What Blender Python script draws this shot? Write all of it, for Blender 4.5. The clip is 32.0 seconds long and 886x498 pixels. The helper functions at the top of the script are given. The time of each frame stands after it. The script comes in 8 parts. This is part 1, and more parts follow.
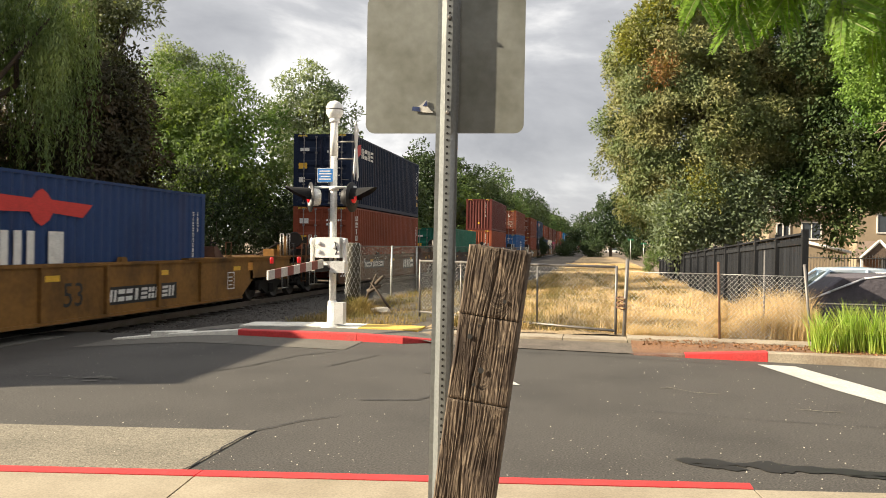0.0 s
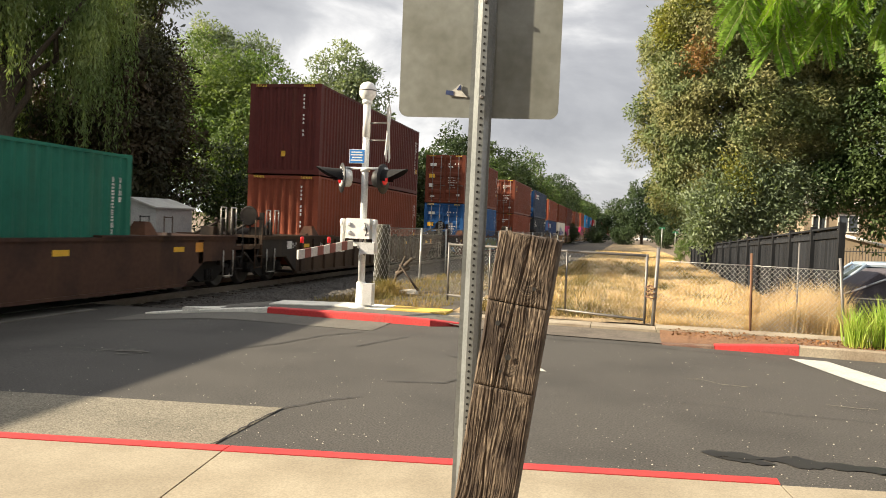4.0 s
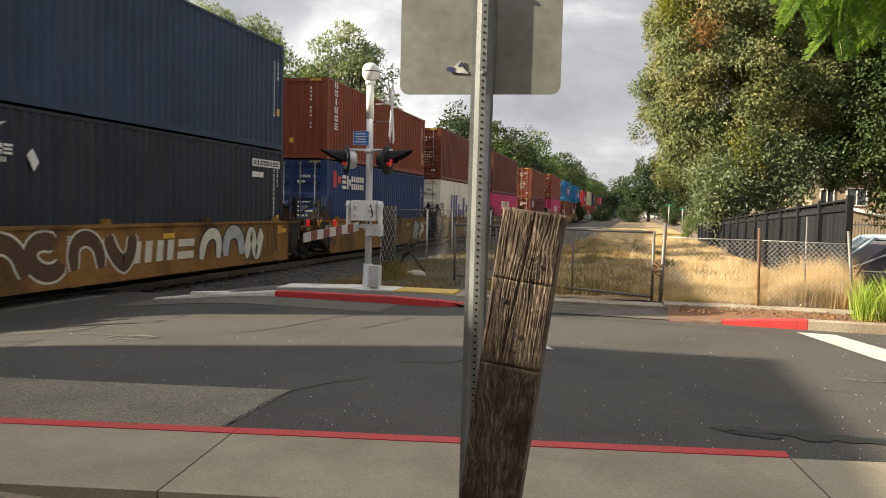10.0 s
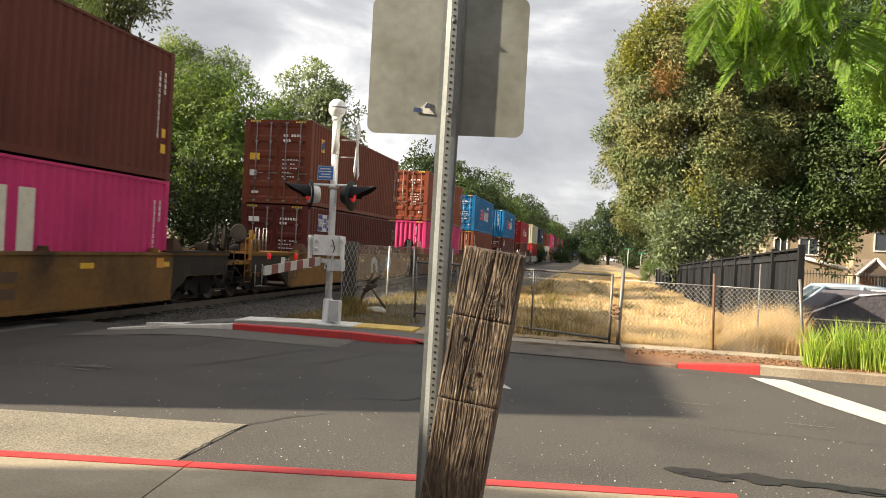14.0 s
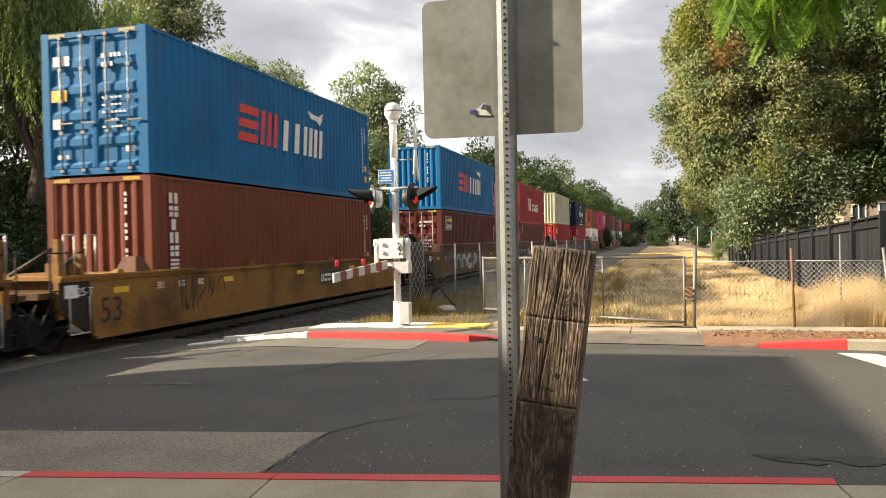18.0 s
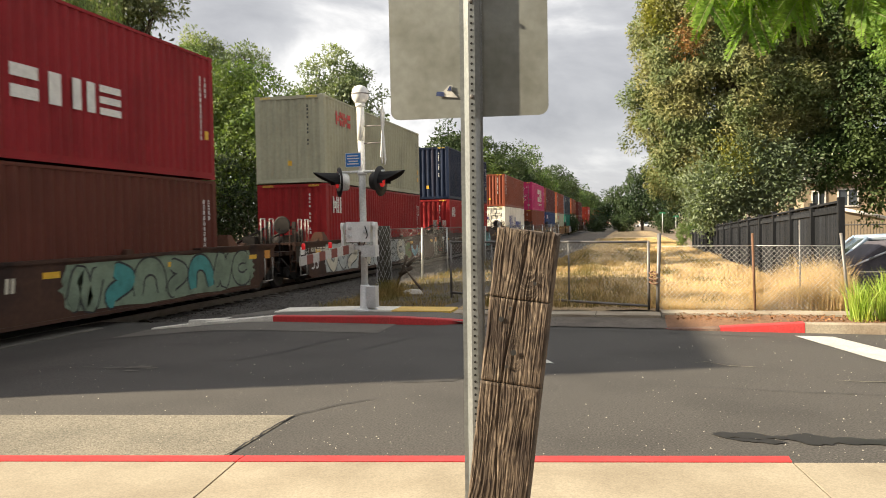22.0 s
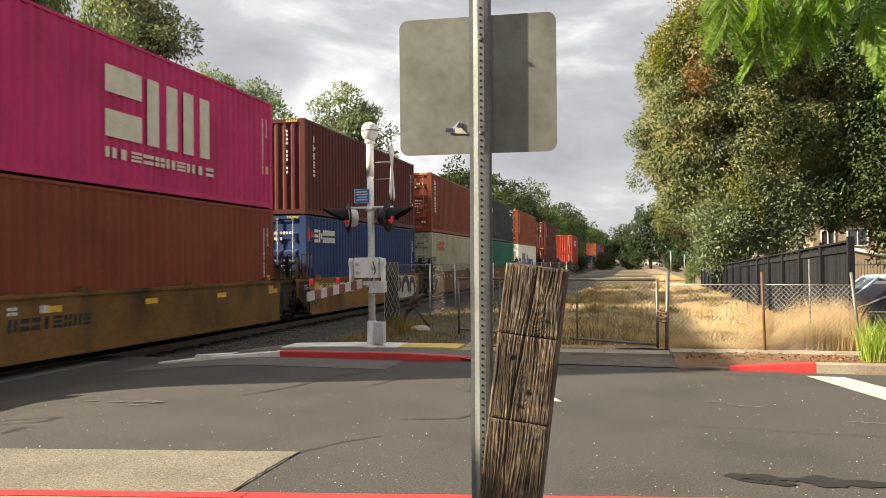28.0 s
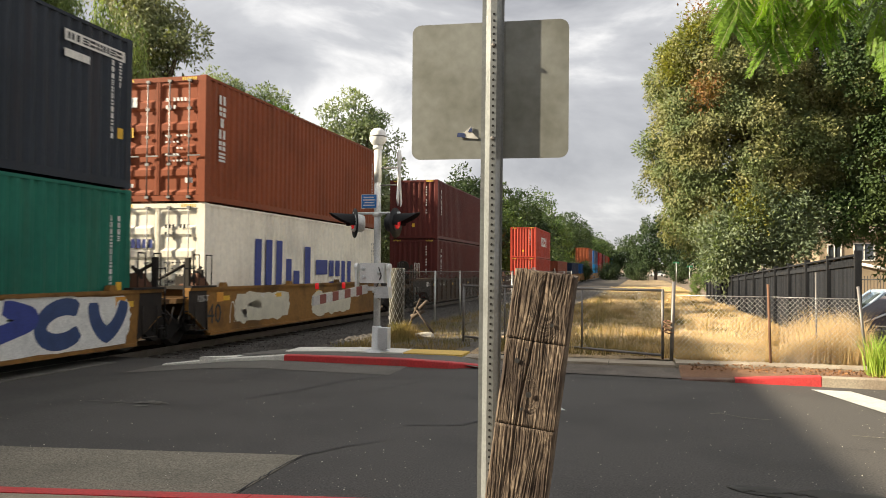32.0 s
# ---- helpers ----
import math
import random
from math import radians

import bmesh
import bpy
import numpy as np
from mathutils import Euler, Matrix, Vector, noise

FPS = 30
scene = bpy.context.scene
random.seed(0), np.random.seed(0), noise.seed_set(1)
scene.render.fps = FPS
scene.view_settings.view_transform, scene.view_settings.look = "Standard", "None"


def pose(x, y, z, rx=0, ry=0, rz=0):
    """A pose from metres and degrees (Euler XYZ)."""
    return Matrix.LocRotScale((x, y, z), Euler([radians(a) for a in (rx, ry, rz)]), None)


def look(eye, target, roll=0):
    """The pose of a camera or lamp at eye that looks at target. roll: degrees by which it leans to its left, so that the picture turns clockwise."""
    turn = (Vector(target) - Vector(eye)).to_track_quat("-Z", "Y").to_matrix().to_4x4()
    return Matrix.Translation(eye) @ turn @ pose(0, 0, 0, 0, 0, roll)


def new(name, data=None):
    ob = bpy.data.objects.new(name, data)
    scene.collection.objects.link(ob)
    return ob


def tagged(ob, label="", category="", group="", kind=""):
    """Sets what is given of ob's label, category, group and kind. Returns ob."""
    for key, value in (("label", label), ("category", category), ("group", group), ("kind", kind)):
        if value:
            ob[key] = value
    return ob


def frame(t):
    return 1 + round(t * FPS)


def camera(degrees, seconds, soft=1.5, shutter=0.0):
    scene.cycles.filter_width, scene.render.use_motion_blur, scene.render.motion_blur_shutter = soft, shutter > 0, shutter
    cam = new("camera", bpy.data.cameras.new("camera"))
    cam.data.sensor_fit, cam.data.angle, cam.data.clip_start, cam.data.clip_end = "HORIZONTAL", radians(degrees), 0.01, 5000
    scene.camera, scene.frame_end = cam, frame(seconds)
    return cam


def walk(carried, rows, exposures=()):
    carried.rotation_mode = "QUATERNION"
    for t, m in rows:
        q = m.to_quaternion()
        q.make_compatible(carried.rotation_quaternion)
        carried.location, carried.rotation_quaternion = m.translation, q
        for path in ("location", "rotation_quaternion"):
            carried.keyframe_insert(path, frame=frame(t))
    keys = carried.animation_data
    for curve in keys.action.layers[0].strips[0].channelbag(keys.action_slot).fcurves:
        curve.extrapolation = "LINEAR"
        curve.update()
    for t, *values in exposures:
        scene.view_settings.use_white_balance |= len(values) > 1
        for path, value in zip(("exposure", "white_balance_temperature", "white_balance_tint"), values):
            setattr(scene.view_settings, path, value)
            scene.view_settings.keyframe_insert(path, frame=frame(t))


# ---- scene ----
cam = camera(58.0, 32.0, soft=0.95, shutter=0.15)
PATH = [
    (0.0, -0.000, 0.004, 1.651, 10.86, -0.86, -0.76),
    (0.5, 0.000, 0.008, 1.649, 10.85, -1.20, -0.92),
    (1.0, -0.002, 0.016, 1.649, 11.77, -2.05, -1.42),
    (1.5, -0.002, -0.006, 1.650, 13.93, -2.73, -1.68),
    (2.0, -0.001, -0.016, 1.650, 14.54, -2.67, -1.99),
    (2.5, 0.005, -0.016, 1.660, 13.56, -1.89, -1.81),
    (4.5, -0.007, 0.018, 1.656, 12.90, -2.39, -2.18),
    (5.0, -0.004, 0.016, 1.654, 12.54, -2.83, -2.09),
    (5.5, 0.004, 0.015, 1.657, 11.51, -1.95, -2.08),
    (6.0, 0.004, 0.001, 1.656, 10.81, -1.53, -2.28),
    (6.5, -0.005, 0.021, 1.657, 10.95, -1.97, -2.45),
    (7.0, -0.004, 0.032, 1.651, 12.54, -2.89, -1.68),
    (7.5, -0.005, 0.015, 1.652, 13.77, -2.82, -1.23),
    (8.0, -0.001, 0.028, 1.649, 11.91, -3.00, -1.95),
    (8.5, -0.000, 0.021, 1.646, 10.94, -3.29, -2.13),
    (9.0, -0.001, 0.024, 1.647, 10.91, -3.31, -1.89),
    (9.5, -0.002, 0.031, 1.648, 11.75, -3.69, -1.57),
    (10.0, 0.003, 0.026, 1.647, 13.43, -3.49, -1.14),
    (10.5, 0.006, 0.005, 1.645, 13.63, -3.04, -1.42),
    (11.0, 0.009, -0.010, 1.646, 13.54, -2.33, -1.37),
    (11.5, 0.003, -0.016, 1.645, 13.17, -1.72, -1.52),
    (12.0, 0.009, -0.011, 1.647, 12.27, -1.53, -1.56),
    (12.5, 0.012, -0.016, 1.643, 11.43, -1.28, -1.50),
    (13.0, 0.015, -0.008, 1.645, 10.34, -1.31, -2.61),
    (13.5, 0.014, -0.017, 1.644, 10.33, -1.10, -3.80),
    (14.0, 0.012, -0.022, 1.645, 10.73, -0.69, -2.86),
    (14.5, 0.008, -0.012, 1.646, 11.22, -1.15, -1.60),
    (15.0, 0.011, -0.020, 1.660, 13.92, -1.09, 1.05),
    (15.5, 0.012, -0.024, 1.658, 14.86, -0.53, 1.86),
    (17.5, -0.009, 0.010, 1.674, 15.90, -1.65, 0.86),
    (18.0, -0.001, 0.001, 1.680, 15.31, -1.12, 1.49),
    (18.5, 0.001, -0.004, 1.680, 14.89, -0.25, 1.39),
    (19.0, 0.000, -0.007, 1.680, 15.13, 0.01, 1.94),
    (19.5, 0.007, -0.030, 1.683, 17.53, 0.38, 2.07),
    (20.0, -0.004, -0.013, 1.685, 18.91, -0.15, 1.52),
    (20.5, -0.005, -0.011, 1.684, 19.29, -1.03, 1.33),
    (21.0, 0.004, -0.020, 1.678, 18.55, -1.61, 1.76),
    (21.5, 0.002, -0.015, 1.677, 16.27, -1.89, 2.22),
    (22.0, 0.009, -0.012, 1.668, 12.99, -2.28, 1.21),
    (22.5, 0.015, -0.014, 1.656, 11.19, -2.56, 0.32),
    (23.0, 0.005, -0.026, 1.658, 12.58, -2.55, 0.74),
    (23.5, 0.012, -0.024, 1.655, 13.11, -2.45, 1.10),
    (24.0, 0.011, -0.010, 1.667, 14.30, -2.28, 1.81),
    (24.5, -0.000, -0.014, 1.674, 17.23, -2.13, 2.33),
    (25.0, -0.000, -0.009, 1.673, 17.14, -2.31, 1.98),
    (25.5, 0.025, 0.005, 1.666, 14.46, -2.12, 1.57),
    (26.0, 0.022, 0.033, 1.672, 13.59, -1.22, 1.55),
    (26.5, 0.010, 0.006, 1.667, 14.67, -0.48, 1.81),
    (28.5, 0.004, -0.011, 1.659, 13.16, 0.55, 0.39),
    (29.0, -0.011, -0.011, 1.654, 12.98, 0.89, 0.14),
    (29.5, -0.002, -0.023, 1.656, 12.85, 1.38, 0.01),
    (30.0, 0.001, -0.017, 1.655, 12.87, 1.44, 0.01),
    (30.5, -0.008, -0.008, 1.658, 12.86, 1.27, -0.19),
    (31.0, -0.008, -0.009, 1.652, 12.86, 1.08, -0.25),
    (31.5, -0.007, -0.015, 1.650, 13.52, 0.85, -0.25),
    (32.0, -0.009, -0.020, 1.650, 13.91, 0.89, -0.26),
]
walk(cam, [(t, pose(x, y, z, 90 + pitch, roll, yaw)) for t, x, y, z, yaw, pitch, roll in PATH],
     exposures=[(0.0, 0.93), (6.0, 0.94), (8.0, 0.87), (10.0, 0.93), (12.0, 1.00), (13.0, 1.06), (16.0, 1.06), (20.5, 1.11), (23.0, 0.99), (24.0, 1.02), (25.5, 1.11), (29.0, 0.94), (32.0, 0.99)])

# ---- sky and sun ----
SUN_WAY = Vector((-1.87, -0.63, 1.0)).normalized()      # towards the sun
world = bpy.data.worlds.new("world")
scene.world = world
world.use_nodes = True
wn, wl = world.node_tree.nodes, world.node_tree.links
wn.clear()
w_out = wn.new("ShaderNodeOutputWorld")
w_bg = wn.new("ShaderNodeBackground")
w_sky = wn.new("ShaderNodeTexSky")
w_sky.sky_type, w_sky.sun_disc = "NISHITA", False
w_sky.sun_elevation = math.asin(SUN_WAY.z)
w_sky.sun_rotation = math.atan2(SUN_WAY.x, SUN_WAY.y)
w_tc = wn.new("ShaderNodeTexCoord")
w_map = wn.new("ShaderNodeMapping")
w_map.inputs["Scale"].default_value = (1.0, 1.0, 2.6)
w_map.inputs["Location"].default_value = (3.7, 1.2, 0.6)
w_no = wn.new("ShaderNodeTexNoise")
w_no.inputs["Scale"].default_value, w_no.inputs["Detail"].default_value = 2.3, 8.0
w_no.inputs["Roughness"].default_value, w_no.inputs["Distortion"].default_value = 0.55, 0.5
w_ramp = wn.new("ShaderNodeValToRGB")
e = w_ramp.color_ramp.elements
e[0].position, e[0].color = 0.34, (0.23, 0.233, 0.25, 1)
e[1].position, e[1].color = 0.68, (0.90, 0.885, 0.86, 1)
e2 = e.new(0.50)
e2.color = (0.40, 0.40, 0.410, 1)
e3 = e.new(0.59)
e3.color = (0.66, 0.648, 0.635, 1)
w_mul = wn.new("ShaderNodeVectorMath")
w_mul.operation = "SCALE"
w_mul.inputs["Scale"].default_value = 0.05
w_mix = wn.new("ShaderNodeMix")
w_mix.data_type = "RGBA"
w_mix.inputs["Factor"].default_value = 0.9
wl.new(w_tc.outputs["Generated"], w_map.inputs["Vector"])
wl.new(w_map.outputs["Vector"], w_no.inputs["Vector"])
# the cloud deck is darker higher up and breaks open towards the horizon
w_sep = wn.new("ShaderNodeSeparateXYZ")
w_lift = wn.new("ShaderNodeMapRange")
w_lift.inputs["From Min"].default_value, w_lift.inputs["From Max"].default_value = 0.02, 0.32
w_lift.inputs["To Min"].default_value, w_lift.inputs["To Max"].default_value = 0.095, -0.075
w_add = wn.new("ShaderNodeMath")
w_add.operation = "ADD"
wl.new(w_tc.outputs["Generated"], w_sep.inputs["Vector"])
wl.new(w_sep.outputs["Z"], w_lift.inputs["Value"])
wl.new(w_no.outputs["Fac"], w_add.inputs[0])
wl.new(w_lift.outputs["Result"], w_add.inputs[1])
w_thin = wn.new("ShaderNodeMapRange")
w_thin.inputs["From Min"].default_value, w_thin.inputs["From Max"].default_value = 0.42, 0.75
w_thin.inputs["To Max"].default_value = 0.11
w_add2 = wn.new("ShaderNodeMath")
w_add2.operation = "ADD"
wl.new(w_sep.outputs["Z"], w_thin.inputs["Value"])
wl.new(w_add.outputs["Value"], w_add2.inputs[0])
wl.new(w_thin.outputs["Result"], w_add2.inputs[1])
# the deck is thinner and brighter over the railway side
w_side = wn.new("ShaderNodeMapRange")
w_side.inputs["From Min"].default_value, w_side.inputs["From Max"].default_value = -0.10, -0.50
w_side.inputs["To Max"].default_value = 0.135
w_add3 = wn.new("ShaderNodeMath")
w_add3.operation = "ADD"
wl.new(w_sep.outputs["X"], w_side.inputs["Value"])
wl.new(w_add2.outputs["Value"], w_add3.inputs[0])
wl.new(w_side.outputs["Result"], w_add3.inputs[1])
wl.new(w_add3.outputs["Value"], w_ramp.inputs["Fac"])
wl.new(w_sky.outputs["Color"], w_mul.inputs[0])
wl.new(w_mul.outputs["Vector"], w_mix.inputs["A"])
wl.new(w_ramp.outputs["Color"], w_mix.inputs["B"])
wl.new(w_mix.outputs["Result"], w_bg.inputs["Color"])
w_bg.inputs["Strength"].default_value = 0.90
wl.new(w_bg.outputs["Background"], w_out.inputs["Surface"])

sun = new("sun", bpy.data.lights.new("sun", "SUN"))
sun.data.energy, sun.data.angle, sun.data.color = 6.9, radians(0.9), (1.0, 0.86, 0.64)
sun.matrix_basis = look(SUN_WAY * 60, (0, 0, 0))

# ---- materials ----
MATS = {}


def mat(name, colour, rough=0.7, metal=0.0, var=0.25, scale=3.0, fine=60.0, bump=0.15, bump_dist=0.004, tint=None,
        streak=0.0, rnd=0.0, spec=0.5, glow=None, island=0.0, stretch=(1, 1, 1), lo=0.45, hi=0.75, fine_var=0.18):
    """A surface with stains at one scale, grain at a second one and a fine relief."""
    if name in MATS:
        return MATS[name]
    m = bpy.data.materials.new(name)
    m.use_nodes = True
    n, l = m.node_tree.nodes, m.node_tree.links
    b = n["Principled BSDF"]
    tc = n.new("ShaderNodeTexCoord")
    mp = n.new("ShaderNodeMapping")
    mp.inputs["Scale"].default_value = stretch
    l.new(tc.outputs["Object"], mp.inputs["Vector"])
    big, small = n.new("ShaderNodeTexNoise"), n.new("ShaderNodeTexNoise")
    big.inputs["Scale"].default_value, big.inputs["Detail"].default_value = scale, 5
    small.inputs["Scale"].default_value, small.inputs["Detail"].default_value = fine, 3
    l.new(mp.outputs["Vector"], big.inputs["Vector"])
    l.new(mp.outputs["Vector"], small.inputs["Vector"])
    ramp = n.new("ShaderNodeMapRange")
    ramp.inputs["From Min"].default_value, ramp.inputs["From Max"].default_value = lo, hi
    l.new(big.outputs["Fac"], ramp.inputs["Value"])
    mx = n.new("ShaderNodeMix")
    mx.data_type = "RGBA"
    mx.inputs["A"].default_value = (*colour, 1)
    t2 = tint or tuple(c * (1 - var) for c in colour)
    mx.inputs["B"].default_value = (*t2, 1)
    l.new(ramp.outputs["Result"], mx.inputs["Factor"])
    last = mx.outputs["Result"]
    # grain
    g = n.new("ShaderNodeMapRange")
    g.inputs["From Min"].default_value, g.inputs["From Max"].default_value = 0.3, 0.7
    g.inputs["To Min"].default_value, g.inputs["To Max"].default_value = 1 - fine_var, 1 + fine_var
    l.new(small.outputs["Fac"], g.inputs["Value"])
    vm = n.new("ShaderNodeVectorMath")
    vm.operation = "SCALE"
    l.new(last, vm.inputs[0])
    l.new(g.outputs["Result"], vm.inputs["Scale"])
    last = vm.outputs["Vector"]
    if streak:
        sp = n.new("ShaderNodeMapping")
        sp.inputs["Scale"].default_value = (2.2, 2.2, 0.2)
        l.new(tc.outputs["Object"], sp.inputs["Vector"])
        sn = n.new("ShaderNodeTexNoise")
        sn.inputs["Scale"].default_value, sn.inputs["Detail"].default_value = 1.3, 6
        l.new(sp.outputs["Vector"], sn.inputs["Vector"])
        sr = n.new("ShaderNodeMapRange")
        sr.inputs["From Min"].default_value, sr.inputs["From Max"].default_value = 0.55, 0.8
        sr.inputs["To Max"].default_value = streak
        l.new(sn.outputs["Fac"], sr.inputs["Value"])
        sm = n.new("ShaderNodeMix")
        sm.data_type = "RGBA"
        sm.inputs["B"].default_value = (0.10, 0.055, 0.03, 1)
        l.new(last, sm.inputs["A"])
        l.new(sr.outputs["Result"], sm.inputs["Factor"])
        last = sm.outputs["Result"]
    if rnd or island:
        src = n.new("ShaderNodeObjectInfo").outputs["Random"] if rnd else n.new("ShaderNodeNewGeometry").outputs["Random Per Island"]
        k = rnd or island
        rr = n.new("ShaderNodeMapRange")
        rr.inputs["To Min"].default_value, rr.inputs["To Max"].default_value = 1 - k, 1 + k
        l.new(src, rr.inputs["Value"])
        rs = n.new("ShaderNodeVectorMath")
        rs.operation = "SCALE"
        l.new(last, rs.inputs[0])
        l.new(rr.outputs["Result"], rs.inputs["Scale"])
        last = rs.outputs["Vector"]
    l.new(last, b.inputs["Base Color"])
    b.inputs["Roughness"].default_value, b.inputs["Metallic"].default_value = rough, metal
    b.inputs["Specular IOR Level"].default_value = spec
    if bump:
        bp = n.new("ShaderNodeBump")
        bp.inputs["Strength"].default_value, bp.inputs["Distance"].default_value = bump, bump_dist
        l.new(small.outputs["Fac"], bp.inputs["Height"])
        l.new(bp.outputs["Normal"], b.inputs["Normal"])
    if glow:
        b.inputs["Emission Color"].default_value, b.inputs["Emission Strength"].default_value = (*glow[:3], 1), glow[3]
    MATS[name] = m
    return m


def paint(name, colour, streak=0.35, rough=0.55):
    return mat(name, colour, rough, 0.0, 0.25, 0.7, 9.0, 0.06, 0.003, streak=streak, fine_var=0.07, rnd=0.05, spec=0.16)


def grimy(name, colour):
    """Wagon paint under road dirt: brown grime in patches and running down."""
    return mat(name, colour, 0.7, 0.0, 0.3, 0.9, 11.0, 0.12, 0.004, tint=(colour[0] * 0.30 + 0.008, colour[1] * 0.32 + 0.006, colour[2] * 0.4 + 0.005), streak=0.6, fine_var=0.14, rnd=0.1, spec=0.2, lo=0.46, hi=0.72)


def leaf_mat(name, colour, second, through_light=0.35, scale=0.5, rough=0.5, lo=0.4, hi=0.62):
    """Leaves: two greens by patches, a shade of its own for every leaf, some light through the blade."""
    m = bpy.data.materials.new(name)
    m.use_nodes = True
    n, l = m.node_tree.nodes, m.node_tree.links
    b, out = n["Principled BSDF"], n["Material Output"]
    tc, no = n.new("ShaderNodeTexCoord"), n.new("ShaderNodeTexNoise")
    no.inputs["Scale"].default_value, no.inputs["Detail"].default_value = scale, 3
    l.new(tc.outputs["Object"], no.inputs["Vector"])
    mr = n.new("ShaderNodeMapRange")
    mr.inputs["From Min"].default_value, mr.inputs["From Max"].default_value = lo, hi
    l.new(no.outputs["Fac"], mr.inputs["Value"])
    mx = n.new("ShaderNodeMix")
    mx.data_type = "RGBA"
    mx.inputs["A"].default_value, mx.inputs["B"].default_value = (*colour, 1), (*second, 1)
    l.new(mr.outputs["Result"], mx.inputs["Factor"])
    geo, rr = n.new("ShaderNodeNewGeometry"), n.new("ShaderNodeMapRange")
    rr.inputs["To Min"].default_value, rr.inputs["To Max"].default_value = 0.7, 1.3
    l.new(geo.outputs["Random Per Island"], rr.inputs["Value"])
    vm = n.new("ShaderNodeVectorMath")
    vm.operation = "SCALE"
    l.new(mx.outputs["Result"], vm.inputs[0])
    l.new(rr.outputs["Result"], vm.inputs["Scale"])
    l.new(vm.outputs["Vector"], b.inputs["Base Color"])
    b.inputs["Roughness"].default_value, b.inputs["Specular IOR Level"].default_value = rough + 0.08, 0.22
    tr = n.new("ShaderNodeBsdfTranslucent")
    tv = n.new("ShaderNodeVectorMath")
    tv.operation = "MULTIPLY"
    tv.inputs[1].default_value = (1.25, 1.35, 0.5)
    l.new(vm.outputs["Vector"], tv.inputs[0])
    l.new(tv.outputs["Vector"], tr.inputs["Color"])
    ms = n.new("ShaderNodeMixShader")
    ms.inputs["Fac"].default_value = through_light
    l.new(b.outputs["BSDF"], ms.inputs[1])
    l.new(tr.outputs["BSDF"], ms.inputs[2])
    l.new(ms.outputs["Shader"], out.inputs["Surface"])
    return m


def glass_mat(name, tint=(0.55, 0.6, 0.62), rough=0.05):
    m = bpy.data.materials.new(name)
    m.use_nodes = True
    b = m.node_tree.nodes["Principled BSDF"]
    b.inputs["Base Color"].default_value = (*tint, 1)
    b.inputs["Roughness"].default_value = rough
    b.inputs["Transmission Weight"].default_value = 0.9
    return m


ASPHALT = mat("asphalt", (0.059, 0.054, 0.048), 0.85, var=0.35, scale=0.8, fine=60, bump=0.6, bump_dist=0.005, fine_var=0.60)
ASPHALT_OLD = mat("asphalt_old", (0.195, 0.174, 0.132), 0.9, var=0.3, scale=1.2, fine=70, bump=0.7, bump_dist=0.008, fine_var=0.5)
ASPHALT_GREY = mat("asphalt_grey", (0.125, 0.116, 0.098), 0.88, var=0.3, scale=1.0, fine=60, bump=0.5, fine_var=0.35)
TAR = mat("tar", (0.016, 0.016, 0.017), 0.75, var=0.3, bump=0.2)
OIL = mat("oil_stain", (0.022, 0.021, 0.02), 0.45, var=0.3, bump=0.1)
CONCRETE = mat("concrete", (0.315, 0.270, 0.196), 0.88, var=0.32, scale=1.3, fine=80, bump=0.2, fine_var=0.17, rnd=0.08, tint=(0.215, 0.178, 0.124), lo=0.42, hi=0.72)
CONCRETE_D = mat("dirty_concrete", (0.33, 0.285, 0.215), 0.9, var=0.45, scale=1.6, fine=45, bump=0.3, fine_var=0.2, tint=(0.19, 0.14, 0.095))
CONCRETE_W = mat("pale_concrete", (0.43, 0.395, 0.325), 0.85, var=0.35, scale=2.4, fine=45, bump=0.3, fine_var=0.18)
RED_FADED = mat("faded_red_paint", (0.12, 0.060, 0.042), 0.8, var=0.4, scale=3, fine=40, bump=0.3, tint=(0.20, 0.15, 0.11), fine_var=0.3)
RED_PAINT = mat("red_kerb_paint", (0.50, 0.035, 0.035), 0.6, var=0.35, scale=2.5, fine=40, bump=0.2, tint=(0.36, 0.05, 0.045))
WHITE_CONC = mat("whitened_concrete", (0.76, 0.735, 0.655), 0.8, var=0.25, scale=3.0, fine=45, bump=0.25, fine_var=0.15)
WHITE_LINE = mat("white_road_paint", (0.50, 0.49, 0.45), 0.7, var=0.25, scale=3, fine=45, bump=0.2, fine_var=0.2)
YELLOW_LINE = mat("yellow_paint", (0.68, 0.45, 0.09), 0.65, var=0.25, scale=3, fine=45, bump=0.2)
DIRT = mat("dirt", (0.20, 0.155, 0.105), 0.95, var=0.35, scale=0.6, fine=25, bump=0.8, bump_dist=0.02, fine_var=0.35)
STRAW_SOIL = mat("straw_soil", (0.40, 0.29, 0.155), 0.95, var=0.3, scale=0.7, fine=30, bump=0.8, bump_dist=0.03, tint=(0.20, 0.145, 0.085), fine_var=0.5)
LEAF_LITTER = mat("litter_soil", (0.20, 0.105, 0.055), 0.95, var=0.4, scale=2.0, fine=60, bump=0.9, bump_dist=0.01, fine_var=0.5)
STONES = mat("ballast_stone", (0.082, 0.073, 0.064), 0.95, var=0.3, scale=2, fine=30, island=0.4, bump=0.3)
BALLAST = mat("ballast", (0.075, 0.068, 0.060), 0.95, var=0.3, scale=1.5, fine=22, bump=1.0, bump_dist=0.05, fine_var=0.55)
GRAVEL = mat("gravel", (0.46, 0.42, 0.35), 0.95, var=0.3, scale=2, fine=30, island=0.35, bump=0.3)
STEEL = mat("galvanised_steel", (0.52, 0.53, 0.51), 0.42, 0.45, var=0.25, scale=6, fine=80, bump=0.1, fine_var=0.1)
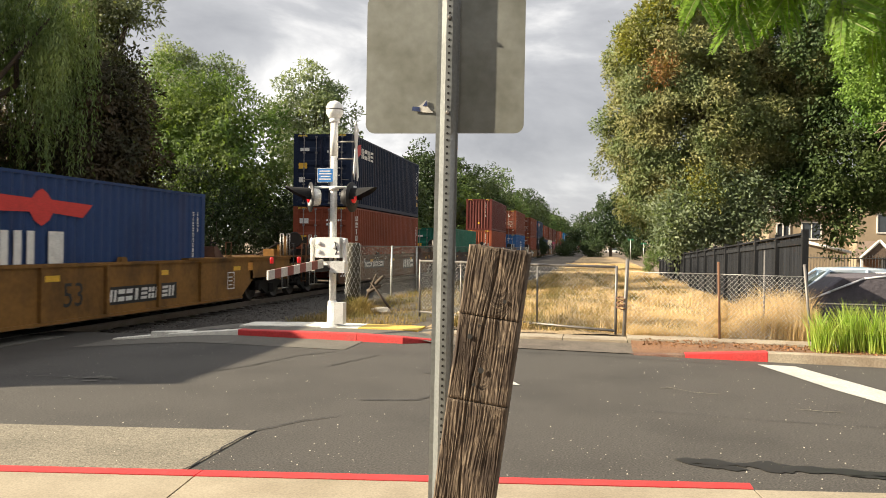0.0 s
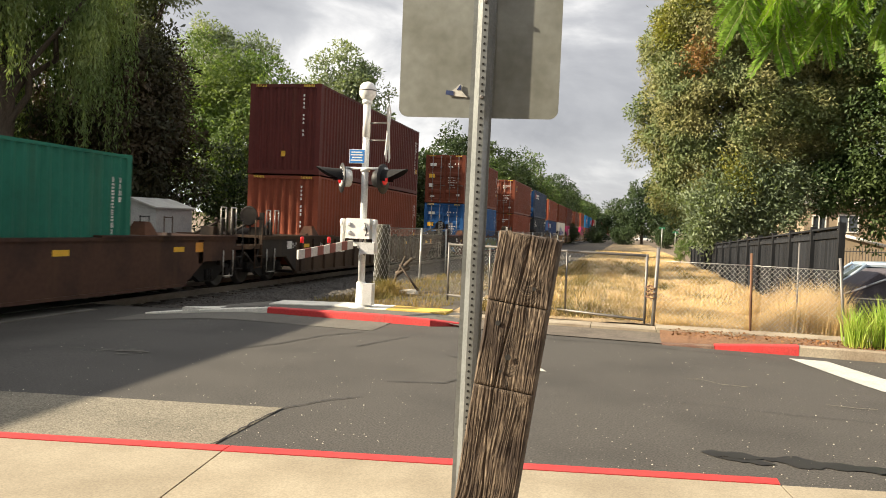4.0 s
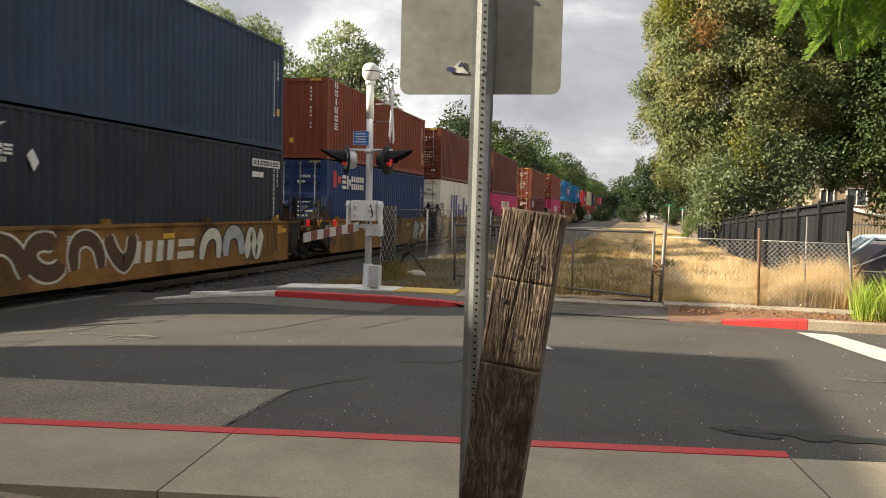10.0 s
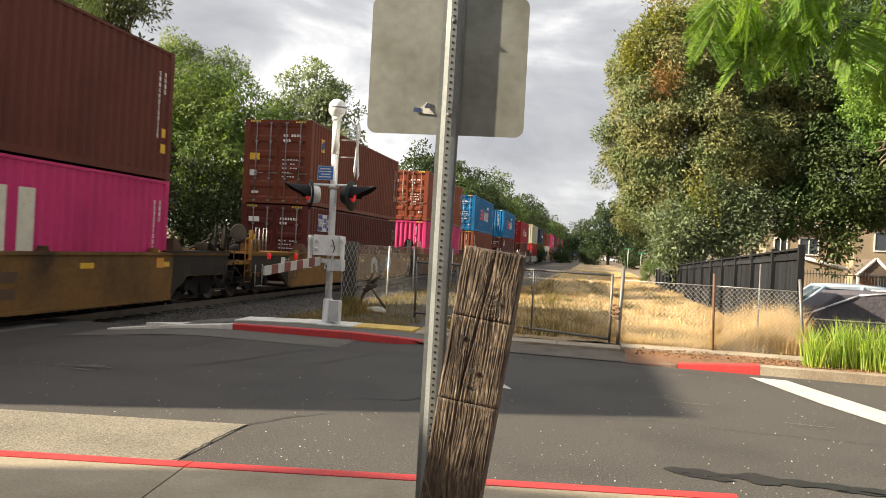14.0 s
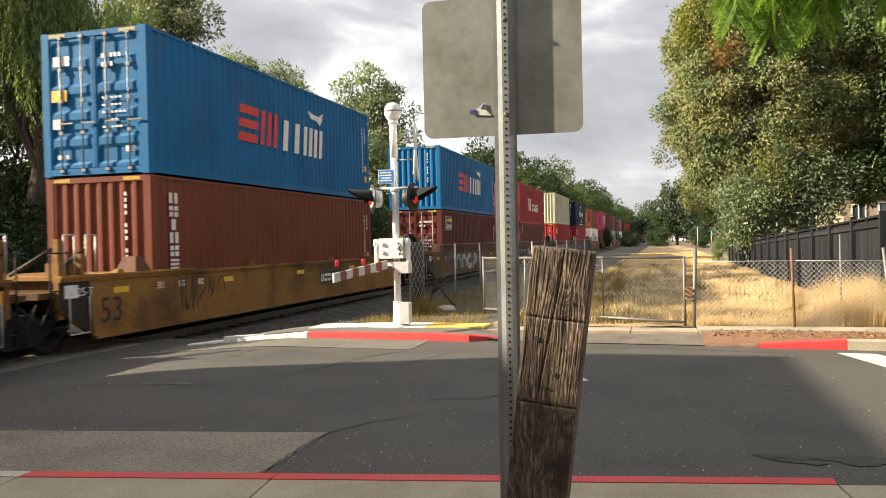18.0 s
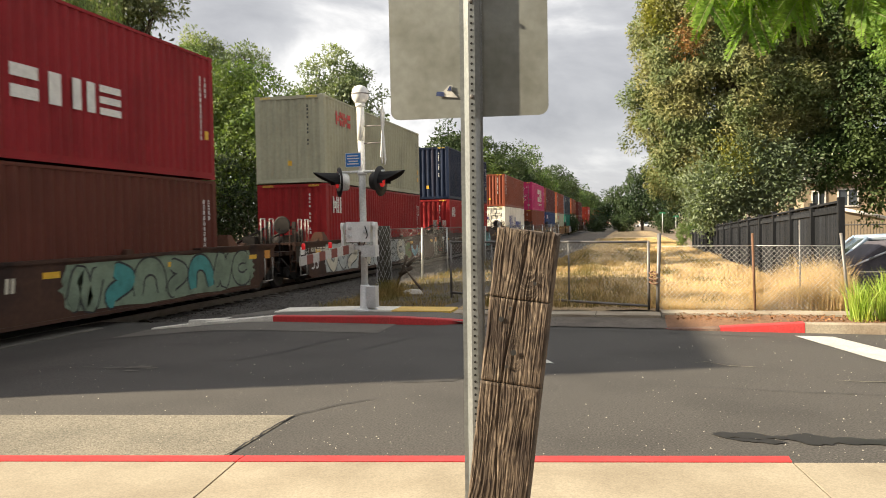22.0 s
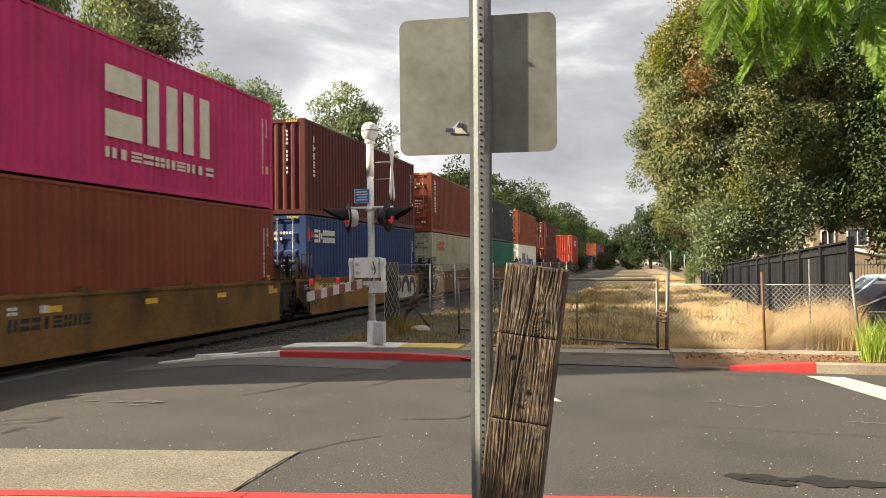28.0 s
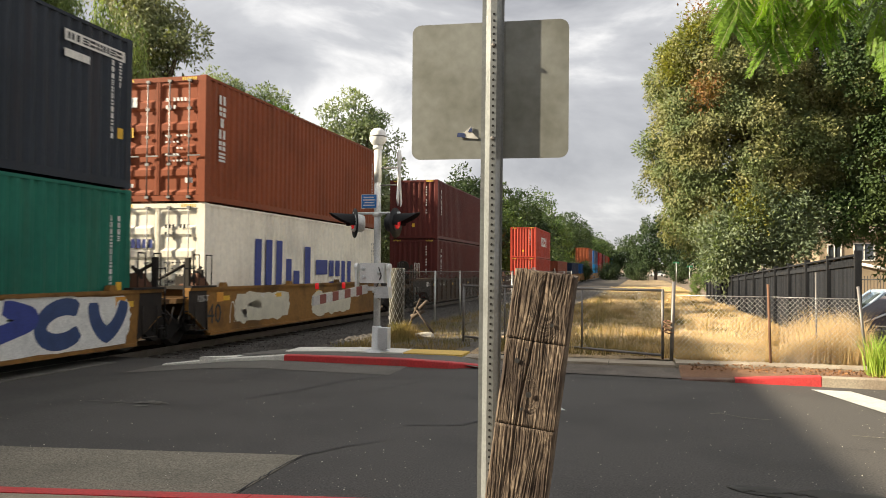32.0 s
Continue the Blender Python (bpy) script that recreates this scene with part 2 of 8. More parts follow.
STEEL_DULL = mat("dull_steel", (0.19, 0.18, 0.17), 0.55, 0.6, var=0.3, scale=5, fine=70, bump=0.1)
ALU = mat("sign_back", (0.295, 0.305, 0.278), 0.48, 0.62, var=0.22, scale=5, fine=26, bump=0.04, tint=(0.225, 0.23, 0.20), fine_var=0.10, lo=0.40, hi=0.68)
RUST = mat("rusty_steel", (0.16, 0.085, 0.05), 0.8, 0.3, var=0.4, scale=4, fine=50)
RAIL = mat("rail_steel", (0.28, 0.25, 0.22), 0.35, 0.8, var=0.3)
BLACK = mat("black_metal", (0.009, 0.009, 0.010), 0.6, var=0.3, bump=0.1)
WHITE_ENAMEL = mat("white_enamel", (0.80, 0.80, 0.775), 0.5, var=0.22, scale=4, fine=40, bump=0.08, streak=0.12, fine_var=0.08)
SILVER = mat("aluminium_paint", (0.66, 0.67, 0.665), 0.45, 0.25, var=0.25, scale=4, fine=50, bump=0.08)
BLUE_SIGN = mat("blue_sign", (0.02, 0.17, 0.50), 0.5, var=0.15)
RED_LENS = mat("red_lens", (0.30, 0.01, 0.012), 0.25, var=0.1, glow=(1.0, 0.03, 0.03, 0.16))
BARK = mat("bark", (0.10, 0.075, 0.055), 0.95, var=0.4, scale=3, fine=25, bump=1.0, bump_dist=0.03, stretch=(3, 3, 0.5), fine_var=0.4)
TWIG = mat("dead_twig", (0.30, 0.23, 0.17), 0.9, var=0.3)
WHITE_MARK = mat("white_marking", (0.70, 0.69, 0.66), 0.6, var=0.25, scale=8, fine=60, bump=0)
BLACK_MARK = mat("black_marking", (0.02, 0.02, 0.02), 0.6, var=0.2, bump=0)
YELLOW_MARK = mat("yellow_marking", (0.72, 0.42, 0.03), 0.5, var=0.2, bump=0)

# ---- geometry helpers ----
rng = np.random.default_rng(7)


def link_mesh(name, me, material, parent=None, label=""):
    ob = new(name, me)
    if material and not me.materials:
        me.materials.append(material)
    if parent:
        ob.parent = parent
    if label:
        ob["label"] = label
    return ob


def part(name, bm, material, parent=None, label=""):
    """Links a bmesh as one mesh object under a thing or a part."""
    me = bpy.data.meshes.new(name)
    bm.to_mesh(me)
    bm.free()
    return link_mesh(name, me, material, parent, label)


def thing(name, label, category, group="", kind="", at=(0, 0, 0)):
    ob = new(name)
    ob.location = at
    ob.empty_display_size = 0.1
    return tagged(ob, label, category, group, kind)


def mesh_np(name, verts, faces, material=None):
    """A mesh from arrays: verts (n, 3), faces (m, 3 or 4)."""
    verts, faces = np.asarray(verts, np.float32), np.asarray(faces, np.int32)
    me = bpy.data.meshes.new(name)
    k = faces.shape[1]
    me.vertices.add(len(verts))
    me.vertices.foreach_set("co", verts.ravel())
    me.loops.add(faces.size)
    me.loops.foreach_set("vertex_index", faces.ravel())
    me.polygons.add(len(faces))
    me.polygons.foreach_set("loop_start", np.arange(0, faces.size, k, dtype=np.int32))
    me.polygons.foreach_set("loop_total", np.full(len(faces), k, np.int32))
    me.update(calc_edges=True)
    if material:
        me.materials.append(material)
    return me


def box(bm, x0, x1, y0, y1, z0, z1, m=None):
    v = [bm.verts.new(p) for p in ((x0, y0, z0), (x1, y0, z0), (x1, y1, z0), (x0, y1, z0), (x0, y0, z1), (x1, y0, z1), (x1, y1, z1), (x0, y1, z1))]
    if m is not None:
        for a in v:
            a.co = m @ a.co
    for f in ((3, 2, 1, 0), (4, 5, 6, 7), (0, 1, 5, 4), (1, 2, 6, 5), (2, 3, 7, 6), (3, 0, 4, 7)):
        bm.faces.new([v[i] for i in f])
    return v


def tube(bm, p0, p1, r0, r1=None, n=8, caps=True):
    p0, p1 = Vector(p0), Vector(p1)
    r1 = r0 if r1 is None else r1
    q = (p1 - p0).to_track_quat("Z", "Y").to_matrix()
    rings = []
    for p, r in ((p0, r0), (p1, r1)):
        rings.append([bm.verts.new(p + q @ Vector((r * math.cos(2 * math.pi * i / n), r * math.sin(2 * math.pi * i / n), 0))) for i in range(n)])
    for i in range(n):
        f = bm.faces.new((rings[0][i], rings[0][(i + 1) % n], rings[1][(i + 1) % n], rings[1][i]))
        f.smooth = n > 5
    if caps:
        bm.faces.new(rings[0][::-1])
        bm.faces.new(rings[1])


def pipe(bm, pts, r, n=6):
    for a, b in zip(pts, pts[1:]):
        tube(bm, a, b, r, r, n)


def lathe(bm, profile, n=20, axis=None):
    """profile: (radius, height) from bottom to top, round z; axis: a matrix to place it."""
    m = axis or Matrix.Identity(4)
    rings = [[bm.verts.new(m @ Vector((r * math.cos(2 * math.pi * i / n), r * math.sin(2 * math.pi * i / n), h))) for i in range(n)] for r, h in profile]
    for a, b in zip(rings, rings[1:]):
        for i in range(n):
            f = bm.faces.new((a[i], a[(i + 1) % n], b[(i + 1) % n], b[i]))
            f.smooth = True
    bm.faces.new(rings[0][::-1])
    bm.faces.new(rings[-1])


def prism(bm, outline, z0, z1, m=None):
    """outline: (x, y) counter-clockwise, raised from z0 to z1."""
    m = m or Matrix.Identity(4)
    lo = [bm.verts.new(m @ Vector((x, y, z0))) for x, y in outline]
    hi = [bm.verts.new(m @ Vector((x, y, z1))) for x, y in outline]
    k = len(outline)
    bm.faces.new(lo[::-1])
    bm.faces.new(hi)
    for i in range(k):
        bm.faces.new((lo[i], lo[(i + 1) % k], hi[(i + 1) % k], hi[i]))


def bevel(bm, width, segments=1):
    bmesh.ops.bevel(bm, geom=[e for e in bm.edges if e.calc_face_angle(0) > 0.5], offset=width, segments=segments, affect="EDGES", clamp_overlap=True)


TEXTS = {}


def text_mesh(words, size, material, m, parent, name="marking", depth=0.0):
    key = (words, size, depth)
    if key in TEXTS:
        me = TEXTS[key].copy()
        me.transform(m)
        return link_mesh(name, me, material, parent)
    cu = bpy.data.curves.new("lettering", "FONT")
    cu.body, cu.size, cu.extrude, cu.resolution_u = words, size, depth, 2
    ob = bpy.data.objects.new("lettering", cu)
    scene.collection.objects.link(ob)
    me = bpy.data.meshes.new_from_object(ob.evaluated_get(bpy.context.evaluated_depsgraph_get()))
    bpy.data.objects.remove(ob)
    bpy.data.curves.remove(cu)
    me.materials.clear()
    TEXTS[key] = me.copy()
    me.transform(m)
    return link_mesh(name, me, material, parent)


def smooth01(v):
    v = np.clip(v, 0, 1)
    return v * v * (3 - 2 * v)


# ---- the lie of the land ----
SLOPE, RAIL0 = 0.011, -0.08
TRACK_X = -10.84


def rail_z(y):
    return RAIL0 - SLOPE * y


def fall(y):
    return -SLOPE * np.clip(np.asarray(y, float) - 13.5, 0, 600)


def road_z(x, y):
    w = smooth01((-5.6 - np.asarray(x, float)) / 3.4)
    return w * (rail_z(np.asarray(y, float)) - 0.012)


def base_z(x, y):
    x, y = np.asarray(x, float), np.asarray(y, float)
    w = smooth01((-5.2 - x) / 3.2)
    z = (1 - w) * (fall(y) - 0.05) + w * (RAIL0 - SLOPE * np.clip(y, -60, 620) - 0.34)
    lot = smooth01((x - 3.7) / 1.2) * smooth01((y - 13.6) / 2.5)
    return z - 0.36 * lot


def grid_sheet(name, xs, ys, zf, material, jitter=0.0):
    gx, gy = np.meshgrid(xs, ys)
    z = zf(gx, gy)
    if jitter:
        z = z + rng.normal(0, jitter, z.shape)
    v = np.stack([gx, gy, z], -1).reshape(-1, 3)
    nx, ny = len(xs), len(ys)
    i = (np.arange(ny - 1)[:, None] * nx + np.arange(nx - 1)[None, :]).ravel()
    me = mesh_np(name, v, np.stack([i, i + 1, i + 1 + nx, i + nx], -1), material)
    me.polygons.foreach_set("use_smooth", np.ones(len(me.polygons), bool))
    return me


xs = np.unique(np.concatenate([np.linspace(-3000, -160, 12), np.linspace(-160, -22, 24), np.linspace(-22, 22, 89), np.linspace(22, 160, 24), np.linspace(160, 3000, 12)]))
ys = np.unique(np.concatenate([np.linspace(-3000, -80, 10), np.linspace(-80, -6, 20), np.linspace(-6, 60, 100), np.linspace(60, 620, 80), np.linspace(620, 4000, 10)]))
tagged(new("ground", grid_sheet("ground", xs, ys, base_z, DIRT)), "dry brown bare ground with scattered grit", "ground", kind="structure")


def near_kerb(x):
    return 4.95 + 0.155 * (x + 1.3)


def far_kerb(x):
    return 11.72 - 0.075 * x


# the street, from kerb to kerb, and its lay-by beyond the tracks
rx = np.unique(np.concatenate([np.linspace(-60, -12, 13), np.linspace(-12, 8, 41), np.linspace(8, 70, 16)]))
rt = np.linspace(0, 1, 25)


def strip(name, x_s, lo, hi, zf, material, label, cat="road", steps=None):
    tt = rt if steps is None else np.linspace(0, 1, steps)
    gx = np.repeat(x_s[None, :], len(tt), 0)
    gy = lo(gx) * (1 - tt[:, None]) + hi(gx) * tt[:, None]
    v = np.stack([gx, gy, zf(gx, gy)], -1).reshape(-1, 3)
    nx = len(x_s)
    i = (np.arange(len(tt) - 1)[:, None] * nx + np.arange(nx - 1)[None, :]).ravel()
    me = mesh_np(name, v, np.stack([i, i + 1, i + 1 + nx, i + nx], -1), material)
    return tagged(new(name, me), label, cat, kind="structure")


strip("road", rx, lambda x: near_kerb(x) + 0.02, lambda x: far_kerb(x) + 1.2, road_z, ASPHALT, "dark grey worn asphalt street with cracks and fine grit", "road", steps=31)
# older pavement: the pale strip by the near kerb and the grey one by the far kerb
strip("pavement_patch", np.linspace(-11, -2.78, 24), lambda x: near_kerb(x) + 0.06 + 0 * x, lambda x: 6.28 + 0.14 * (x + 2.84) + 0 * x,
      lambda x, y: road_z(x, y) + 0.006 + 0 * y, ASPHALT_OLD, "pale sandy worn patch of old asphalt beside the kerb", "road patch", steps=6)
strip("gutter_patch", np.linspace(-8.2, -3.55, 20), lambda x: far_kerb(x) - 0.95 + 0.0 * x, lambda x: far_kerb(x) + 0.06, lambda x, y: road_z(x, y) + 0.006,
      ASPHALT_GREY, "grey older asphalt gutter strip along the kerb", "road patch", steps=5)


def flat_patch(name, outline, material, label, cat, lift=0.008, zf=road_z):
    bm = bmesh.new()
    bm.faces.new([bm.verts.new((x, y, float(zf(x, y)) + lift)) for x, y in outline])
    bmesh.ops.triangulate(bm, faces=bm.faces[:])
    return tagged(part(name, bm, material), label, cat, kind="structure")


flat_patch("stop_line", [(2.14, 11.25), (2.62, 9.6), (3.4, 7.6), (3.75, 7.6), (3.3, 9.2), (2.6, 11.2)], WHITE_LINE, "worn white painted road line", "road marking")
flat_patch("lane_mark", [(-1.72, 10.9), (-1.62, 10.9), (-1.12, 9.6), (-0.81, 8.92), (-1.25, 8.95), (-1.55, 9.6)], WHITE_LINE, "white painted arrow tip on the asphalt", "road marking")


def ragged(cx, cy, rx_, ry_, k, seed, rough=0.3):
    r = random.Random(seed)
    return [(cx + rx_ * math.cos(a) * (1 + r.uniform(-rough, rough)), cy + ry_ * math.sin(a) * (1 + r.uniform(-rough, rough))) for a in [2 * math.pi * i / k for i in range(k)]]


spots = random.Random(41)
def spill(x0, x1, y0, slope, fat, seed):
    """A wet run along the gutter: a ribbon whose two edges wander apart and together."""
    k = int((x1 - x0) / 0.018)
    up, down = [], []
    for i in range(k + 1):
        x = x0 + (x1 - x0) * i / k
        mid = y0 + slope * (x - x0) + 0.025 * noise.noise(Vector((x * 3.1, seed, 0)))
        taper = min(1, i / 5, (k - i) / 5)
        w = fat * taper * (0.30 + 0.9 * max(0, 0.35 + noise.noise(Vector((x * 4.3, seed + 5, 0)))) + 0.22 * noise.noise(Vector((x * 19, seed + 9, 0))))
        up.append((x, mid + max(0.004 * taper, w * 0.8)))
        down.append((x + 0.004, mid - max(0.004 * taper, w * (1 + 0.5 * noise.noise(Vector((x * 9, seed + 2, 0)))))))
    bm = bmesh.new()
    last = None
    for (xa, ya), (xb, yb) in zip(up, down):
        pair = [bm.verts.new((x, y, float(road_z(x, y)) + 0.007)) for x, y in ((xa, ya), (xb, yb))]
        if last:
            bm.faces.new((last[0], last[1], pair[1], pair[0]))
        last = pair
    tagged(part("oil_stain", bm, OIL), "dark damp spill running along the asphalt", "stain", kind="structure")


spill(0.60, 4.2, 6.20, -0.035, 0.15, 1)
spill(0.70, 1.10, 6.10, -0.12, 0.08, 2)
spill(1.75, 2.6, 6.07, -0.02, 0.04, 3)
for k in range(16):
    flat_patch("pale_scuff", ragged(spots.uniform(-6.3, -5.2), spots.gauss(8.1, 0.10), spots.uniform(0.03, 0.14), spots.uniform(0.008, 0.03), 18, 200 + k, 0.5), ASPHALT_GREY, "pale scuffed scrape on the asphalt", "stain", 0.006 + 0.0003 * k)


def crack(pts, width, seed):
    """A crack in the asphalt, as a thin wandering ribbon of tar."""
    r = random.Random(seed)
    line = []
    for (x0, y0), (x1, y1) in zip(pts, pts[1:]):
        k = max(2, int(math.hypot(x1 - x0, y1 - y0) / 0.07))
        for i in range(k):
            f = i / k
            line.append((x0 + (x1 - x0) * f + r.uniform(-0.013, 0.013), y0 + (y1 - y0) * f + r.uniform(-0.013, 0.013)))
    bm = bmesh.new()
    last = None
    for i, (x, y) in enumerate(line):
        w = width * r.uniform(0.4, 1.1) * (0.25 if i in (0, len(line) - 1) else 1)
        z = float(road_z(x, y)) + 0.009
        (xa, ya), (xb, yb) = line[max(0, i - 2)], line[min(len(line) - 1, i + 2)]
        l_ = math.hypot(xb - xa, yb - ya) or 1.0
        nx_, ny_ = -(yb - ya) / l_ * w * 0.8, (xb - xa) / l_ * w * 0.8
        pair = (bm.verts.new((x - nx_, y - ny_, z)), bm.verts.new((x + nx_, y + ny_, z)))
        if last:
            bm.faces.new((last[0], pair[0], pair[1], last[1]))
        last = pair
    tagged(part("road_crack", bm, TAR), "thin dark crack wandering across the asphalt", "crack", kind="structure")


crack([(-2.79, 4.84), (-2.80, 5.5), (-2.79, 6.27), (-2.55, 6.7), (-2.2, 7.05)], 0.011, 1)
crack([(-2.33, 7.7), (-1.75, 7.85), (-1.55, 8.3), (-1.7, 9.3), (-2.17, 9.5)], 0.016, 2)
crack([(-4.6, 8.7), (-4.25, 9.4), (-4.0, 10.3), (-3.6, 10.9)], 0.018, 3)
crack([(-3.3, 9.6), (-3.1, 10.2), (-2.9, 10.8)], 0.016, 4)
crack([(-1.2, 11.5), (0.2, 11.45), (1.4, 11.2), (2.0, 11.1)], 0.012, 5)
crack([(0.5, 7.9), (1.6, 7.75), (2.8, 7.7)], 0.006, 6)

for k, line_ in enumerate((((0.80, 9.25), (1.05, 9.0), (1.33, 8.95)), ((0.72, 9.15), (0.86, 9.2)), ((1.95, 8.35), (2.25, 8.3), (2.4, 8.32)))):
    bm = bmesh.new()
    for (x0, y0), (x1, y1) in zip(line_, line_[1:]):
        bm.faces.new([bm.verts.new((x, y, float(road_z(x, y)) + 0.008)) for x, y in ((x0, y0 - 0.008), (x1, y1 - 0.008), (x1, y1 + 0.008), (x0, y0 + 0.008))])
    tagged(part("road_scratch", bm, ASPHALT_OLD), "thin pale scratch on the asphalt", "scratch", kind="structure")
# grit on the asphalt
cnt = 2600
px_, py_ = rng.uniform(-7, 4.5, cnt), rng.uniform(0, 1, cnt) ** 1.7
py_ = near_kerb(px_) + 0.15 + py_ * (far_kerb(px_) - near_kerb(px_) - 0.3)
sz = 0.0025 + 0.007 * rng.uniform(0, 1, cnt) ** 5
base = np.stack([px_, py_, road_z(px_, py_) + 0.004], -1)
ang = rng.uniform(0, 6.28, cnt)
vv = np.zeros((cnt, 4, 3))
for i in range(3):
    a = ang + i * 2.09
    vv[:, i] = base + np.stack([np.cos(a) * sz, np.sin(a) * sz, 0 * sz], -1)
vv[:, 3] = base + np.stack([0 * sz, 0 * sz, sz * 0.9], -1)
ids = np.arange(cnt)[:, None] * 4
tagged(new("road_grit", mesh_np("road_grit", vv.reshape(-1, 3), np.concatenate([ids + np.array(t) for t in ((0, 1, 3), (1, 2, 3), (2, 0, 3))]), GRAVEL)),
       "pale loose grit and litter scattered on asphalt", "grit", kind="stuff")

# ---- near pavement: slabs behind a red-painted kerb ----
near_walk = thing("near_pavement", "weathered beige concrete pavement slabs beside a red kerb", "pavement", kind="structure")


def slab(parent, name, corners, z0, z1, material, label=""):
    bm = bmesh.new()
    prism(bm, corners, z0, z1)
    bevel(bm, 0.006)
    return part(name, bm, material, parent, label)


joints = [-13.0, -10.6, -8.3, -6.1, -4.2, -2.47, -0.7, 0.98, 2.7, 4.5, 6.5, 9.0, 12.0]
for a, b in zip(joints, joints[1:]):
    skew = 0.13
    slab(near_walk, "slab", [(a + 0.006 + skew, near_kerb(a + skew) - 1.17), (b - 0.006 + skew, near_kerb(b + skew) - 1.17), (b - 0.006, near_kerb(b) - 0.125), (a + 0.006, near_kerb(a) - 0.125)], -0.05, 0.12, CONCRETE)
    red = -4.3 < a and b < 1.1
    m_ = RED_PAINT if red else CONCRETE_W
    slab(near_walk, "kerb", [(a + 0.004, near_kerb(a) - 0.12), (b - 0.004, near_kerb(b) - 0.12), (b - 0.004, near_kerb(b)), (a + 0.004, near_kerb(a))], -0.12, 0.125 if b < 1.1 else 0.05, m_,
         "red-painted kerbstone" if red else "")
# soil on which the posts stand
me = grid_sheet("verge", np.linspace(-12, 12, 97), np.linspace(-6, 3.9, 41),
                lambda x, y: np.where(y > near_kerb(x) - 1.2, -0.02, 0.112) + 0.0 * x, DIRT, 0.006)
tagged(new("verge", me), "dry gravelly brown soil beside the pavement", "verge", kind="structure")

# unseen plain wall added behind the camera to hold back sky light from the street
bm = bmesh.new()
box(bm, -34, 30, -11.3, -11.0, -0.3, 9.0)
tagged(part("wall_south", bm, mat("blocker_wall_plaster", (0.20, 0.17, 0.135), 0.9, var=0.2, scale=0.6, fine=20)), "unseen plain brown wall added to hold back sky light", "wall", kind="structure")

# ---- far side: kerb, pavement strip, driveway apron ----
far_walk = thing("far_pavement", "concrete pavement strip and kerb across the street", "pavement", kind="structure")


def kerb_run(x0, x1, h0, h1, material, label="", dy0=0.0, dy1=0.0):
    """A kerbstone from x0 to x1 whose height goes from h0 to h1."""
    bm = bmesh.new()
    ring = []
    for x, h, dy in ((x0 + 0.003, h0, dy0), (x1 - 0.003, h1, dy1)):
        y, zr_ = far_kerb(x) + dy, float(road_z(x, far_kerb(x)))
        ring.append([bm.verts.new(p) for p in ((x, y, zr_ - 0.1), (x, y + 0.015, zr_ + h - 0.012), (x, y + 0.03, zr_ + h), (x, y + 0.16, zr_ + h), (x, y + 0.16, zr_ - 0.1))])
    for i in range(5):
        bm.faces.new((ring[0][i], ring[1][i], ring[1][(i + 1) % 5], ring[0][(i + 1) % 5]))
    bm.faces.new(ring[0][::-1])
    bm.faces.new(ring[1])
    bmesh.ops.recalc_face_normals(bm, faces=bm.faces[:])
    part("kerb", bm, material, far_walk, label)


for x0, x1, h0, h1, m_, la in ((-8.1, -7.0, 0.03, 0.06, WHITE_CONC, ""), (-7.0, -5.72, 0.06, 0.10, WHITE_CONC, ""), (-5.72, -3.66, 0.10, 0.12, RED_PAINT, "red-painted kerbstone"),
                               (-3.66, -2.9, 0.12, 0.10, RED_PAINT, "red-painted kerbstone"), (-2.9, -2.3, 0.10, 0.02, RED_PAINT, "red-painted curved kerbstone"),
                               (0.55, 1.25, 0.02, 0.05, RED_FADED, "worn red dropped kerbstone"), (1.25, 2.33, 0.06, 0.14, RED_PAINT, "red-painted kerbstone"),
                               (2.33, 4.4, 0.13, 0.14, CONCRETE_D, ""), (4.4, 7.0, 0.14, 0.14, CONCRETE_D, ""), (7.0, 11.0, 0.14, 0.14, CONCRETE_D, "")):
    kerb_run(x0, x1, h0, h1, m_, la, 0.0, 0.38 if x1 == -2.3 else 0.0)
# flush red gutter lip across the driveway
flat_patch("red_gutter_line", [(-2.35, 12.34), (-1.2, 12.40), (0.0, 12.2), (0.6, 11.84), (0.6, 11.74), (0.0, 12.1), (-1.2, 12.32), (-2.35, 12.25)], RED_PAINT, "faded red line painted along the driveway gutter", "road marking")
# dark fill behind the kerb, litter soil on the other side
strip("kerb_fill", np.linspace(-8.0, -2.3, 24), lambda x: far_kerb(x) + 0.155, lambda x: far_kerb(x) + 1.05, lambda x, y: road_z(x, y) + 0.012 + 0.09 * smooth01((x + 8) / 2.4) * smooth01((-2.3 - x) / 0.7), ASPHALT_GREY, "dark grey asphalt fill behind the kerb", "pavement", steps=4)
strip("driveway_apron", np.linspace(-2.32, 0.62, 12), lambda x: far_kerb(x) + 0.1, lambda x: far_kerb(x) + 1.35, lambda x, y: 0.012 + 0.06 * smooth01((y - 12.2) / 0.9) + 0 * x, mat("apron_asphalt", (0.125, 0.105, 0.085), 0.92, var=0.45, scale=2.2, fine=45, bump=0.6, fine_var=0.45), "cracked grey asphalt driveway apron before the gate", "pavement", steps=6)
strip("litter_bed", np.linspace(0.55, 10, 40), lambda x: far_kerb(x) + 0.155, lambda x: far_kerb(x) + 1.0, lambda x, y: 0.015 + (0.10 + 0.015 * np.sin(x * 7) * np.sin(y * 9)) * smooth01(np.maximum((x - 0.9) / 1.2, (y - 12.3) / 0.5)), LEAF_LITTER, "reddish brown leaf litter between kerb and pavement", "ground", steps=8)


def walk_strip(x):
    return np.where(np.asarray(x) < -5, 12.85 + 0.28 * (np.asarray(x) + 5), 12.85 - 0.03 * (np.asarray(x) + 5))


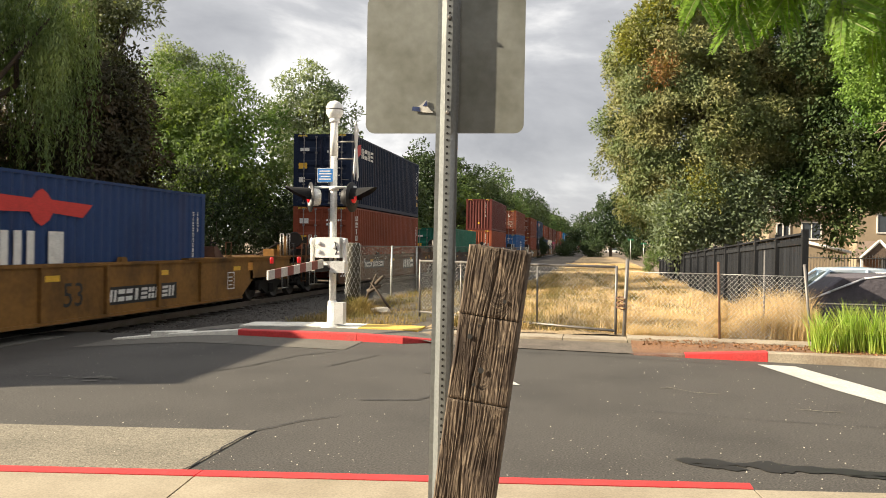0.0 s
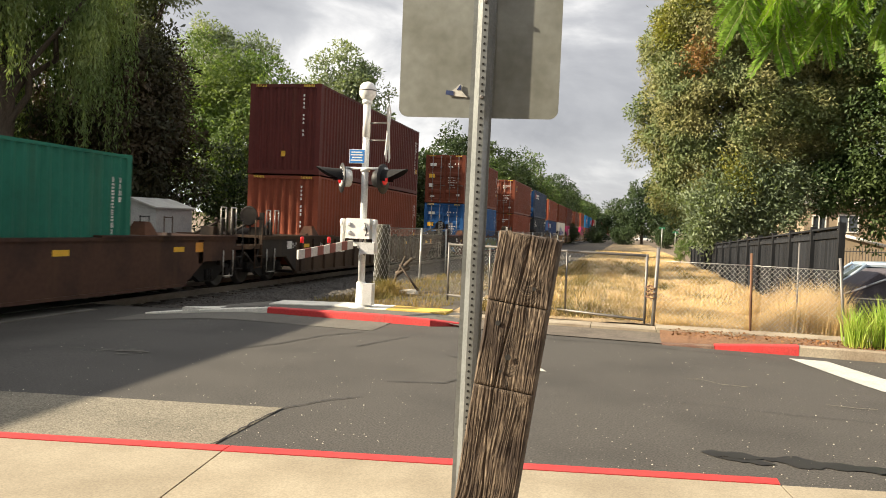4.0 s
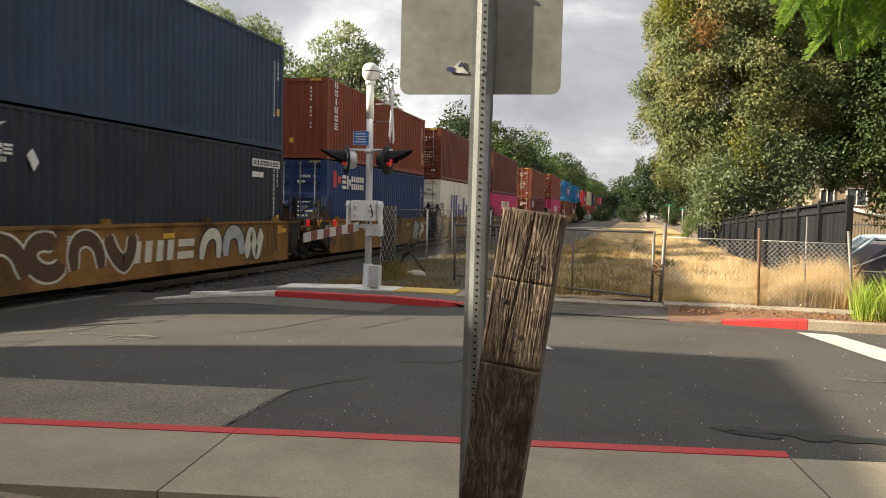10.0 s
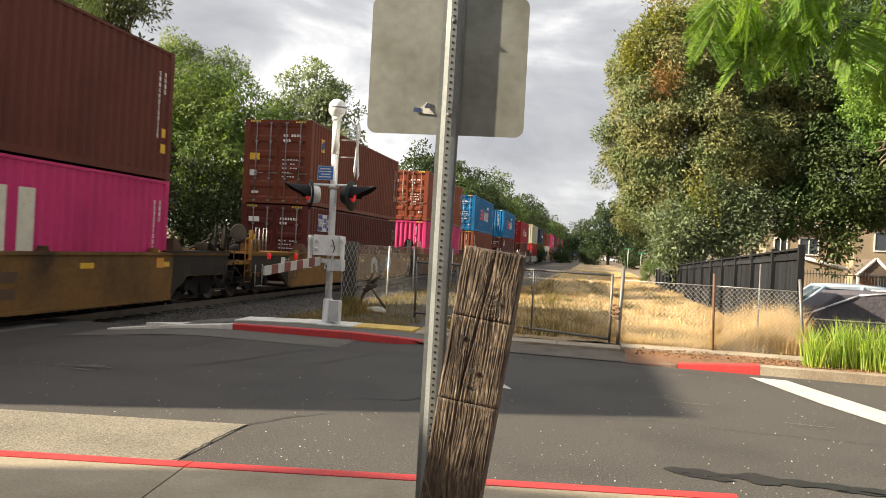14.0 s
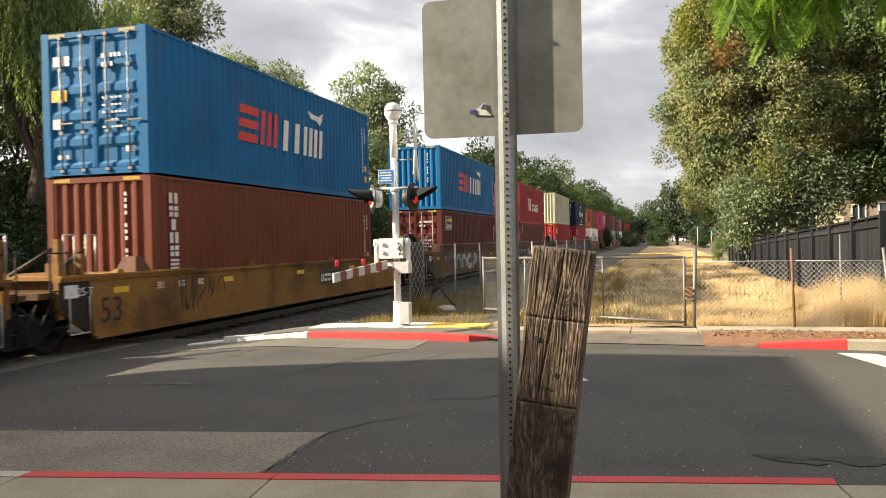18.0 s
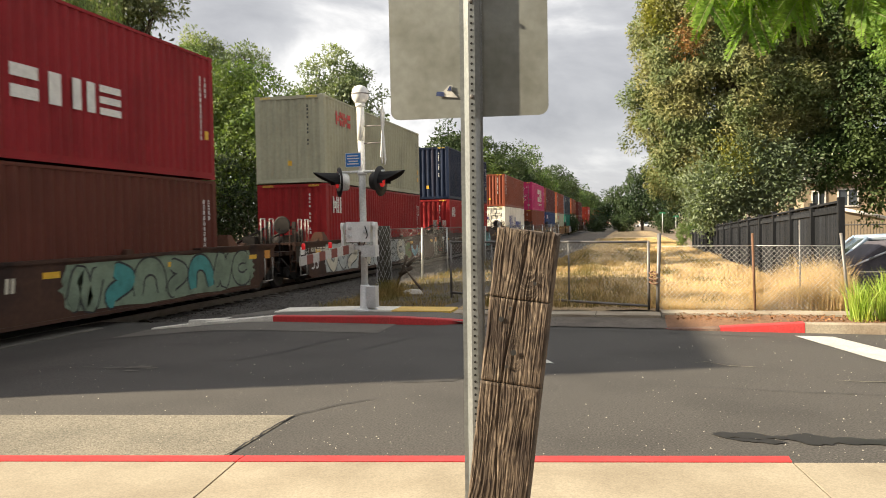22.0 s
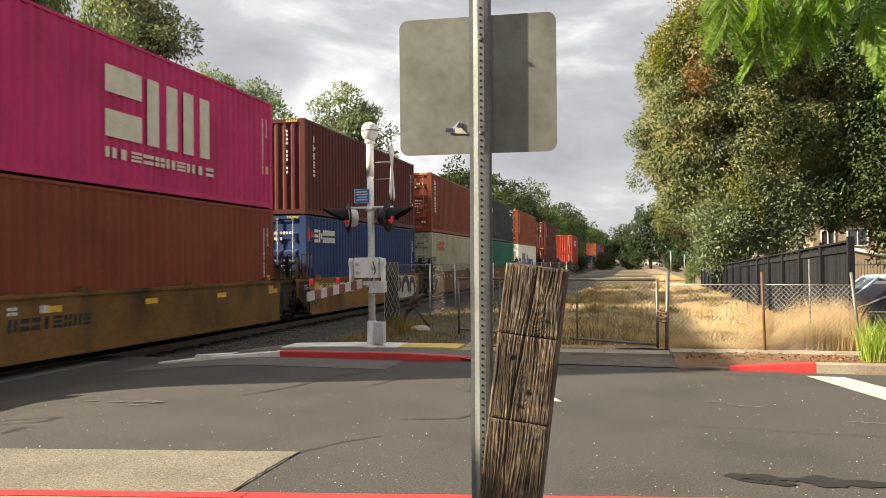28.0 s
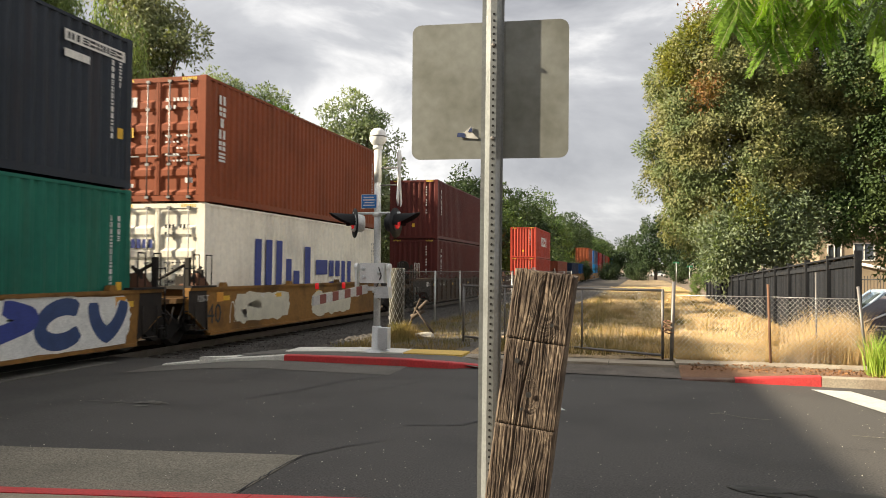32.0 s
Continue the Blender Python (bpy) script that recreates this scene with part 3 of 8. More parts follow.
cuts = [-7.3, -5.9, -4.9, -3.88, -2.85, -1.6, -0.5, 0.5, 1.6, 2.8, 4.1, 5.6, 7.4, 9.6]
for a, b in zip(cuts, cuts[1:]):
    f0, f1 = float(walk_strip(a)), float(walk_strip(b))
    wd = 0.62 if b < -2 else 0.5
    wa = wd * (0.15 if a < -7 else 1.0)
    slab(far_walk, "slab", [(a + 0.006, f0), (b - 0.006, f1), (b - 0.006, f1 + wd), (a + 0.006, f0 + wa)], -0.4, (0.085 if -2.9 < a < 0.5 else 0.12) + (float(road_z(a, 12.9)) if a < -5.5 else 0), YELLOW_LINE if -3.9 < a < -3.8 else WHITE_CONC if a < -3.9 else CONCRETE_D,
         "yellow-painted pavement slab" if -3.9 < a < -3.8 else "")

# ---- dry field beyond the fence ----
def field_z(x, y):
    hump = 0.04 * np.exp(-((x + 0.6) / 1.2) ** 2) * smooth01((y - 16) / 9) + 0.06 * np.exp(-((x - 2.6) / 0.9) ** 2) * smooth01((y - 14.5) / 6)
    return fall(y) + 0.09 - 0.09 * smooth01((y - 20) / 30) + hump


me = grid_sheet("dry_field", np.linspace(-2.9, 3.75, 36), np.concatenate([np.linspace(13.3, 50, 110), np.linspace(51, 140, 60)]), field_z, STRAW_SOIL, 0.012)
tagged(new("dry_field", me), "sun-bleached straw-coloured field strip with worn tracks", "ground", kind="structure")
me = grid_sheet("far_verge", np.linspace(-6.2, -2.2, 18), np.concatenate([np.linspace(13.45, 50, 110), np.linspace(51, 400, 80)]),
                lambda x, y: fall(y) + 0.06 - 0.06 * smooth01((-4 - x) / 2) - 0.03 * smooth01((x + 2.9) / 0.6), mat("grey_dirt", (0.088, 0.075, 0.058), 0.95, var=0.35, scale=1.2, fine=20, bump=1.0, bump_dist=0.03, fine_var=0.4), 0.012)
tagged(new("gravel_verge", me), "grey gritty soil beside the tracks", "ground", kind="structure")

# ---- railway ----
railway = thing("railway_track", "single railway track on dark crushed-stone ballast", "railway track", kind="structure")
by = np.concatenate([np.linspace(-60, 12.6, 30), np.linspace(12.7, 60, 160), np.linspace(61, 620, 160)])


def ballast_z(x, y):
    d = np.abs(x - TRACK_X)
    return rail_z(y) - 0.16 - 0.30 * smooth01((d - 1.6) / 1.6) - 0.2 * (y < 12.65) * (d > 0)


tagged(link_mesh("ballast", grid_sheet("ballast", np.linspace(TRACK_X - 4, TRACK_X + 4.4, 43), by, ballast_z, BALLAST, 0.018), None, railway), kind="stuff")
for sx in (-0.7175, 0.7175):
    bm = bmesh.new()
    for yy0, yy1 in ((-60, 12.6), (12.6, 120), (120, 620)):
        m_ = Matrix.Translation((TRACK_X + sx, 0, 0))
        for (w, z0, z1) in ((0.036, -0.05, 0.0), (0.010, -0.15, -0.05), (0.07, -0.17, -0.15)):
            v = box(bm, -w, w, yy0, yy1, z0, z1, m_)
            for q in v:
                q.co.z += rail_z(q.co.y)
    part("rail", bm, RAIL, railway)
tie = bmesh.new()
box(tie, -1.3, 1.3, -0.115, 0.115, -0.18, 0)
bevel(tie, 0.012)
tie_me = bpy.data.meshes.new("sleeper")
tie.to_mesh(tie_me)
tie.free()
tie_me.materials.append(mat("sleeper_wood", (0.07, 0.055, 0.045), 0.9, var=0.4, rnd=0.25, stretch=(0.3, 3, 1)))
for i in range(120):
    y = 12.9 + i * 0.53
    o = link_mesh("sleeper", tie_me, None, railway)
    o.location = (TRACK_X, y, rail_z(y) - 0.14)
# crossing panels in the street, level with the rails
for x0, x1 in ((-0.64, 0.64), (0.78, 1.5), (-1.5, -0.78)):
    for y0 in np.arange(3.2, 12.5, 2.4):
        bm = bmesh.new()
        for q in box(bm, TRACK_X + x0, TRACK_X + x1, y0, y0 + 2.38, -0.15, 0.004):
            q.co.z += rail_z(q.co.y)
        part("crossing_panel", bm, ASPHALT_GREY, railway)
# crushed stone lying loose on the ballast shoulder
cnt = 9000
gx = TRACK_X + rng.uniform(0.9, 5.2, cnt)
gy = 12.7 + rng.uniform(0, 1, cnt) ** 1.6 * 34
gz = np.maximum(ballast_z(gx, gy), np.where(gx > -6.2, fall(gy) + 0.0, base_z(gx, gy)))
sz = rng.uniform(0.02, 0.05, cnt)
vv = np.zeros((cnt, 5, 3))
ang = rng.uniform(0, 6.28, cnt)
for i in range(4):
    a = ang + i * 1.57 + rng.uniform(-0.4, 0.4, cnt)
    vv[:, i] = np.stack([gx + np.cos(a) * sz, gy + np.sin(a) * sz, gz + rng.uniform(-0.01, 0.02, cnt)], -1)
vv[:, 4] = np.stack([gx + rng.uniform(-0.01, 0.01, cnt), gy, gz + sz * rng.uniform(0.7, 1.2, cnt)], -1)
ids = np.arange(cnt)[:, None] * 5
tagged(link_mesh("loose_stone", mesh_np("loose_stone", vv.reshape(-1, 3), np.concatenate([ids + np.array(t) for t in ((0, 1, 4), (1, 2, 4), (2, 3, 4), (3, 0, 4))]), STONES), None, railway), kind="stuff")

# ---- the train ----
SPEED, SIDE_X = 12.6, -9.62
CW, CL = 2.438, 12.19
TRAIN = []          # (thing, distance along the train at 0 s, height over the rail, offset across)
C_RODS = mat("lock_rod_steel", (0.21, 0.205, 0.20), 0.5, 0.5, var=0.3, rnd=0.2)
C_DARK = mat("dark_gap", (0.03, 0.028, 0.026), 0.8)
HAZARD = mat("hazard_yellow", (0.70, 0.50, 0.05), 0.6, var=0.2, bump=0)
HUES = {
    "brown": (0.1593, 0.0459, 0.0261), "rust": (0.2150, 0.0550, 0.0285), "orange": (0.2457, 0.0657, 0.027), "maroon": (0.1008, 0.02475, 0.02115),
    "darkbrown": (0.1098, 0.0324, 0.0216), "red": (0.2871, 0.0198, 0.0216), "crimson": (0.27, 0.0189, 0.0243), "navy": (0.0105, 0.0185, 0.0440), "blue": (0.021, 0.091, 0.254), "midblue": (0.0252, 0.0531, 0.1413),
    "skyblue": (0.008, 0.122, 0.295), "royal": (0.011, 0.065, 0.199), "slate": (0.033, 0.040, 0.052), "green": (0.019, 0.147, 0.101), "pink": (0.494, 0.036, 0.140),
    "white": (0.840, 0.787, 0.667), "cream": (0.405, 0.395, 0.285), "redorange": (0.363, 0.049, 0.030), "greyblue": (0.040, 0.060, 0.105),
}
C_CACHE = {}


def hue(name):
    return paint("container_" + name, HUES[name], 0.28 if name not in ("white", "cream") else 0.10)


def cached(key, build):
    """Meshes that alike parts share."""
    if key not in C_CACHE:
        bm = bmesh.new()
        build(bm)
        me = bpy.data.meshes.new(key[0])
        bm.to_mesh(me)
        bm.free()
        me.materials.append(None)
        C_CACHE[key] = me
    return C_CACHE[key]


def put(name, me, material, parent, m=None, label=""):
    """An object on a shared mesh with a material of its own."""
    ob = new(name, me)
    ob.parent = parent
    ob.material_slots[0].link = "OBJECT"
    ob.material_slots[0].material = material
    if m is not None:
        ob.matrix_local = m
    if label:
        ob["label"] = label
    return ob


def corrugation(length, pitch, deep):
    """Steps (along, inwards) of a folded steel sheet."""
    k = max(1, int(length / pitch))
    p = length / k
    out = []
    for i in range(k):
        a = i * p
        out += [(a, 0), (a + p * 0.27, 0), (a + p * 0.5, deep), (a + p * 0.77, deep)]
    return out + [(length, 0)]


def sheet_side(bm, L, H, sign):
    rows = []
    for a, d in corrugation(L - 0.30, 0.275, 0.036):
        x = -d if sign > 0 else -CW + d
        rows.append((bm.verts.new((x - 0.006 * sign, 0.15 + a, 0.15)), bm.verts.new((x - 0.006 * sign, 0.15 + a, H - 0.06))))
    for (a, b), (c, d) in zip(rows, rows[1:]):
        bm.faces.new((a, c, d, b) if sign > 0 else (a, b, d, c))


def sheet_end(bm, H, y, sign):
    rows = []
    for a, d in corrugation(CW - 0.28, 0.26, 0.045):
        yy = y + d * sign + 0.012 * sign
        rows.append((bm.verts.new((-CW + 0.14 + a, yy, 0.15)), bm.verts.new((-CW + 0.14 + a, yy, H - 0.1))))
    for (a, b), (c, d) in zip(rows, rows[1:]):
        bm.faces.new((a, c, d, b) if sign > 0 else (a, b, d, c))


def door_leaf(bm, H, x0, x1):
    """A steel door with pressed horizontal bands."""
    zs = [0.16]
    n = 5
    hh = (H - 0.28) / n
    for i in range(n):
        z = 0.16 + i * hh
        zs += [z + hh * 0.12, z + hh * 0.24, z + hh * 0.72, z + hh * 0.86, z + hh]
    deep = [0]
    for i in range(n):
        deep += [0, 0.034, 0.034, 0, 0]
    rows = []
    for z, d in zip(zs, deep):
        rows.append([bm.verts.new(p) for p in ((x0, 0.02, z), (x0 + 0.07, 0.02, z), (x0 + 0.1, 0.02 + d, z), (x1 - 0.1, 0.02 + d, z), (x1 - 0.07, 0.02, z), (x1, 0.02, z))])
    for a, b in zip(rows, rows[1:]):
        for i in range(5):
            bm.faces.new((a[i], a[i + 1], b[i + 1], b[i]))
    box(bm, x0, x0 + 0.03, 0.005, 0.05, 0.16, H - 0.12)
    box(bm, x1 - 0.03, x1, 0.005, 0.05, 0.16, H - 0.12)


def rod(bm, H):
    tube(bm, (0, -0.02, 0.10), (0, -0.02, H - 0.08), 0.017, n=6)
    for z in (0.11, H * 0.3, H * 0.52, H * 0.74, H - 0.11):
        box(bm, -0.045, 0.045, -0.035, 0.012, z - 0.03, z + 0.03)
    box(bm, -0.02, 0.30, -0.05, -0.03, H * 0.36, H * 0.36 + 0.03)


def box_frame(bm, L, H):
    for x0 in (-CW, -0.16):
        for y0 in (0.0, L - 0.16):
            box(bm, x0, x0 + 0.16, y0, y0 + 0.16, 0.118, H - 0.118)
    for x0, x1 in ((-CW, -CW + 0.05), (-0.05, 0)):
        box(bm, x0, x1, 0.16, L - 0.16, 0.02, 0.16)
        box(bm, x0, x1, 0.16, L - 0.16, H - 0.07, H - 0.012)
    for y0 in (0.0, L - 0.05):
        box(bm, -CW + 0.16, -0.16, y0, y0 + 0.05, 0.02, 0.15)
        box(bm, -CW + 0.16, -0.16, y0, y0 + 0.05, H - 0.12, H - 0.012)
    box(bm, -CW + 0.05, -0.05, 0.05, L - 0.05, 0.10, 0.14)


def casting(bm):
    box(bm, -0.162, 0, 0, 0.178, 0, 0.118)
    bevel(bm, 0.008)


def roof_sheet(bm, L, H):
    rows = []
    for a, d in corrugation(L - 0.1, 0.40, 0.02):
        rows.append((bm.verts.new((-CW + 0.05, 0.05 + a, H - 0.02 - d)), bm.verts.new((-0.05, 0.05 + a, H - 0.02 - d))))
    for (a, b), (c, d) in zip(rows, rows[1:]):
        bm.faces.new((a, b, d, c))


# plain bars and blocks that stand for painted marks, in a unit cell (0..1 across, 0..1 up)
STROKES = {
    "n": [(0, .36, 0, 1), (.60, .96, 0, 1)],
    "u": [(0, 1, 0, .38), (0, 1, .62, 1)],
    "i": [(.22, .70, 0, 1)],
    "s": [(0, 1, 0, .24), (0, 1, .38, .62), (0, 1, .76, 1)],
    "m": [(0, .22, 0, 1), (.37, .59, 0, 1), (.74, .96, 0, 1)],
    "t": [(.25, .70, 0, 1)],
    "c": [(0, .40, 0, 1), (.55, 1, .28, .72)],
    "o": [(0, .43, 0, .43), (.57, 1, 0, .43), (0, .43, .57, 1), (.57, 1, .57, 1)],
    "#": [(0, 1, 0, 1)],
}
SMALL = "nisu#on"


def shape_cell(bm, code, y0, y1, z0, z1, slant=0.0, x=0.004):
    """One plain painted shape filling y0..y1, z0..z1; slant shears it along the train."""
    def at(a, b):
        return bm.verts.new((x, y0 + (y1 - y0) * a + slant * (z1 - z0) * b, z0 + (z1 - z0) * b))
    for a, b, c, d in STROKES[code]:
        bm.faces.new((at(a, c), at(b, c), at(b, d), at(a, d)))


def mark_row(bm, y, z, w, h, count, seed, gap=0.22, upright=False):
    """A row of plain shapes on a container's long side; upright: one below the other. count: how many, or the shapes themselves."""
    r = random.Random(seed)
    codes = count if isinstance(count, str) else [SMALL[r.randrange(len(SMALL))] for _ in range(count)]
    cell = w / len(codes)
    for i, code in enumerate(codes):
        if upright:
            zz = z - i * cell
            shape_cell(bm, code, y, y + h, zz - cell * (1 - gap), zz)
        else:
            yy = y + i * cell
            shape_cell(bm, code, yy, yy + cell * (1 - gap), z, z + h)


def end_rect(bm, x0, x1, z0, z1, y=-0.002):
    bm.faces.new([bm.verts.new(p) for p in ((x0, y, z0), (x1, y, z0), (x1, y, z1), (x0, y, z1))])


def side_rect(bm, y0, y1, z0, z1, x=0.004):
    bm.faces.new([bm.verts.new(p) for p in ((x, y0, z0), (x, y1, z0), (x, y1, z1), (x, y0, z1))])


def container(u, z, H, colour, doors, near, label, logo=(), L=CL, group="containers", end_colour=None, seed=0):
    """One shipping container; its end with doors or folded sheet looks down the line."""
    r = random.Random(seed)
    top = thing("shipping_container", label, "container", group)
    m_, me_ = hue(colour), hue(end_colour or colour)
    put("frame", cached(("frame", L, H), lambda bm: box_frame(bm, L, H)), m_, top)
    put("side_panel", cached(("side_panel", L, H, 1), lambda bm: sheet_side(bm, L, H, 1)), m_, top)
    put("side_panel", cached(("side_panel", L, H, -1), lambda bm: sheet_side(bm, L, H, -1)), m_, top)
    put("roof", cached(("roof", L, H), lambda bm: roof_sheet(bm, L, H)), m_, top)
    put("end_panel", cached(("end_panel", L, H, -1), lambda bm: sheet_end(bm, H, L, -1)), m_, top)
    if doors:
        mid = -CW / 2
        for x0, x1 in ((-CW + 0.15, mid - 0.008), (mid + 0.008, -0.15)):
            d = put("door", cached(("door", H, round(x0, 3)), lambda bm: door_leaf(bm, H, x0, x1)), me_, top)
            if near:
                for k in (0.28, 0.76):
                    put("lock_rod", cached(("lock_rod", H), lambda bm: rod(bm, H)), C_RODS, d, pose(x0 + (x1 - x0) * k, 0, 0))
    else:
        put("end_panel", cached(("end_panel", L, H, 1), lambda bm: sheet_end(bm, H, 0, 1)), me_, top)
    if near:
        cm = cached(("corner_casting",), casting)
        for ix in (0, 1):
            for iy in (0, 1):
                for iz in (0, 1):
                    put("corner_casting", cm, m_, top, pose(-ix * (CW - 0.162) + 0.002 - 0.004 * ix, iy * (L - 0.178) - 0.002 + 0.004 * iy, iz * (H - 0.118)))
        # plates and small marks
        pale = colour in ("white", "cream")
        bm = bmesh.new()
        if doors:
            for k, (zz, w) in enumerate(((0.80, 0.66), (0.74, 0.30), (0.52, 0.62), (0.47, 0.50), (0.42, 0.60), (0.37, 0.44), (0.32, 0.5))):
                n_ = int(w / 0.09)
                for i in range(n_):
                    if r.random() < 0.85:
                        end_rect(bm, -1.02 + i * 0.095, -1.02 + i * 0.095 + 0.06, zz * H, zz * H + (0.085 if k < 2 else 0.04), -0.004)
            end_rect(bm, -2.2, -1.95, H * 0.33, H * 0.40)
            if not pale and r.random() < 0.7:
                end_rect(bm, -2.16, -1.78, H * 0.765, H * 0.765 + r.uniform(0.1, 0.26))
            end_rect(bm, -2.1, -1.85, H * 0.12, H * 0.15)
            end_rect(bm, -0.5, -0.3, H * 0.15, H * 0.19)
        else:
            n_ = 11
            for i in range(n_):
                if i not in (4, 8):
                    end_rect(bm, -0.60, -0.552, H * 0.86 - i * 0.125, H * 0.86 - i * 0.125 + 0.075, -0.0)
        part("marking", bm, BLACK_MARK if pale else WHITE_MARK, top)["kind"] = "stuff"
        bm = bmesh.new()
        mark_row(bm, L - 0.62, H * 0.82, 1.5, 0.07, 12, seed, upright=True)
        mark_row(bm, L - 0.40, H * 0.82, 0.5, 0.07, 4, seed + 1, upright=True)
        part("marking", bm, BLACK_MARK if pale else WHITE_MARK, top)["kind"] = "stuff"
        spots = [(side_rect, L - 0.42, L - 0.26, H * 0.32, H * 0.39, 0.004)]
        if r.random() < 0.5:
            spots.append((side_rect, L - 0.44, L - 0.24, H * 0.20, H * 0.27, 0.004))
        if doors and not pale:
            spots.append((end_rect, -2.22, -1.86, H * 0.52, H * 0.60, -0.003))
        elif not doors:
            spots.append((end_rect, -1.30, -1.16, H * 0.20, H * 0.26, 0.0))
        for fn, *where in spots:
            bm = bmesh.new()
            fn(bm, *where)
            part("warning_label", bm, YELLOW_MARK, top, "yellow warning sticker")
        bm = bmesh.new()
        for i in range(7):
            end_rect(bm, -CW + 0.2 + i * 0.055, -CW + 0.23 + i * 0.055, H - 0.10, H - 0.03, -0.004)
            end_rect(bm, -0.6 + i * 0.055, -0.57 + i * 0.055, H - 0.10, H - 0.03, -0.004)
        part("height_stripe", bm, HAZARD, top, "yellow and black height stripes")["kind"] = "stuff"
    for li, lg in enumerate(logo):
        bm = bmesh.new()
        kind = lg[0]
        if kind == "row":
            _, col, y0, z0, w, h, codes, slant = lg
            cell = w / len(codes)
            for k, code in enumerate(codes):
                tall = 1.32 if code == "t" else 1.0
                shape_cell(bm, code, y0 + k * cell, y0 + (k + 0.86) * cell, z0, z0 + h * tall, slant, 0.004 + 0.0015 * li)
        elif kind == "col":
            _, col, y0, z0, w, h, cnt = lg
            mark_row(bm, y0, z0, w, h, cnt, seed * 3 + 6, upright=True, gap=0.2)
        elif kind == "rect":
            _, col, y0, y1, z0, z1 = lg
            side_rect(bm, y0, y1, z0, z1, 0.003 + 0.0015 * li)
        elif kind == "end":
            _, col, x0, x1, z0, z1 = lg
            end_rect(bm, x0, x1, z0, z1, -0.006)
        elif kind == "poly":
            _, col, pts = lg
            bm.faces.new([bm.verts.new((0.0055 + 0.0015 * li, a, b)) for a, b in pts])
        elif kind == "ring":
            _, col, cy, cz, r0, r1, a0, a1 = lg
            st = 14
            prev = None
            for i in range(st + 1):
                a = math.radians(a0 + (a1 - a0) * i / st)
                q = (bm.verts.new((0.005, cy + r0 * math.cos(a), cz + r0 * math.sin(a))), bm.verts.new((0.005, cy + r1 * math.cos(a), cz + r1 * math.sin(a))))
                if prev:
                    bm.faces.new((prev[0], prev[1], q[1], q[0]))
                prev = q
        part("emblem", bm, mat("mark_" + lg[1], MARK[lg[1]], 0.6, var=0.2, scale=5, fine=40, bump=0), top, lg[1] + " painted emblem")["kind"] = "stuff"
    TRAIN.append((top, u, z, 0.0))
    return top


MARK = {"white": (0.70, 0.69, 0.65), "red": (0.55, 0.035, 0.03), "blue": (0.03, 0.05, 0.24), "yellow": (0.72, 0.45, 0.05), "black": (0.015, 0.015, 0.017), "grey": (0.42, 0.44, 0.42),
        "teal": (0.05, 0.26, 0.25), "green": (0.15, 0.22, 0.07), "lightblue": (0.25, 0.48, 0.58), "olive": (0.25, 0.25, 0.08), "cream": (0.62, 0.58, 0.46), "darkblue": (0.03, 0.06, 0.16), "brownred": (0.22, 0.07, 0.04), "umber": (0.085, 0.042, 0.020), "greygreen": (0.19, 0.25, 0.175)}

# well cars
CARS = {"yellow": (0.240, 0.122, 0.033), "ochre": (0.185, 0.098, 0.031), "brown": (0.072, 0.037, 0.025), "dark": (0.078, 0.049, 0.031), "redbrown": (0.085, 0.024, 0.017), "umber": (0.125, 0.058, 0.026)}
GRIME = mat("bogie_grime", (0.013, 0.011, 0.010), 0.85, 0.2, var=0.4, scale=5, fine=40)
WHEEL = mat("wheel_steel", (0.035, 0.031, 0.028), 0.5, 0.5, var=0.4)


def wheel_mesh(bm):
    lathe(bm, [(0.10, -0.09), (0.42, -0.07), (0.46, -0.06), (0.46, -0.035), (0.43, -0.03), (0.42, 0.06), (0.38, 0.065), (0.33, 0.03), (0.14, 0.03), (0.12, 0.08), (0.02, 0.08)], 22, pose(0, 0, 0, 0, 90, 0))


def truck_frame(bm):
    """Cast side frames with a bolster between two axles."""
    for sx in (-0.98, 0.98):
        for s in (-1, 1):
            prism(bm, [(0, 0.22), (0.30 * s, 0.22), (0.72 * s, 0.44), (1.05 * s, 0.44), (1.05 * s, 0.62), (0.55 * s, 0.62), (0.30 * s, 0.74), (0, 0.74)][::s], sx - 0.07, sx + 0.07,
                  Matrix(((0, 0, 1, 0), (1, 0, 0, 0), (0, 1, 0, 0), (0, 0, 0, 1))))
        for y in (-0.1, 0.0, 0.1):
            tube(bm, (sx + (0.09 if sx > 0 else -0.09), y, 0.27), (sx + (0.09 if sx > 0 else -0.09), y, 0.52), 0.05, n=8)
        for y in (-0.87, 0.87):
            tube(bm, (sx - 0.14, y, 0.44), (sx + 0.14, y, 0.44), 0.11, n=10)
    box(bm, -0.95, 0.95, -0.22, 0.22, 0.42, 0.72)
    for y in (-0.87, 0.87):
        tube(bm, (-0.9, y, 0.44), (0.9, y, 0.44), 0.08, n=10)


def bogie(parent, y):
    t_ = put("truck", cached(("truck",), truck_frame), GRIME, parent, pose(0, y, 0), "greasy dark cast-steel truck")
    for dy in (-0.87, 0.87):
        for sx in (-0.75, 0.75):
            put("wheel", cached(("wheel",), wheel_mesh), WHEEL, t_, pose(sx, dy, 0.46, 0, 0, 0 if sx > 0 else 180))


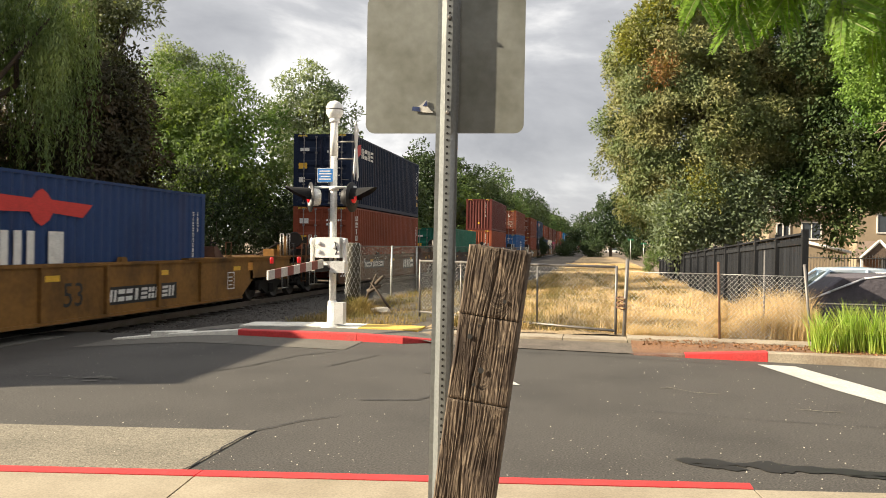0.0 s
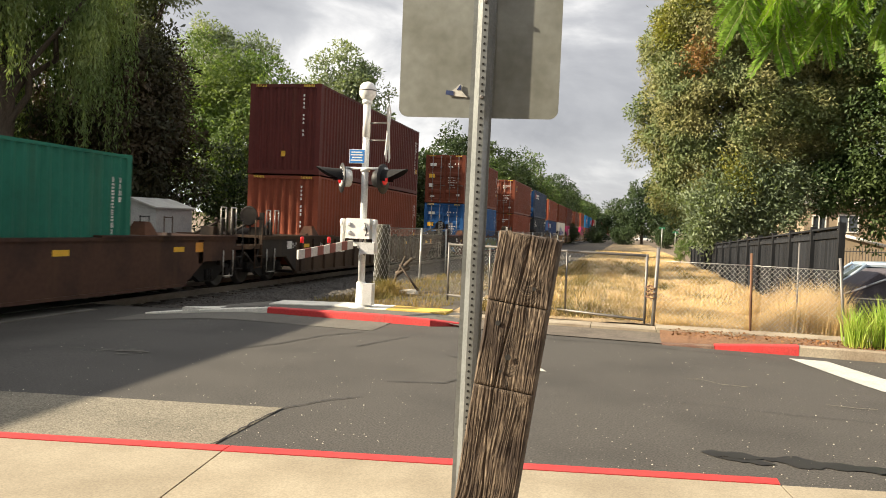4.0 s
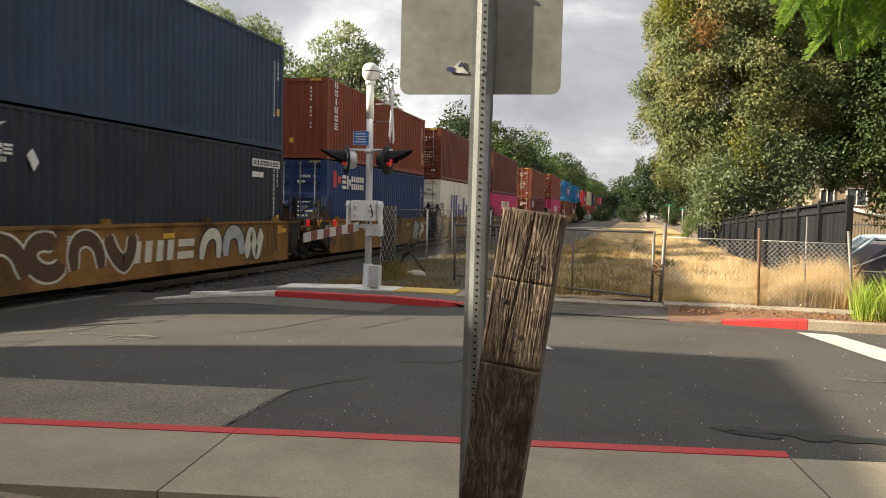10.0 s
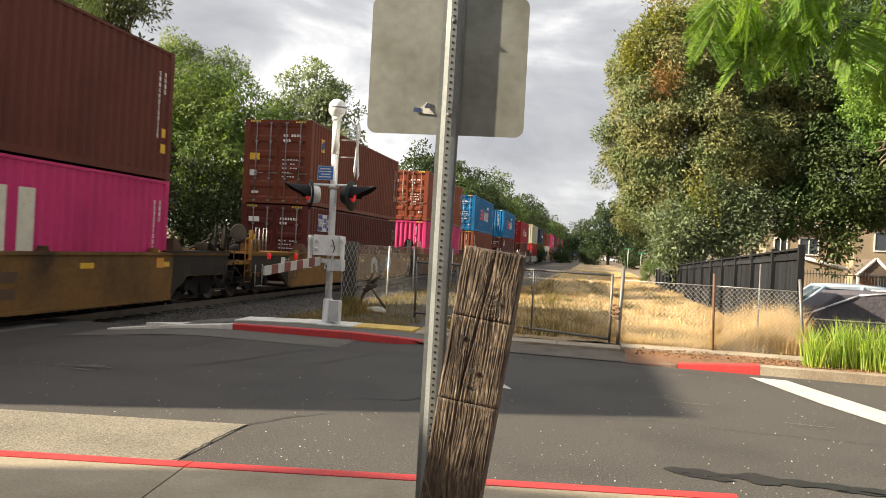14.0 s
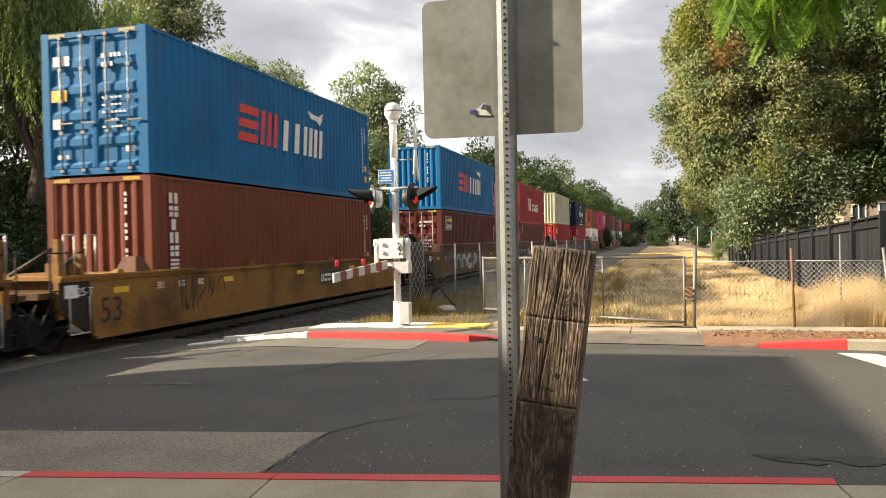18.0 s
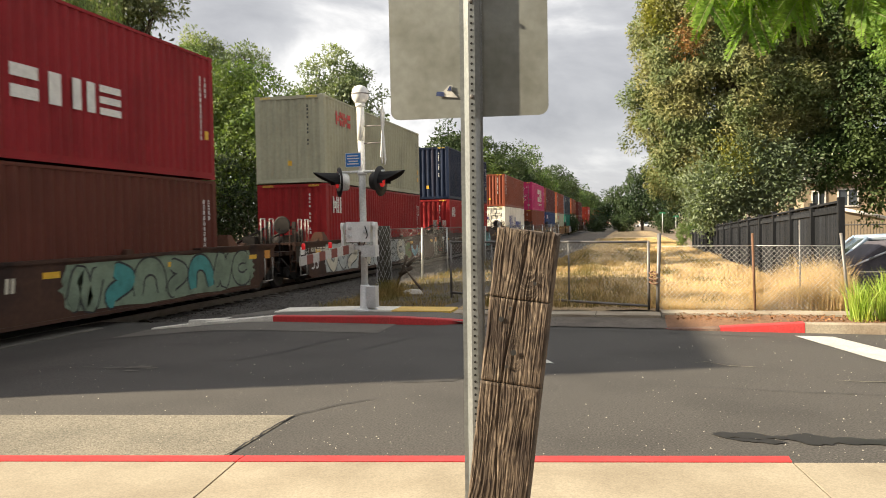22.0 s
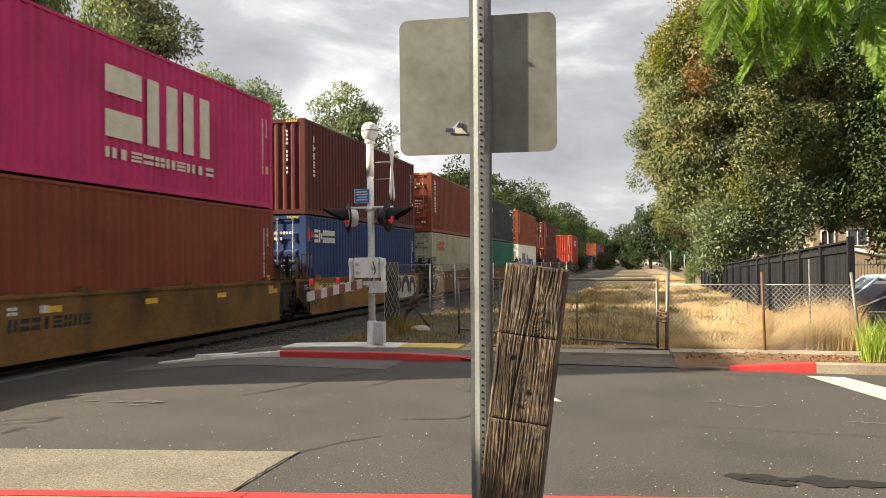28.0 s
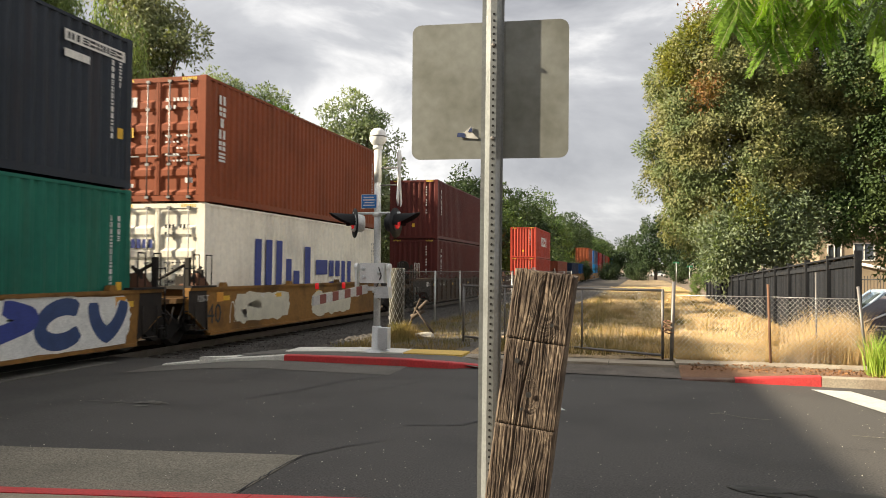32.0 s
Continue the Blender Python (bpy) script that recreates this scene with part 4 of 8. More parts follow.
def ribbon(bm, pts, wide, x):
    """A painted stroke: a band of even width along a smooth line that does not cross itself."""
    prev = None
    for i, (y, z) in enumerate(pts):
        (ya, za), (yb, zb) = pts[max(0, i - 1)], pts[min(len(pts) - 1, i + 1)]
        l_ = math.hypot(yb - ya, zb - za) or 1.0
        ny, nz = -(zb - za) / l_, (yb - ya) / l_
        w = wide * (0.72 if i in (0, len(pts) - 1) else 1.0)
        pair = (bm.verts.new((x, y + ny * w, z + nz * w)), bm.verts.new((x, y - ny * w, z - nz * w)))
        if prev:
            bm.faces.new((prev[0], prev[1], pair[1], pair[0]))
        prev = pair


def scrawl(kind, k=22):
    """Made-up sprayed forms in a unit cell, none of them a letter of any word."""
    out = []
    for i in range(k + 1):
        f = i / k
        if kind == 0:
            out.append((0.5 + 0.36 * math.sin(f * 6.0 - 0.4) * (1 - 0.2 * f), 0.92 - 0.84 * f))
        elif kind == 1:
            a_ = 0.9 + 4.9 * f
            out.append((0.5 + 0.38 * math.cos(a_), 0.5 + 0.40 * math.sin(a_)))
        elif kind == 2:
            out.append((0.12 + 0.76 * f, 0.5 - 0.40 * math.cos(f * 9.4)))
        elif kind == 3:
            a_ = math.pi * (1 + f)
            out.append((0.5 + 0.36 * math.cos(a_) + 0.05 * f, 0.52 + 0.42 * math.sin(a_) + (0.4 * (1 - 2 * f) if f < 0.5 else 0.4 * (2 * f - 1))))
        else:
            a_ = math.pi * f
            out.append((0.5 - 0.36 * math.cos(a_), 0.08 + 0.82 * math.sin(a_) ** 0.6))
    return out


def graffiti(parent, y0, y1, z0, z1, seed, cols, outline="black", ground=""):
    """Unreadable sprayed forms: outlined fat strokes side by side, some on a painted-out patch."""
    r = random.Random(seed)
    n_ = max(2, int((y1 - y0) / 0.95))
    w = (y1 - y0) / n_
    edge = mat("mark_" + outline, MARK[outline], 0.6, var=0.3, scale=4, fine=30, bump=0)
    if ground:
        b_ = bmesh.new()
        k = 40
        ring = []
        for j in range(k):
            a_ = 2 * math.pi * j / k
            ca, sa = math.cos(a_), math.sin(a_)
            q = max(abs(ca), abs(sa)) ** -0.8
            ring.append((1.3664, (y0 + y1) / 2 + ((y1 - y0) * 0.5 + 0.15) * ca * q * r.uniform(0.97, 1.02), min(1.235, max(0.29, (z0 + z1) / 2 + (z1 - z0) * 0.54 * sa * q * r.uniform(0.9, 1.05)))))
        b_.faces.new([b_.verts.new(p) for p in ring])
        part("graffiti_ground", b_, mat("mark_" + ground, MARK[ground], 0.65, var=0.45, scale=2.5, fine=25, bump=0, fine_var=0.15), parent, ground + " painted-out patch")
    for i in range(n_):
        kind = r.randrange(5)
        tip, lift, wig = r.uniform(-0.25, 0.25), r.uniform(-0.04, 0.04), r.uniform(0.9, 1.2)
        pts = [(y0 + (i + 0.5 + (p - 0.5) * wig) * w + tip * (q - 0.5) * (z1 - z0), z0 + (q * 0.80 + 0.10 + lift) * (z1 - z0)) for p, q in scrawl(kind)]
        fat = min(0.15, w * 0.16) * r.uniform(0.85, 1.1)
        b_ = bmesh.new()
        ribbon(b_, pts, fat + 0.045, 1.3672 + 0.0006 * (i % 2))
        back = part("graffiti_shape", b_, edge, parent, outline + " sprayed outline")
        b_ = bmesh.new()
        ribbon(b_, pts, fat, 1.3690 + 0.0006 * (i % 2))
        c = cols[i % len(cols)]
        part("graffiti_fill", b_, mat("mark_" + c, MARK[c], 0.6, var=0.35, scale=5, fine=40, bump=0), back, c + " sprayed fill")


def scribble(parent, y0, y1, z0, z1, seed, colour):
    """A thin looping tag sprayed on the side."""
    r = random.Random(seed)
    for i in range(max(1, int((y1 - y0) / 0.3))):
        w = (y1 - y0) / max(1, int((y1 - y0) / 0.3))
        kind, tip = r.randrange(5), r.uniform(-0.3, 0.3)
        pts = [(y0 + (i + p) * w + tip * (q - 0.5) * (z1 - z0), z0 + q * (z1 - z0)) for p, q in scrawl(kind)]
        b_ = bmesh.new()
        ribbon(b_, pts, 0.014, 1.3716 + 0.0005 * (i % 2))
        part("graffiti_stroke", b_, mat("mark_" + colour, MARK[colour], 0.6, var=0.2, bump=0), parent)


def lettering(parent, y0, y1, z0, z1, codes, colour, board=""):
    """Stencilled marks as plain shapes, with or without a board painted behind them."""
    if board:
        b_ = bmesh.new()
        side_rect(b_, y0 - 0.08, y1 + 0.08, z0 - 0.06, z1 + 0.06, 1.3668)
        part("name_board", b_, mat("mark_" + board, MARK[board], 0.6, var=0.3, bump=0), parent, board + " lettering board")
    b_ = bmesh.new()
    cell = (y1 - y0) / len(codes)
    for k, code in enumerate(codes):
        shape_cell(b_, code, y0 + k * cell, y0 + (k + 0.82) * cell, z0, z1, 0.12, 1.3678)
    part("marking", b_, mat("mark_" + colour, MARK[colour], 0.6, var=0.2, bump=0), parent)["kind"] = "stuff"


# what is stencilled and tagged on single wagons: (distance of its boxes, [(y0, y1, z0, z1, shapes, colour, board)], [(y0, y1, z0, z1, colour)])
STENCILS = {
    6.3: ([(9.97, 12.48, 0.50, 0.74, "nuuisonsn", "white", "black")], []),
    30.6: ([(3.5, 6.5, 0.78, 1.0, "nuuisonsun", "white", "black"), (10.25, 12.5, 0.62, 1.0, "nnu", "white", "black")], [(4.9, 5.6, 0.9, 1.2, "cream"), (1.6, 2.6, 0.85, 1.2, "cream"), (6.6, 7.1, 1.05, 1.2, "cream")]),
    97.4: ([(4.2, 5.5, 0.75, 0.93, "nisuons", "cream", "")], []),
    119.2: ([(3.35, 5.3, 0.74, 0.93, "nuuisonsn", "white", "black")], [(-0.1, 0.3, 0.6, 1.1, "black"), (9.0, 11.5, 0.5, 1.1, "umber")]),
    134.7: ([(5.15, 7.5, 0.52, 0.95, "nnu", "cream", "")], [(11.0, 11.7, 0.35, 1.35, "black")]),
    150.2: ([(5.1, 7.5, 0.58, 0.92, "nnu", "white", "black")], [(3.0, 5.0, 0.75, 1.15, "umber"), (1.6, 2.4, 0.6, 1.15, "darkblue")]),
    165.7: ([(5.6, 7.4, 0.50, 0.95, "nnu", "white", "black")], [(0.6, 4.2, 0.5, 1.15, "umber")]),
    181.1: ([(5.5, 7.4, 0.50, 0.95, "nnu", "umber", "")], [(3.6, 5.2, 0.8, 1.2, "umber")]),
    202.4: ([(3.45, 6.6, 0.74, 1.0, "nuuisonsun", "white", "black"), (7.1, 7.35, 0.72, 1.0, "n", "black", "")], []),
    240.4: ([(9.6, 12.0, 0.70, 0.92, "nuuisonsun", "white", "black")], [(2.6, 3.6, 0.40, 1.25, "black"), (3.6, 4.4, 0.7, 1.15, "black"), (8.7, 12.4, 1.0, 1.22, "black")]),
    261.7: ([(8.65, 10.45, 0.42, 0.98, "nnu", "brownred", "")], [(2.0, 5.0, 0.4, 1.1, "umber")]),
    282.5: ([(4.2, 5.95, 0.70, 0.90, "nscuuunm", "cream", ""), (7.2, 7.45, 0.80, 1.04, "n", "cream", "")], [(0.6, 1.8, 0.7, 1.15, "cream")]),
    301.9: ([(0.2, 1.9, 1.02, 1.15, "nisuons", "cream", "")], [(10.3, 11.2, 0.9, 1.2, "cream")]),
    320.6: ([(4.45, 6.25, 0.68, 0.88, "nscuuunm", "cream", ""), (7.3, 7.55, 0.80, 1.06, "o", "cream", "")], [(2.5, 3.7, 0.75, 1.2, "cream"), (0.6, 2.2, 0.55, 1.1, "umber"), (3.8, 4.4, 1.0, 1.2, "cream")]),
    341.2: ([(1.45, 4.0, 0.78, 0.97, "nuuisonsn", "white", "black")], [(3.6, 4.1, 0.95, 1.15, "umber"), (10.4, 10.9, 0.8, 1.0, "cream")]),
    360.4: ([(2.6, 4.6, 0.72, 0.92, "nuuisons", "black", "")], []),
    374.8: ([(5.42, 7.25, 0.42, 0.92, "nnu", "brownred", ""), (2.3, 2.5, 0.66, 0.9, "c", "black", "")], [(0.3, 3.0, 0.95, 1.15, "cream")]),
    390.1: ([(5.42, 7.25, 0.42, 0.92, "nnu", "brownred", ""), (3.0, 3.2, 0.62, 0.86, "n", "black", "")], []),
    404.6: ([(5.4, 7.2, 0.38, 0.88, "nnu", "brownred", ""), (2.9, 3.1, 0.62, 0.86, "o", "black", "")], []),
    419.5: ([], [(1.0, 4.0, 0.4, 1.0, "cream")]),
    440.9: ([], []),
}


SIDE = Matrix(((0, 0, 1, 0), (1, 0, 0, 0), (0, 1, 0, 0), (0, 0, 0, 1)))
DARK_END = grimy("wagon_dark_end", (0.030, 0.025, 0.021))
RAIL_PALE = mat("worn_handrail", (0.42, 0.40, 0.36), 0.5, 0.4, var=0.4, scale=6)


def wagon_ends(top, w0, w1, a, b, colour, number, m_, load):
    """What stands on and beside the two ends of a near wagon: dark end plates, top plates, posts, grab irons, stirrups."""
    short = number == "40"
    for front in (True, False):
        s, wall, out = (1, w0, a) if front else (-1, w1, b)
        # dark-painted end plate, its inner edge raked
        pts = [(out, 0.75), (wall - s * 0.66, 0.75), (wall - s * 0.16, 0.42), (wall + s * 0.06, 0.32), (wall - s * 0.02, 1.23), (out, 1.23)]
        if short or front:
            bm = bmesh.new()
            prism(bm, pts if front else pts[::-1], 1.361, 1.3655, SIDE)
            bmesh.ops.recalc_face_normals(bm, faces=bm.faces[:])
            plate = part("end_plate", bm, DARK_END, top, "blackened end plate with a white load mark")
            if front:
                text_mesh("125-T", 0.20, WHITE_MARK, Matrix(((0, 0, 1, 1.3675), (1, 0, 0, wall - 0.42), (0, 1, 0, 0.99), (0, 0, 0, 1))), top)
        # flat top plate and container stops
        reach = 0.30 if short else 3.1
        bm = bmesh.new()
        lo, hi = sorted((out, wall + s * reach))
        box(bm, 1.235, 1.43, lo, hi, 1.302, 1.342)
        lo, hi = sorted((out, wall + s * (0.0 if short else 1.7)))
        box(bm, -1.22, 1.232, lo, hi, 1.27, 1.33)
        part("top_plate", bm, m_ if not short else DARK_END, top, "flat stained cover plate")
        y = wall - s * (0.18 if short else -1.45)
        bm = bmesh.new()
        v = box(bm, 0.92, 1.38, y - 0.24, y + 0.24, 1.345, 1.62)
        for q in v:
            if q.co.z > 1.5:
                q.co.x = 1.15 + (q.co.x - 1.15) * 0.55
                q.co.y = y + (q.co.y - y) * 0.4
        part("container_stop", bm, grimy("wagon_stop", (0.10, 0.042, 0.022)), top, "rusty sloped container stop")
        bm = bmesh.new()
        lo = out + s * 0.55
        box(bm, 0.80, 1.15, lo - 0.2, lo + 0.2, 1.335, 1.55)
        bevel(bm, 0.02)
        part("deck_box", bm, DARK_END if colour != "yellow" or short else m_, top)
        # posts, grab irons and stirrups
        for k, dy in enumerate((0.10, 0.62)):
            yy = out + s * dy
            bm = bmesh.new()
            box(bm, 1.22, 1.32, yy - 0.05, yy + 0.05, 0.62, 1.95 - 0.25 * k)
            part("end_post", bm, m_ if (not short and colour in ("yellow", "ochre")) else DARK_END, top)
            bm = bmesh.new()
            y2 = yy + s * 0.24
            pipe(bm, [(1.40, yy, 1.36), (1.40, yy, 2.02), (1.40, y2, 2.02), (1.40, y2, 1.36)], 0.015, 6)
            part("grab_iron", bm, RAIL_PALE if not short else DARK_END, top, "bent steel grab iron")
        bm = bmesh.new()
        yy = out + s * 0.2
        pipe(bm, [(1.40, yy, 0.98), (1.40, yy, 0.36), (1.40, yy + s * 0.48, 0.36), (1.40, yy + s * 0.48, 0.98)], 0.016, 6)
        part("stirrup_step", bm, RAIL_PALE if not short else DARK_END, top, "hanging stirrup step")
        bm = bmesh.new()
        tube(bm, (1.2, out + s * 0.1, 1.36), (1.2, out + s * 0.75, 1.75), 0.035, n=6)
        tube(bm, (0.3, out + s * 0.1, 1.36), (1.2, out + s * 0.1, 1.80), 0.035, n=6)
        pipe(bm, [(1.25, out, 1.0), (1.32, out - s * 0.35, 0.55), (1.2, out - s * 0.7, 0.9)], 0.022, 6)
        part("end_brace", bm, DARK_END, top)
        bm = bmesh.new()
        lo, hi = sorted((wall + s * 0.42, wall + s * 0.72)) if short else sorted((wall - s * 0.62, wall - s * 0.30))
        z0 = 0.96
        side_rect(bm, lo, hi, z0, z0 + 0.22, 1.3672)
        part("placard", bm, mat("orange_reflector", (0.62, 0.27, 0.03), 0.5, var=0.25, bump=0) if not front or short else WHITE_MARK, top, "reflective placard")
    # second set of marks towards the rear of long wagons
    if load == 6.3:
        bm = bmesh.new()
        for k in range(4):
            z0, z1, y0, y1 = ((0.5, 0.53, -0.95, -0.55), (0.92, 0.95, -0.95, -0.55), (0.53, 0.92, -0.95, -0.92), (0.53, 0.92, -0.58, -0.55))[k]
            side_rect(bm, w1 + y0, w1 + y1, z0, z1)
        for k in range(3):
            side_rect(bm, w1 - 0.88, w1 - 0.66, 0.60 + k * 0.1, 0.63 + k * 0.1)
        for q in bm.verts:
            q.co.x = 1.3676
        part("marking", bm, WHITE_MARK, top)["kind"] = "stuff"
        dark = colour in ("brown", "redbrown", "dark", "umber")
        text_mesh(number, 0.64, WHITE_MARK if dark else BLACK_MARK, Matrix(((0, 0, 1, 1.3678), (1, 0, 0, w1 - 7.55), (0, 1, 0, 0.50), (0, 0, 0, 1))), top)


def well_car(u0, u1, box0, box1, colour, near, label, joint0, joint1, ribs=False, paints=(), number="", seed=0, load=0.0):
    """A well wagon from u0 to u1 along the train with its well from box0 to box1. joint: 'share' (one truck between two
    units, carried by the later one) or 'own'."""
    r = random.Random(seed)
    top = thing("well_wagon", label, "rail wagon", "wagons of the freight train")
    L, w0, w1 = u1 - u0, box0 - u0, box1 - u0
    m_ = grimy("wagon_" + colour, CARS[colour])
    for sx in (1, -1):
        bm = bmesh.new()
        a = 0.75 if joint0 == "own" else w0 - 0.75
        b = L - 0.75 if joint1 == "own" else w1 + 0.75
        outline = [(w0 + 0.1, 0.26), (w1 - 0.1, 0.26), (w1 + 0.7, 0.74), (b, 0.74), (b, 1.24), (a, 1.24), (a, 0.74), (w0 - 0.7, 0.74)]
        prism(bm, outline, 1.27, 1.36, Matrix(((0, 0, sx, 0), (1, 0, 0, 0), (0, 1, 0, 0), (0, 0, 0, 1))))
        x0, x1 = sorted((sx * 1.24, sx * 1.40))
        box(bm, x0, x1, a, b, 1.24, 1.30)
        box(bm, x0, x1, w0 + 0.1, w1 - 0.1, 0.22, 0.28)
        if ribs:
            for i in range(int((w1 - w0) / (0.95 if colour == "dark" else 1.9))):
                yy = w0 + 0.3 + i * (0.95 if colour == "dark" else 1.9)
                x2, x3 = sorted((sx * 1.36, sx * 1.43))
                box(bm, x2, x3, yy, yy + 0.09, 0.28, 1.24)
        if near:
            for yy in np.linspace(w0 + 0.8, w1 - 0.8, 4):
                x2, x3 = sorted((sx * 1.26, sx * 1.37))
                v = box(bm, x2, x3, yy - 0.12, yy + 0.12, 1.30, 1.40)
                for q in (v[4], v[5]):
                    q.co.y += 0.05
                for q in (v[6], v[7]):
                    q.co.y -= 0.05
        bmesh.ops.recalc_face_normals(bm, faces=bm.faces[:])
        part("side_sill", bm, m_, top)
    for i in range(int((w1 - w0) / 3.0) + 1):
        put("cross_member", cached(("cross_member",), lambda b_: box(b_, -1.28, 1.28, 0, 0.3, 0.24, 0.31)), GRIME, top, pose(0, w0 + i * 3.0 - 0.02, 0))
    for y0, y1 in ((0.12, w0 - 0.45), (w1 + 0.45, L - 0.12)):
        if y1 - y0 < 0.3:
            continue
        bm = bmesh.new()
        box(bm, -1.3, 1.3, y0, y1, 0.98, 1.08)
        box(bm, -0.35, 0.35, y0, y1, 0.62, 0.98)
        box(bm, -1.36, 1.36, y0 if y0 > 1 else y1 - 0.2, y0 + 0.2 if y0 > 1 else y1, 0.70, 1.30)
        part("end_platform", bm, m_ if y1 - y0 > 2 else grimy("wagon_end_" + colour, tuple(c * 0.35 for c in CARS[colour])), top)
    if near:
        for y in (0.55, L - 0.55):
            for sx in (1.34, -1.34):
                bm = bmesh.new()
                for dy in (-0.2, 0.2):
                    pipe(bm, [(sx, y + dy, 0.45), (sx, y + dy, 1.75)], 0.018)
                for z in (0.5, 0.8, 1.1, 1.72):
                    pipe(bm, [(sx, y - 0.2, z), (sx, y + 0.2, z)], 0.014)
                part("ladder", bm, m_ if (y < 1 and joint0 == "own") else GRIME, top, "steel rung ladder")
        if joint0 == "own":
            bm = bmesh.new()
            pipe(bm, [(0.9, 0.9, 1.08), (0.9, 0.9, 1.95)], 0.03)
            lathe(bm, [(0.24, -0.015), (0.27, 0), (0.24, 0.015), (0.2, 0.0)], 16, pose(0.9, 0.82, 1.85, 90, 0, 0))
            tube(bm, (0.2, 1.5, 1.35), (0.75, 1.5, 1.35), 0.17, n=12)
            part("brake_wheel", bm, DARK_END, top, "hand-brake wheel and air reservoir")
        for yy in np.linspace(w0 + 0.6, w1 - 0.6, 5):
            put("reflector", cached(("reflector",), lambda b_: side_rect(b_, 0, 0.42, 0.98, 1.09, 1.367)), YELLOW_MARK, top, pose(0, yy, 0))
        bm = bmesh.new()
        for k in range(3):
            yy = w0 + 1.9 + k * 0.7
            mark_row(bm, yy, 0.98, 0.22, 0.13, 3, seed + k)
        for q in bm.verts:
            q.co.x = 1.3675
        part("marking", bm, WHITE_MARK, top)["kind"] = "stuff"
        if number:
            dark = colour in ("brown", "redbrown", "dark", "umber")
            text_mesh(number, 0.64, WHITE_MARK if dark else BLACK_MARK, Matrix(((0, 0, 1, 1.368), (1, 0, 0, w0 + (0.22 if number == "53" else 0.0)), (0, 1, 0, 0.48), (0, 0, 0, 1))), top)
    if near:
        wagon_ends(top, w0, w1, a, b, colour, number, m_, load)
    for y0, y1, z0, z1, sd, cols, ol, ground in paints:
        graffiti(top, w0 + y0, w0 + y1, z0, z1, sd, cols, ol, ground)
    stencils, tags = STENCILS.get(load, ((), ()))
    for k, (y0, y1, z0, z1, codes, col, board) in enumerate(stencils):
        lettering(top, w0 + y0, w0 + y1, z0, z1, codes, col, board)
    for k, (y0, y1, z0, z1, col) in enumerate(tags):
        scribble(top, w0 + y0, w0 + y1, z0, z1, seed + k, col)
    if joint0 == "share":
        bogie(top, 0.0)
    else:
        bogie(top, 1.55)
        bm = bmesh.new()
        box(bm, -0.15, 0.15, -0.35, 0.3, 0.72, 0.98)
        part("coupler", bm, GRIME, top)
    if joint1 == "own":
        bogie(top, L - 1.55)
        bm = bmesh.new()
        box(bm, -0.15, 0.15, L - 0.3, L + 0.12, 0.72, 0.98)
        part("coupler", bm, GRIME, top)
    TRAIN.append((top, u0, 0.0, TRACK_X - SIDE_X))
    return top


T8, T9 = 2.591, 2.896
PALE_COLUMN = ("col", "white", 0.60, 2.56, 1.62, 0.30, "noinos")
NAVY_ROW = [("row", "blue", 2.42, 0.50, 1.95, 1.67, "m", 0.02), ("row", "blue", 4.30, 0.50, 5.3, 1.18, "ctuon", 0.0)]
TWO_TONE_ROW = [("row", "red", 3.45, 1.05, 2.15, 0.88, "sm", 0.14), ("row", "white", 5.62, 1.03, 2.75, 0.82, "iinn", 0.14), ("poly", "white", [(7.35, 2.32), (7.55, 2.12), (7.95, 2.10), (8.12, 1.98), (8.30, 2.10), (8.40, 2.38), (8.1, 2.24), (7.7, 2.26)])]
ROUND_ROW = [("row", "red", 0.55, 2.02, 0.85, 0.54, "c", 0.0), ("row", "white", 1.38, 2.00, 2.25, 0.46, "scooo", 0.0)]
ROUND_ROW_SMALL = [("row", "red", 0.15, 2.10, 0.50, 0.42, "c", 0.0), ("row", "white", 0.65, 2.08, 1.75, 0.40, "scooo", 0.0)]
PINKLOGO = [("row", "cream", 3.94, 0.50, 4.05, 1.57, "unn", 0.0)]
PINKUP = [("row", "cream", 5.10, 0.95, 4.0, 1.36, "unn", 0.0), ("row", "cream", 5.10, 0.55, 4.0, 0.20, "nisuonsniu", 0.0)]
RED_ROW = [("row", "red", 1.10, 2.02, 1.50, 0.46, "cocu", 0.0)]
SHORT_ROW = [("row", "white", 0.62, 1.92, 0.90, 0.55, "cni", 0.0)]
SWOOSH_ROW = [("row", "white", 4.10, 1.22, 2.20, 0.62, "cmn", 0.0), ("row", "white", 6.60, 1.20, 2.15, 0.58, "ccm", 0.0), ("ring", "white", 6.38, 1.30, 1.12, 1.28, 92, 165), ("ring", "white", 6.45, 1.74, 1.06, 1.24, 262, 325),
       ("rect", "white", 4.3, 8.8, 0.22, 0.29)]
ARC_MARK = [("row", "white", 5.32, 1.36, 2.0, 0.36, "coscu", 0.0), ("row", "white", 5.38, 1.08, 1.85, 0.22, "snionins", 0.0), ("ring", "white", 6.30, 1.28, 0.82, 0.90, 52, 128), ("ring", "white", 6.30, 1.46, 0.50, 0.58, 50, 130),
         ("ring", "white", 6.30, 1.02, 0.55, 0.62, 215, 325)]
PICTURE_BADGE = [("rect", "white", 0.70, 1.92, 1.98, 2.60), ("rect", "black", 0.72, 1.90, 2.00, 2.58), ("row", "white", 0.95, 2.05, 0.92, 0.20, "sncon", 0.0), ("poly", "yellow", [(1.0, 2.42), (1.86, 2.32), (1.86, 2.52), (1.0, 2.50)]), ("rect", "white", 0.77, 0.86, 2.05, 2.48)]
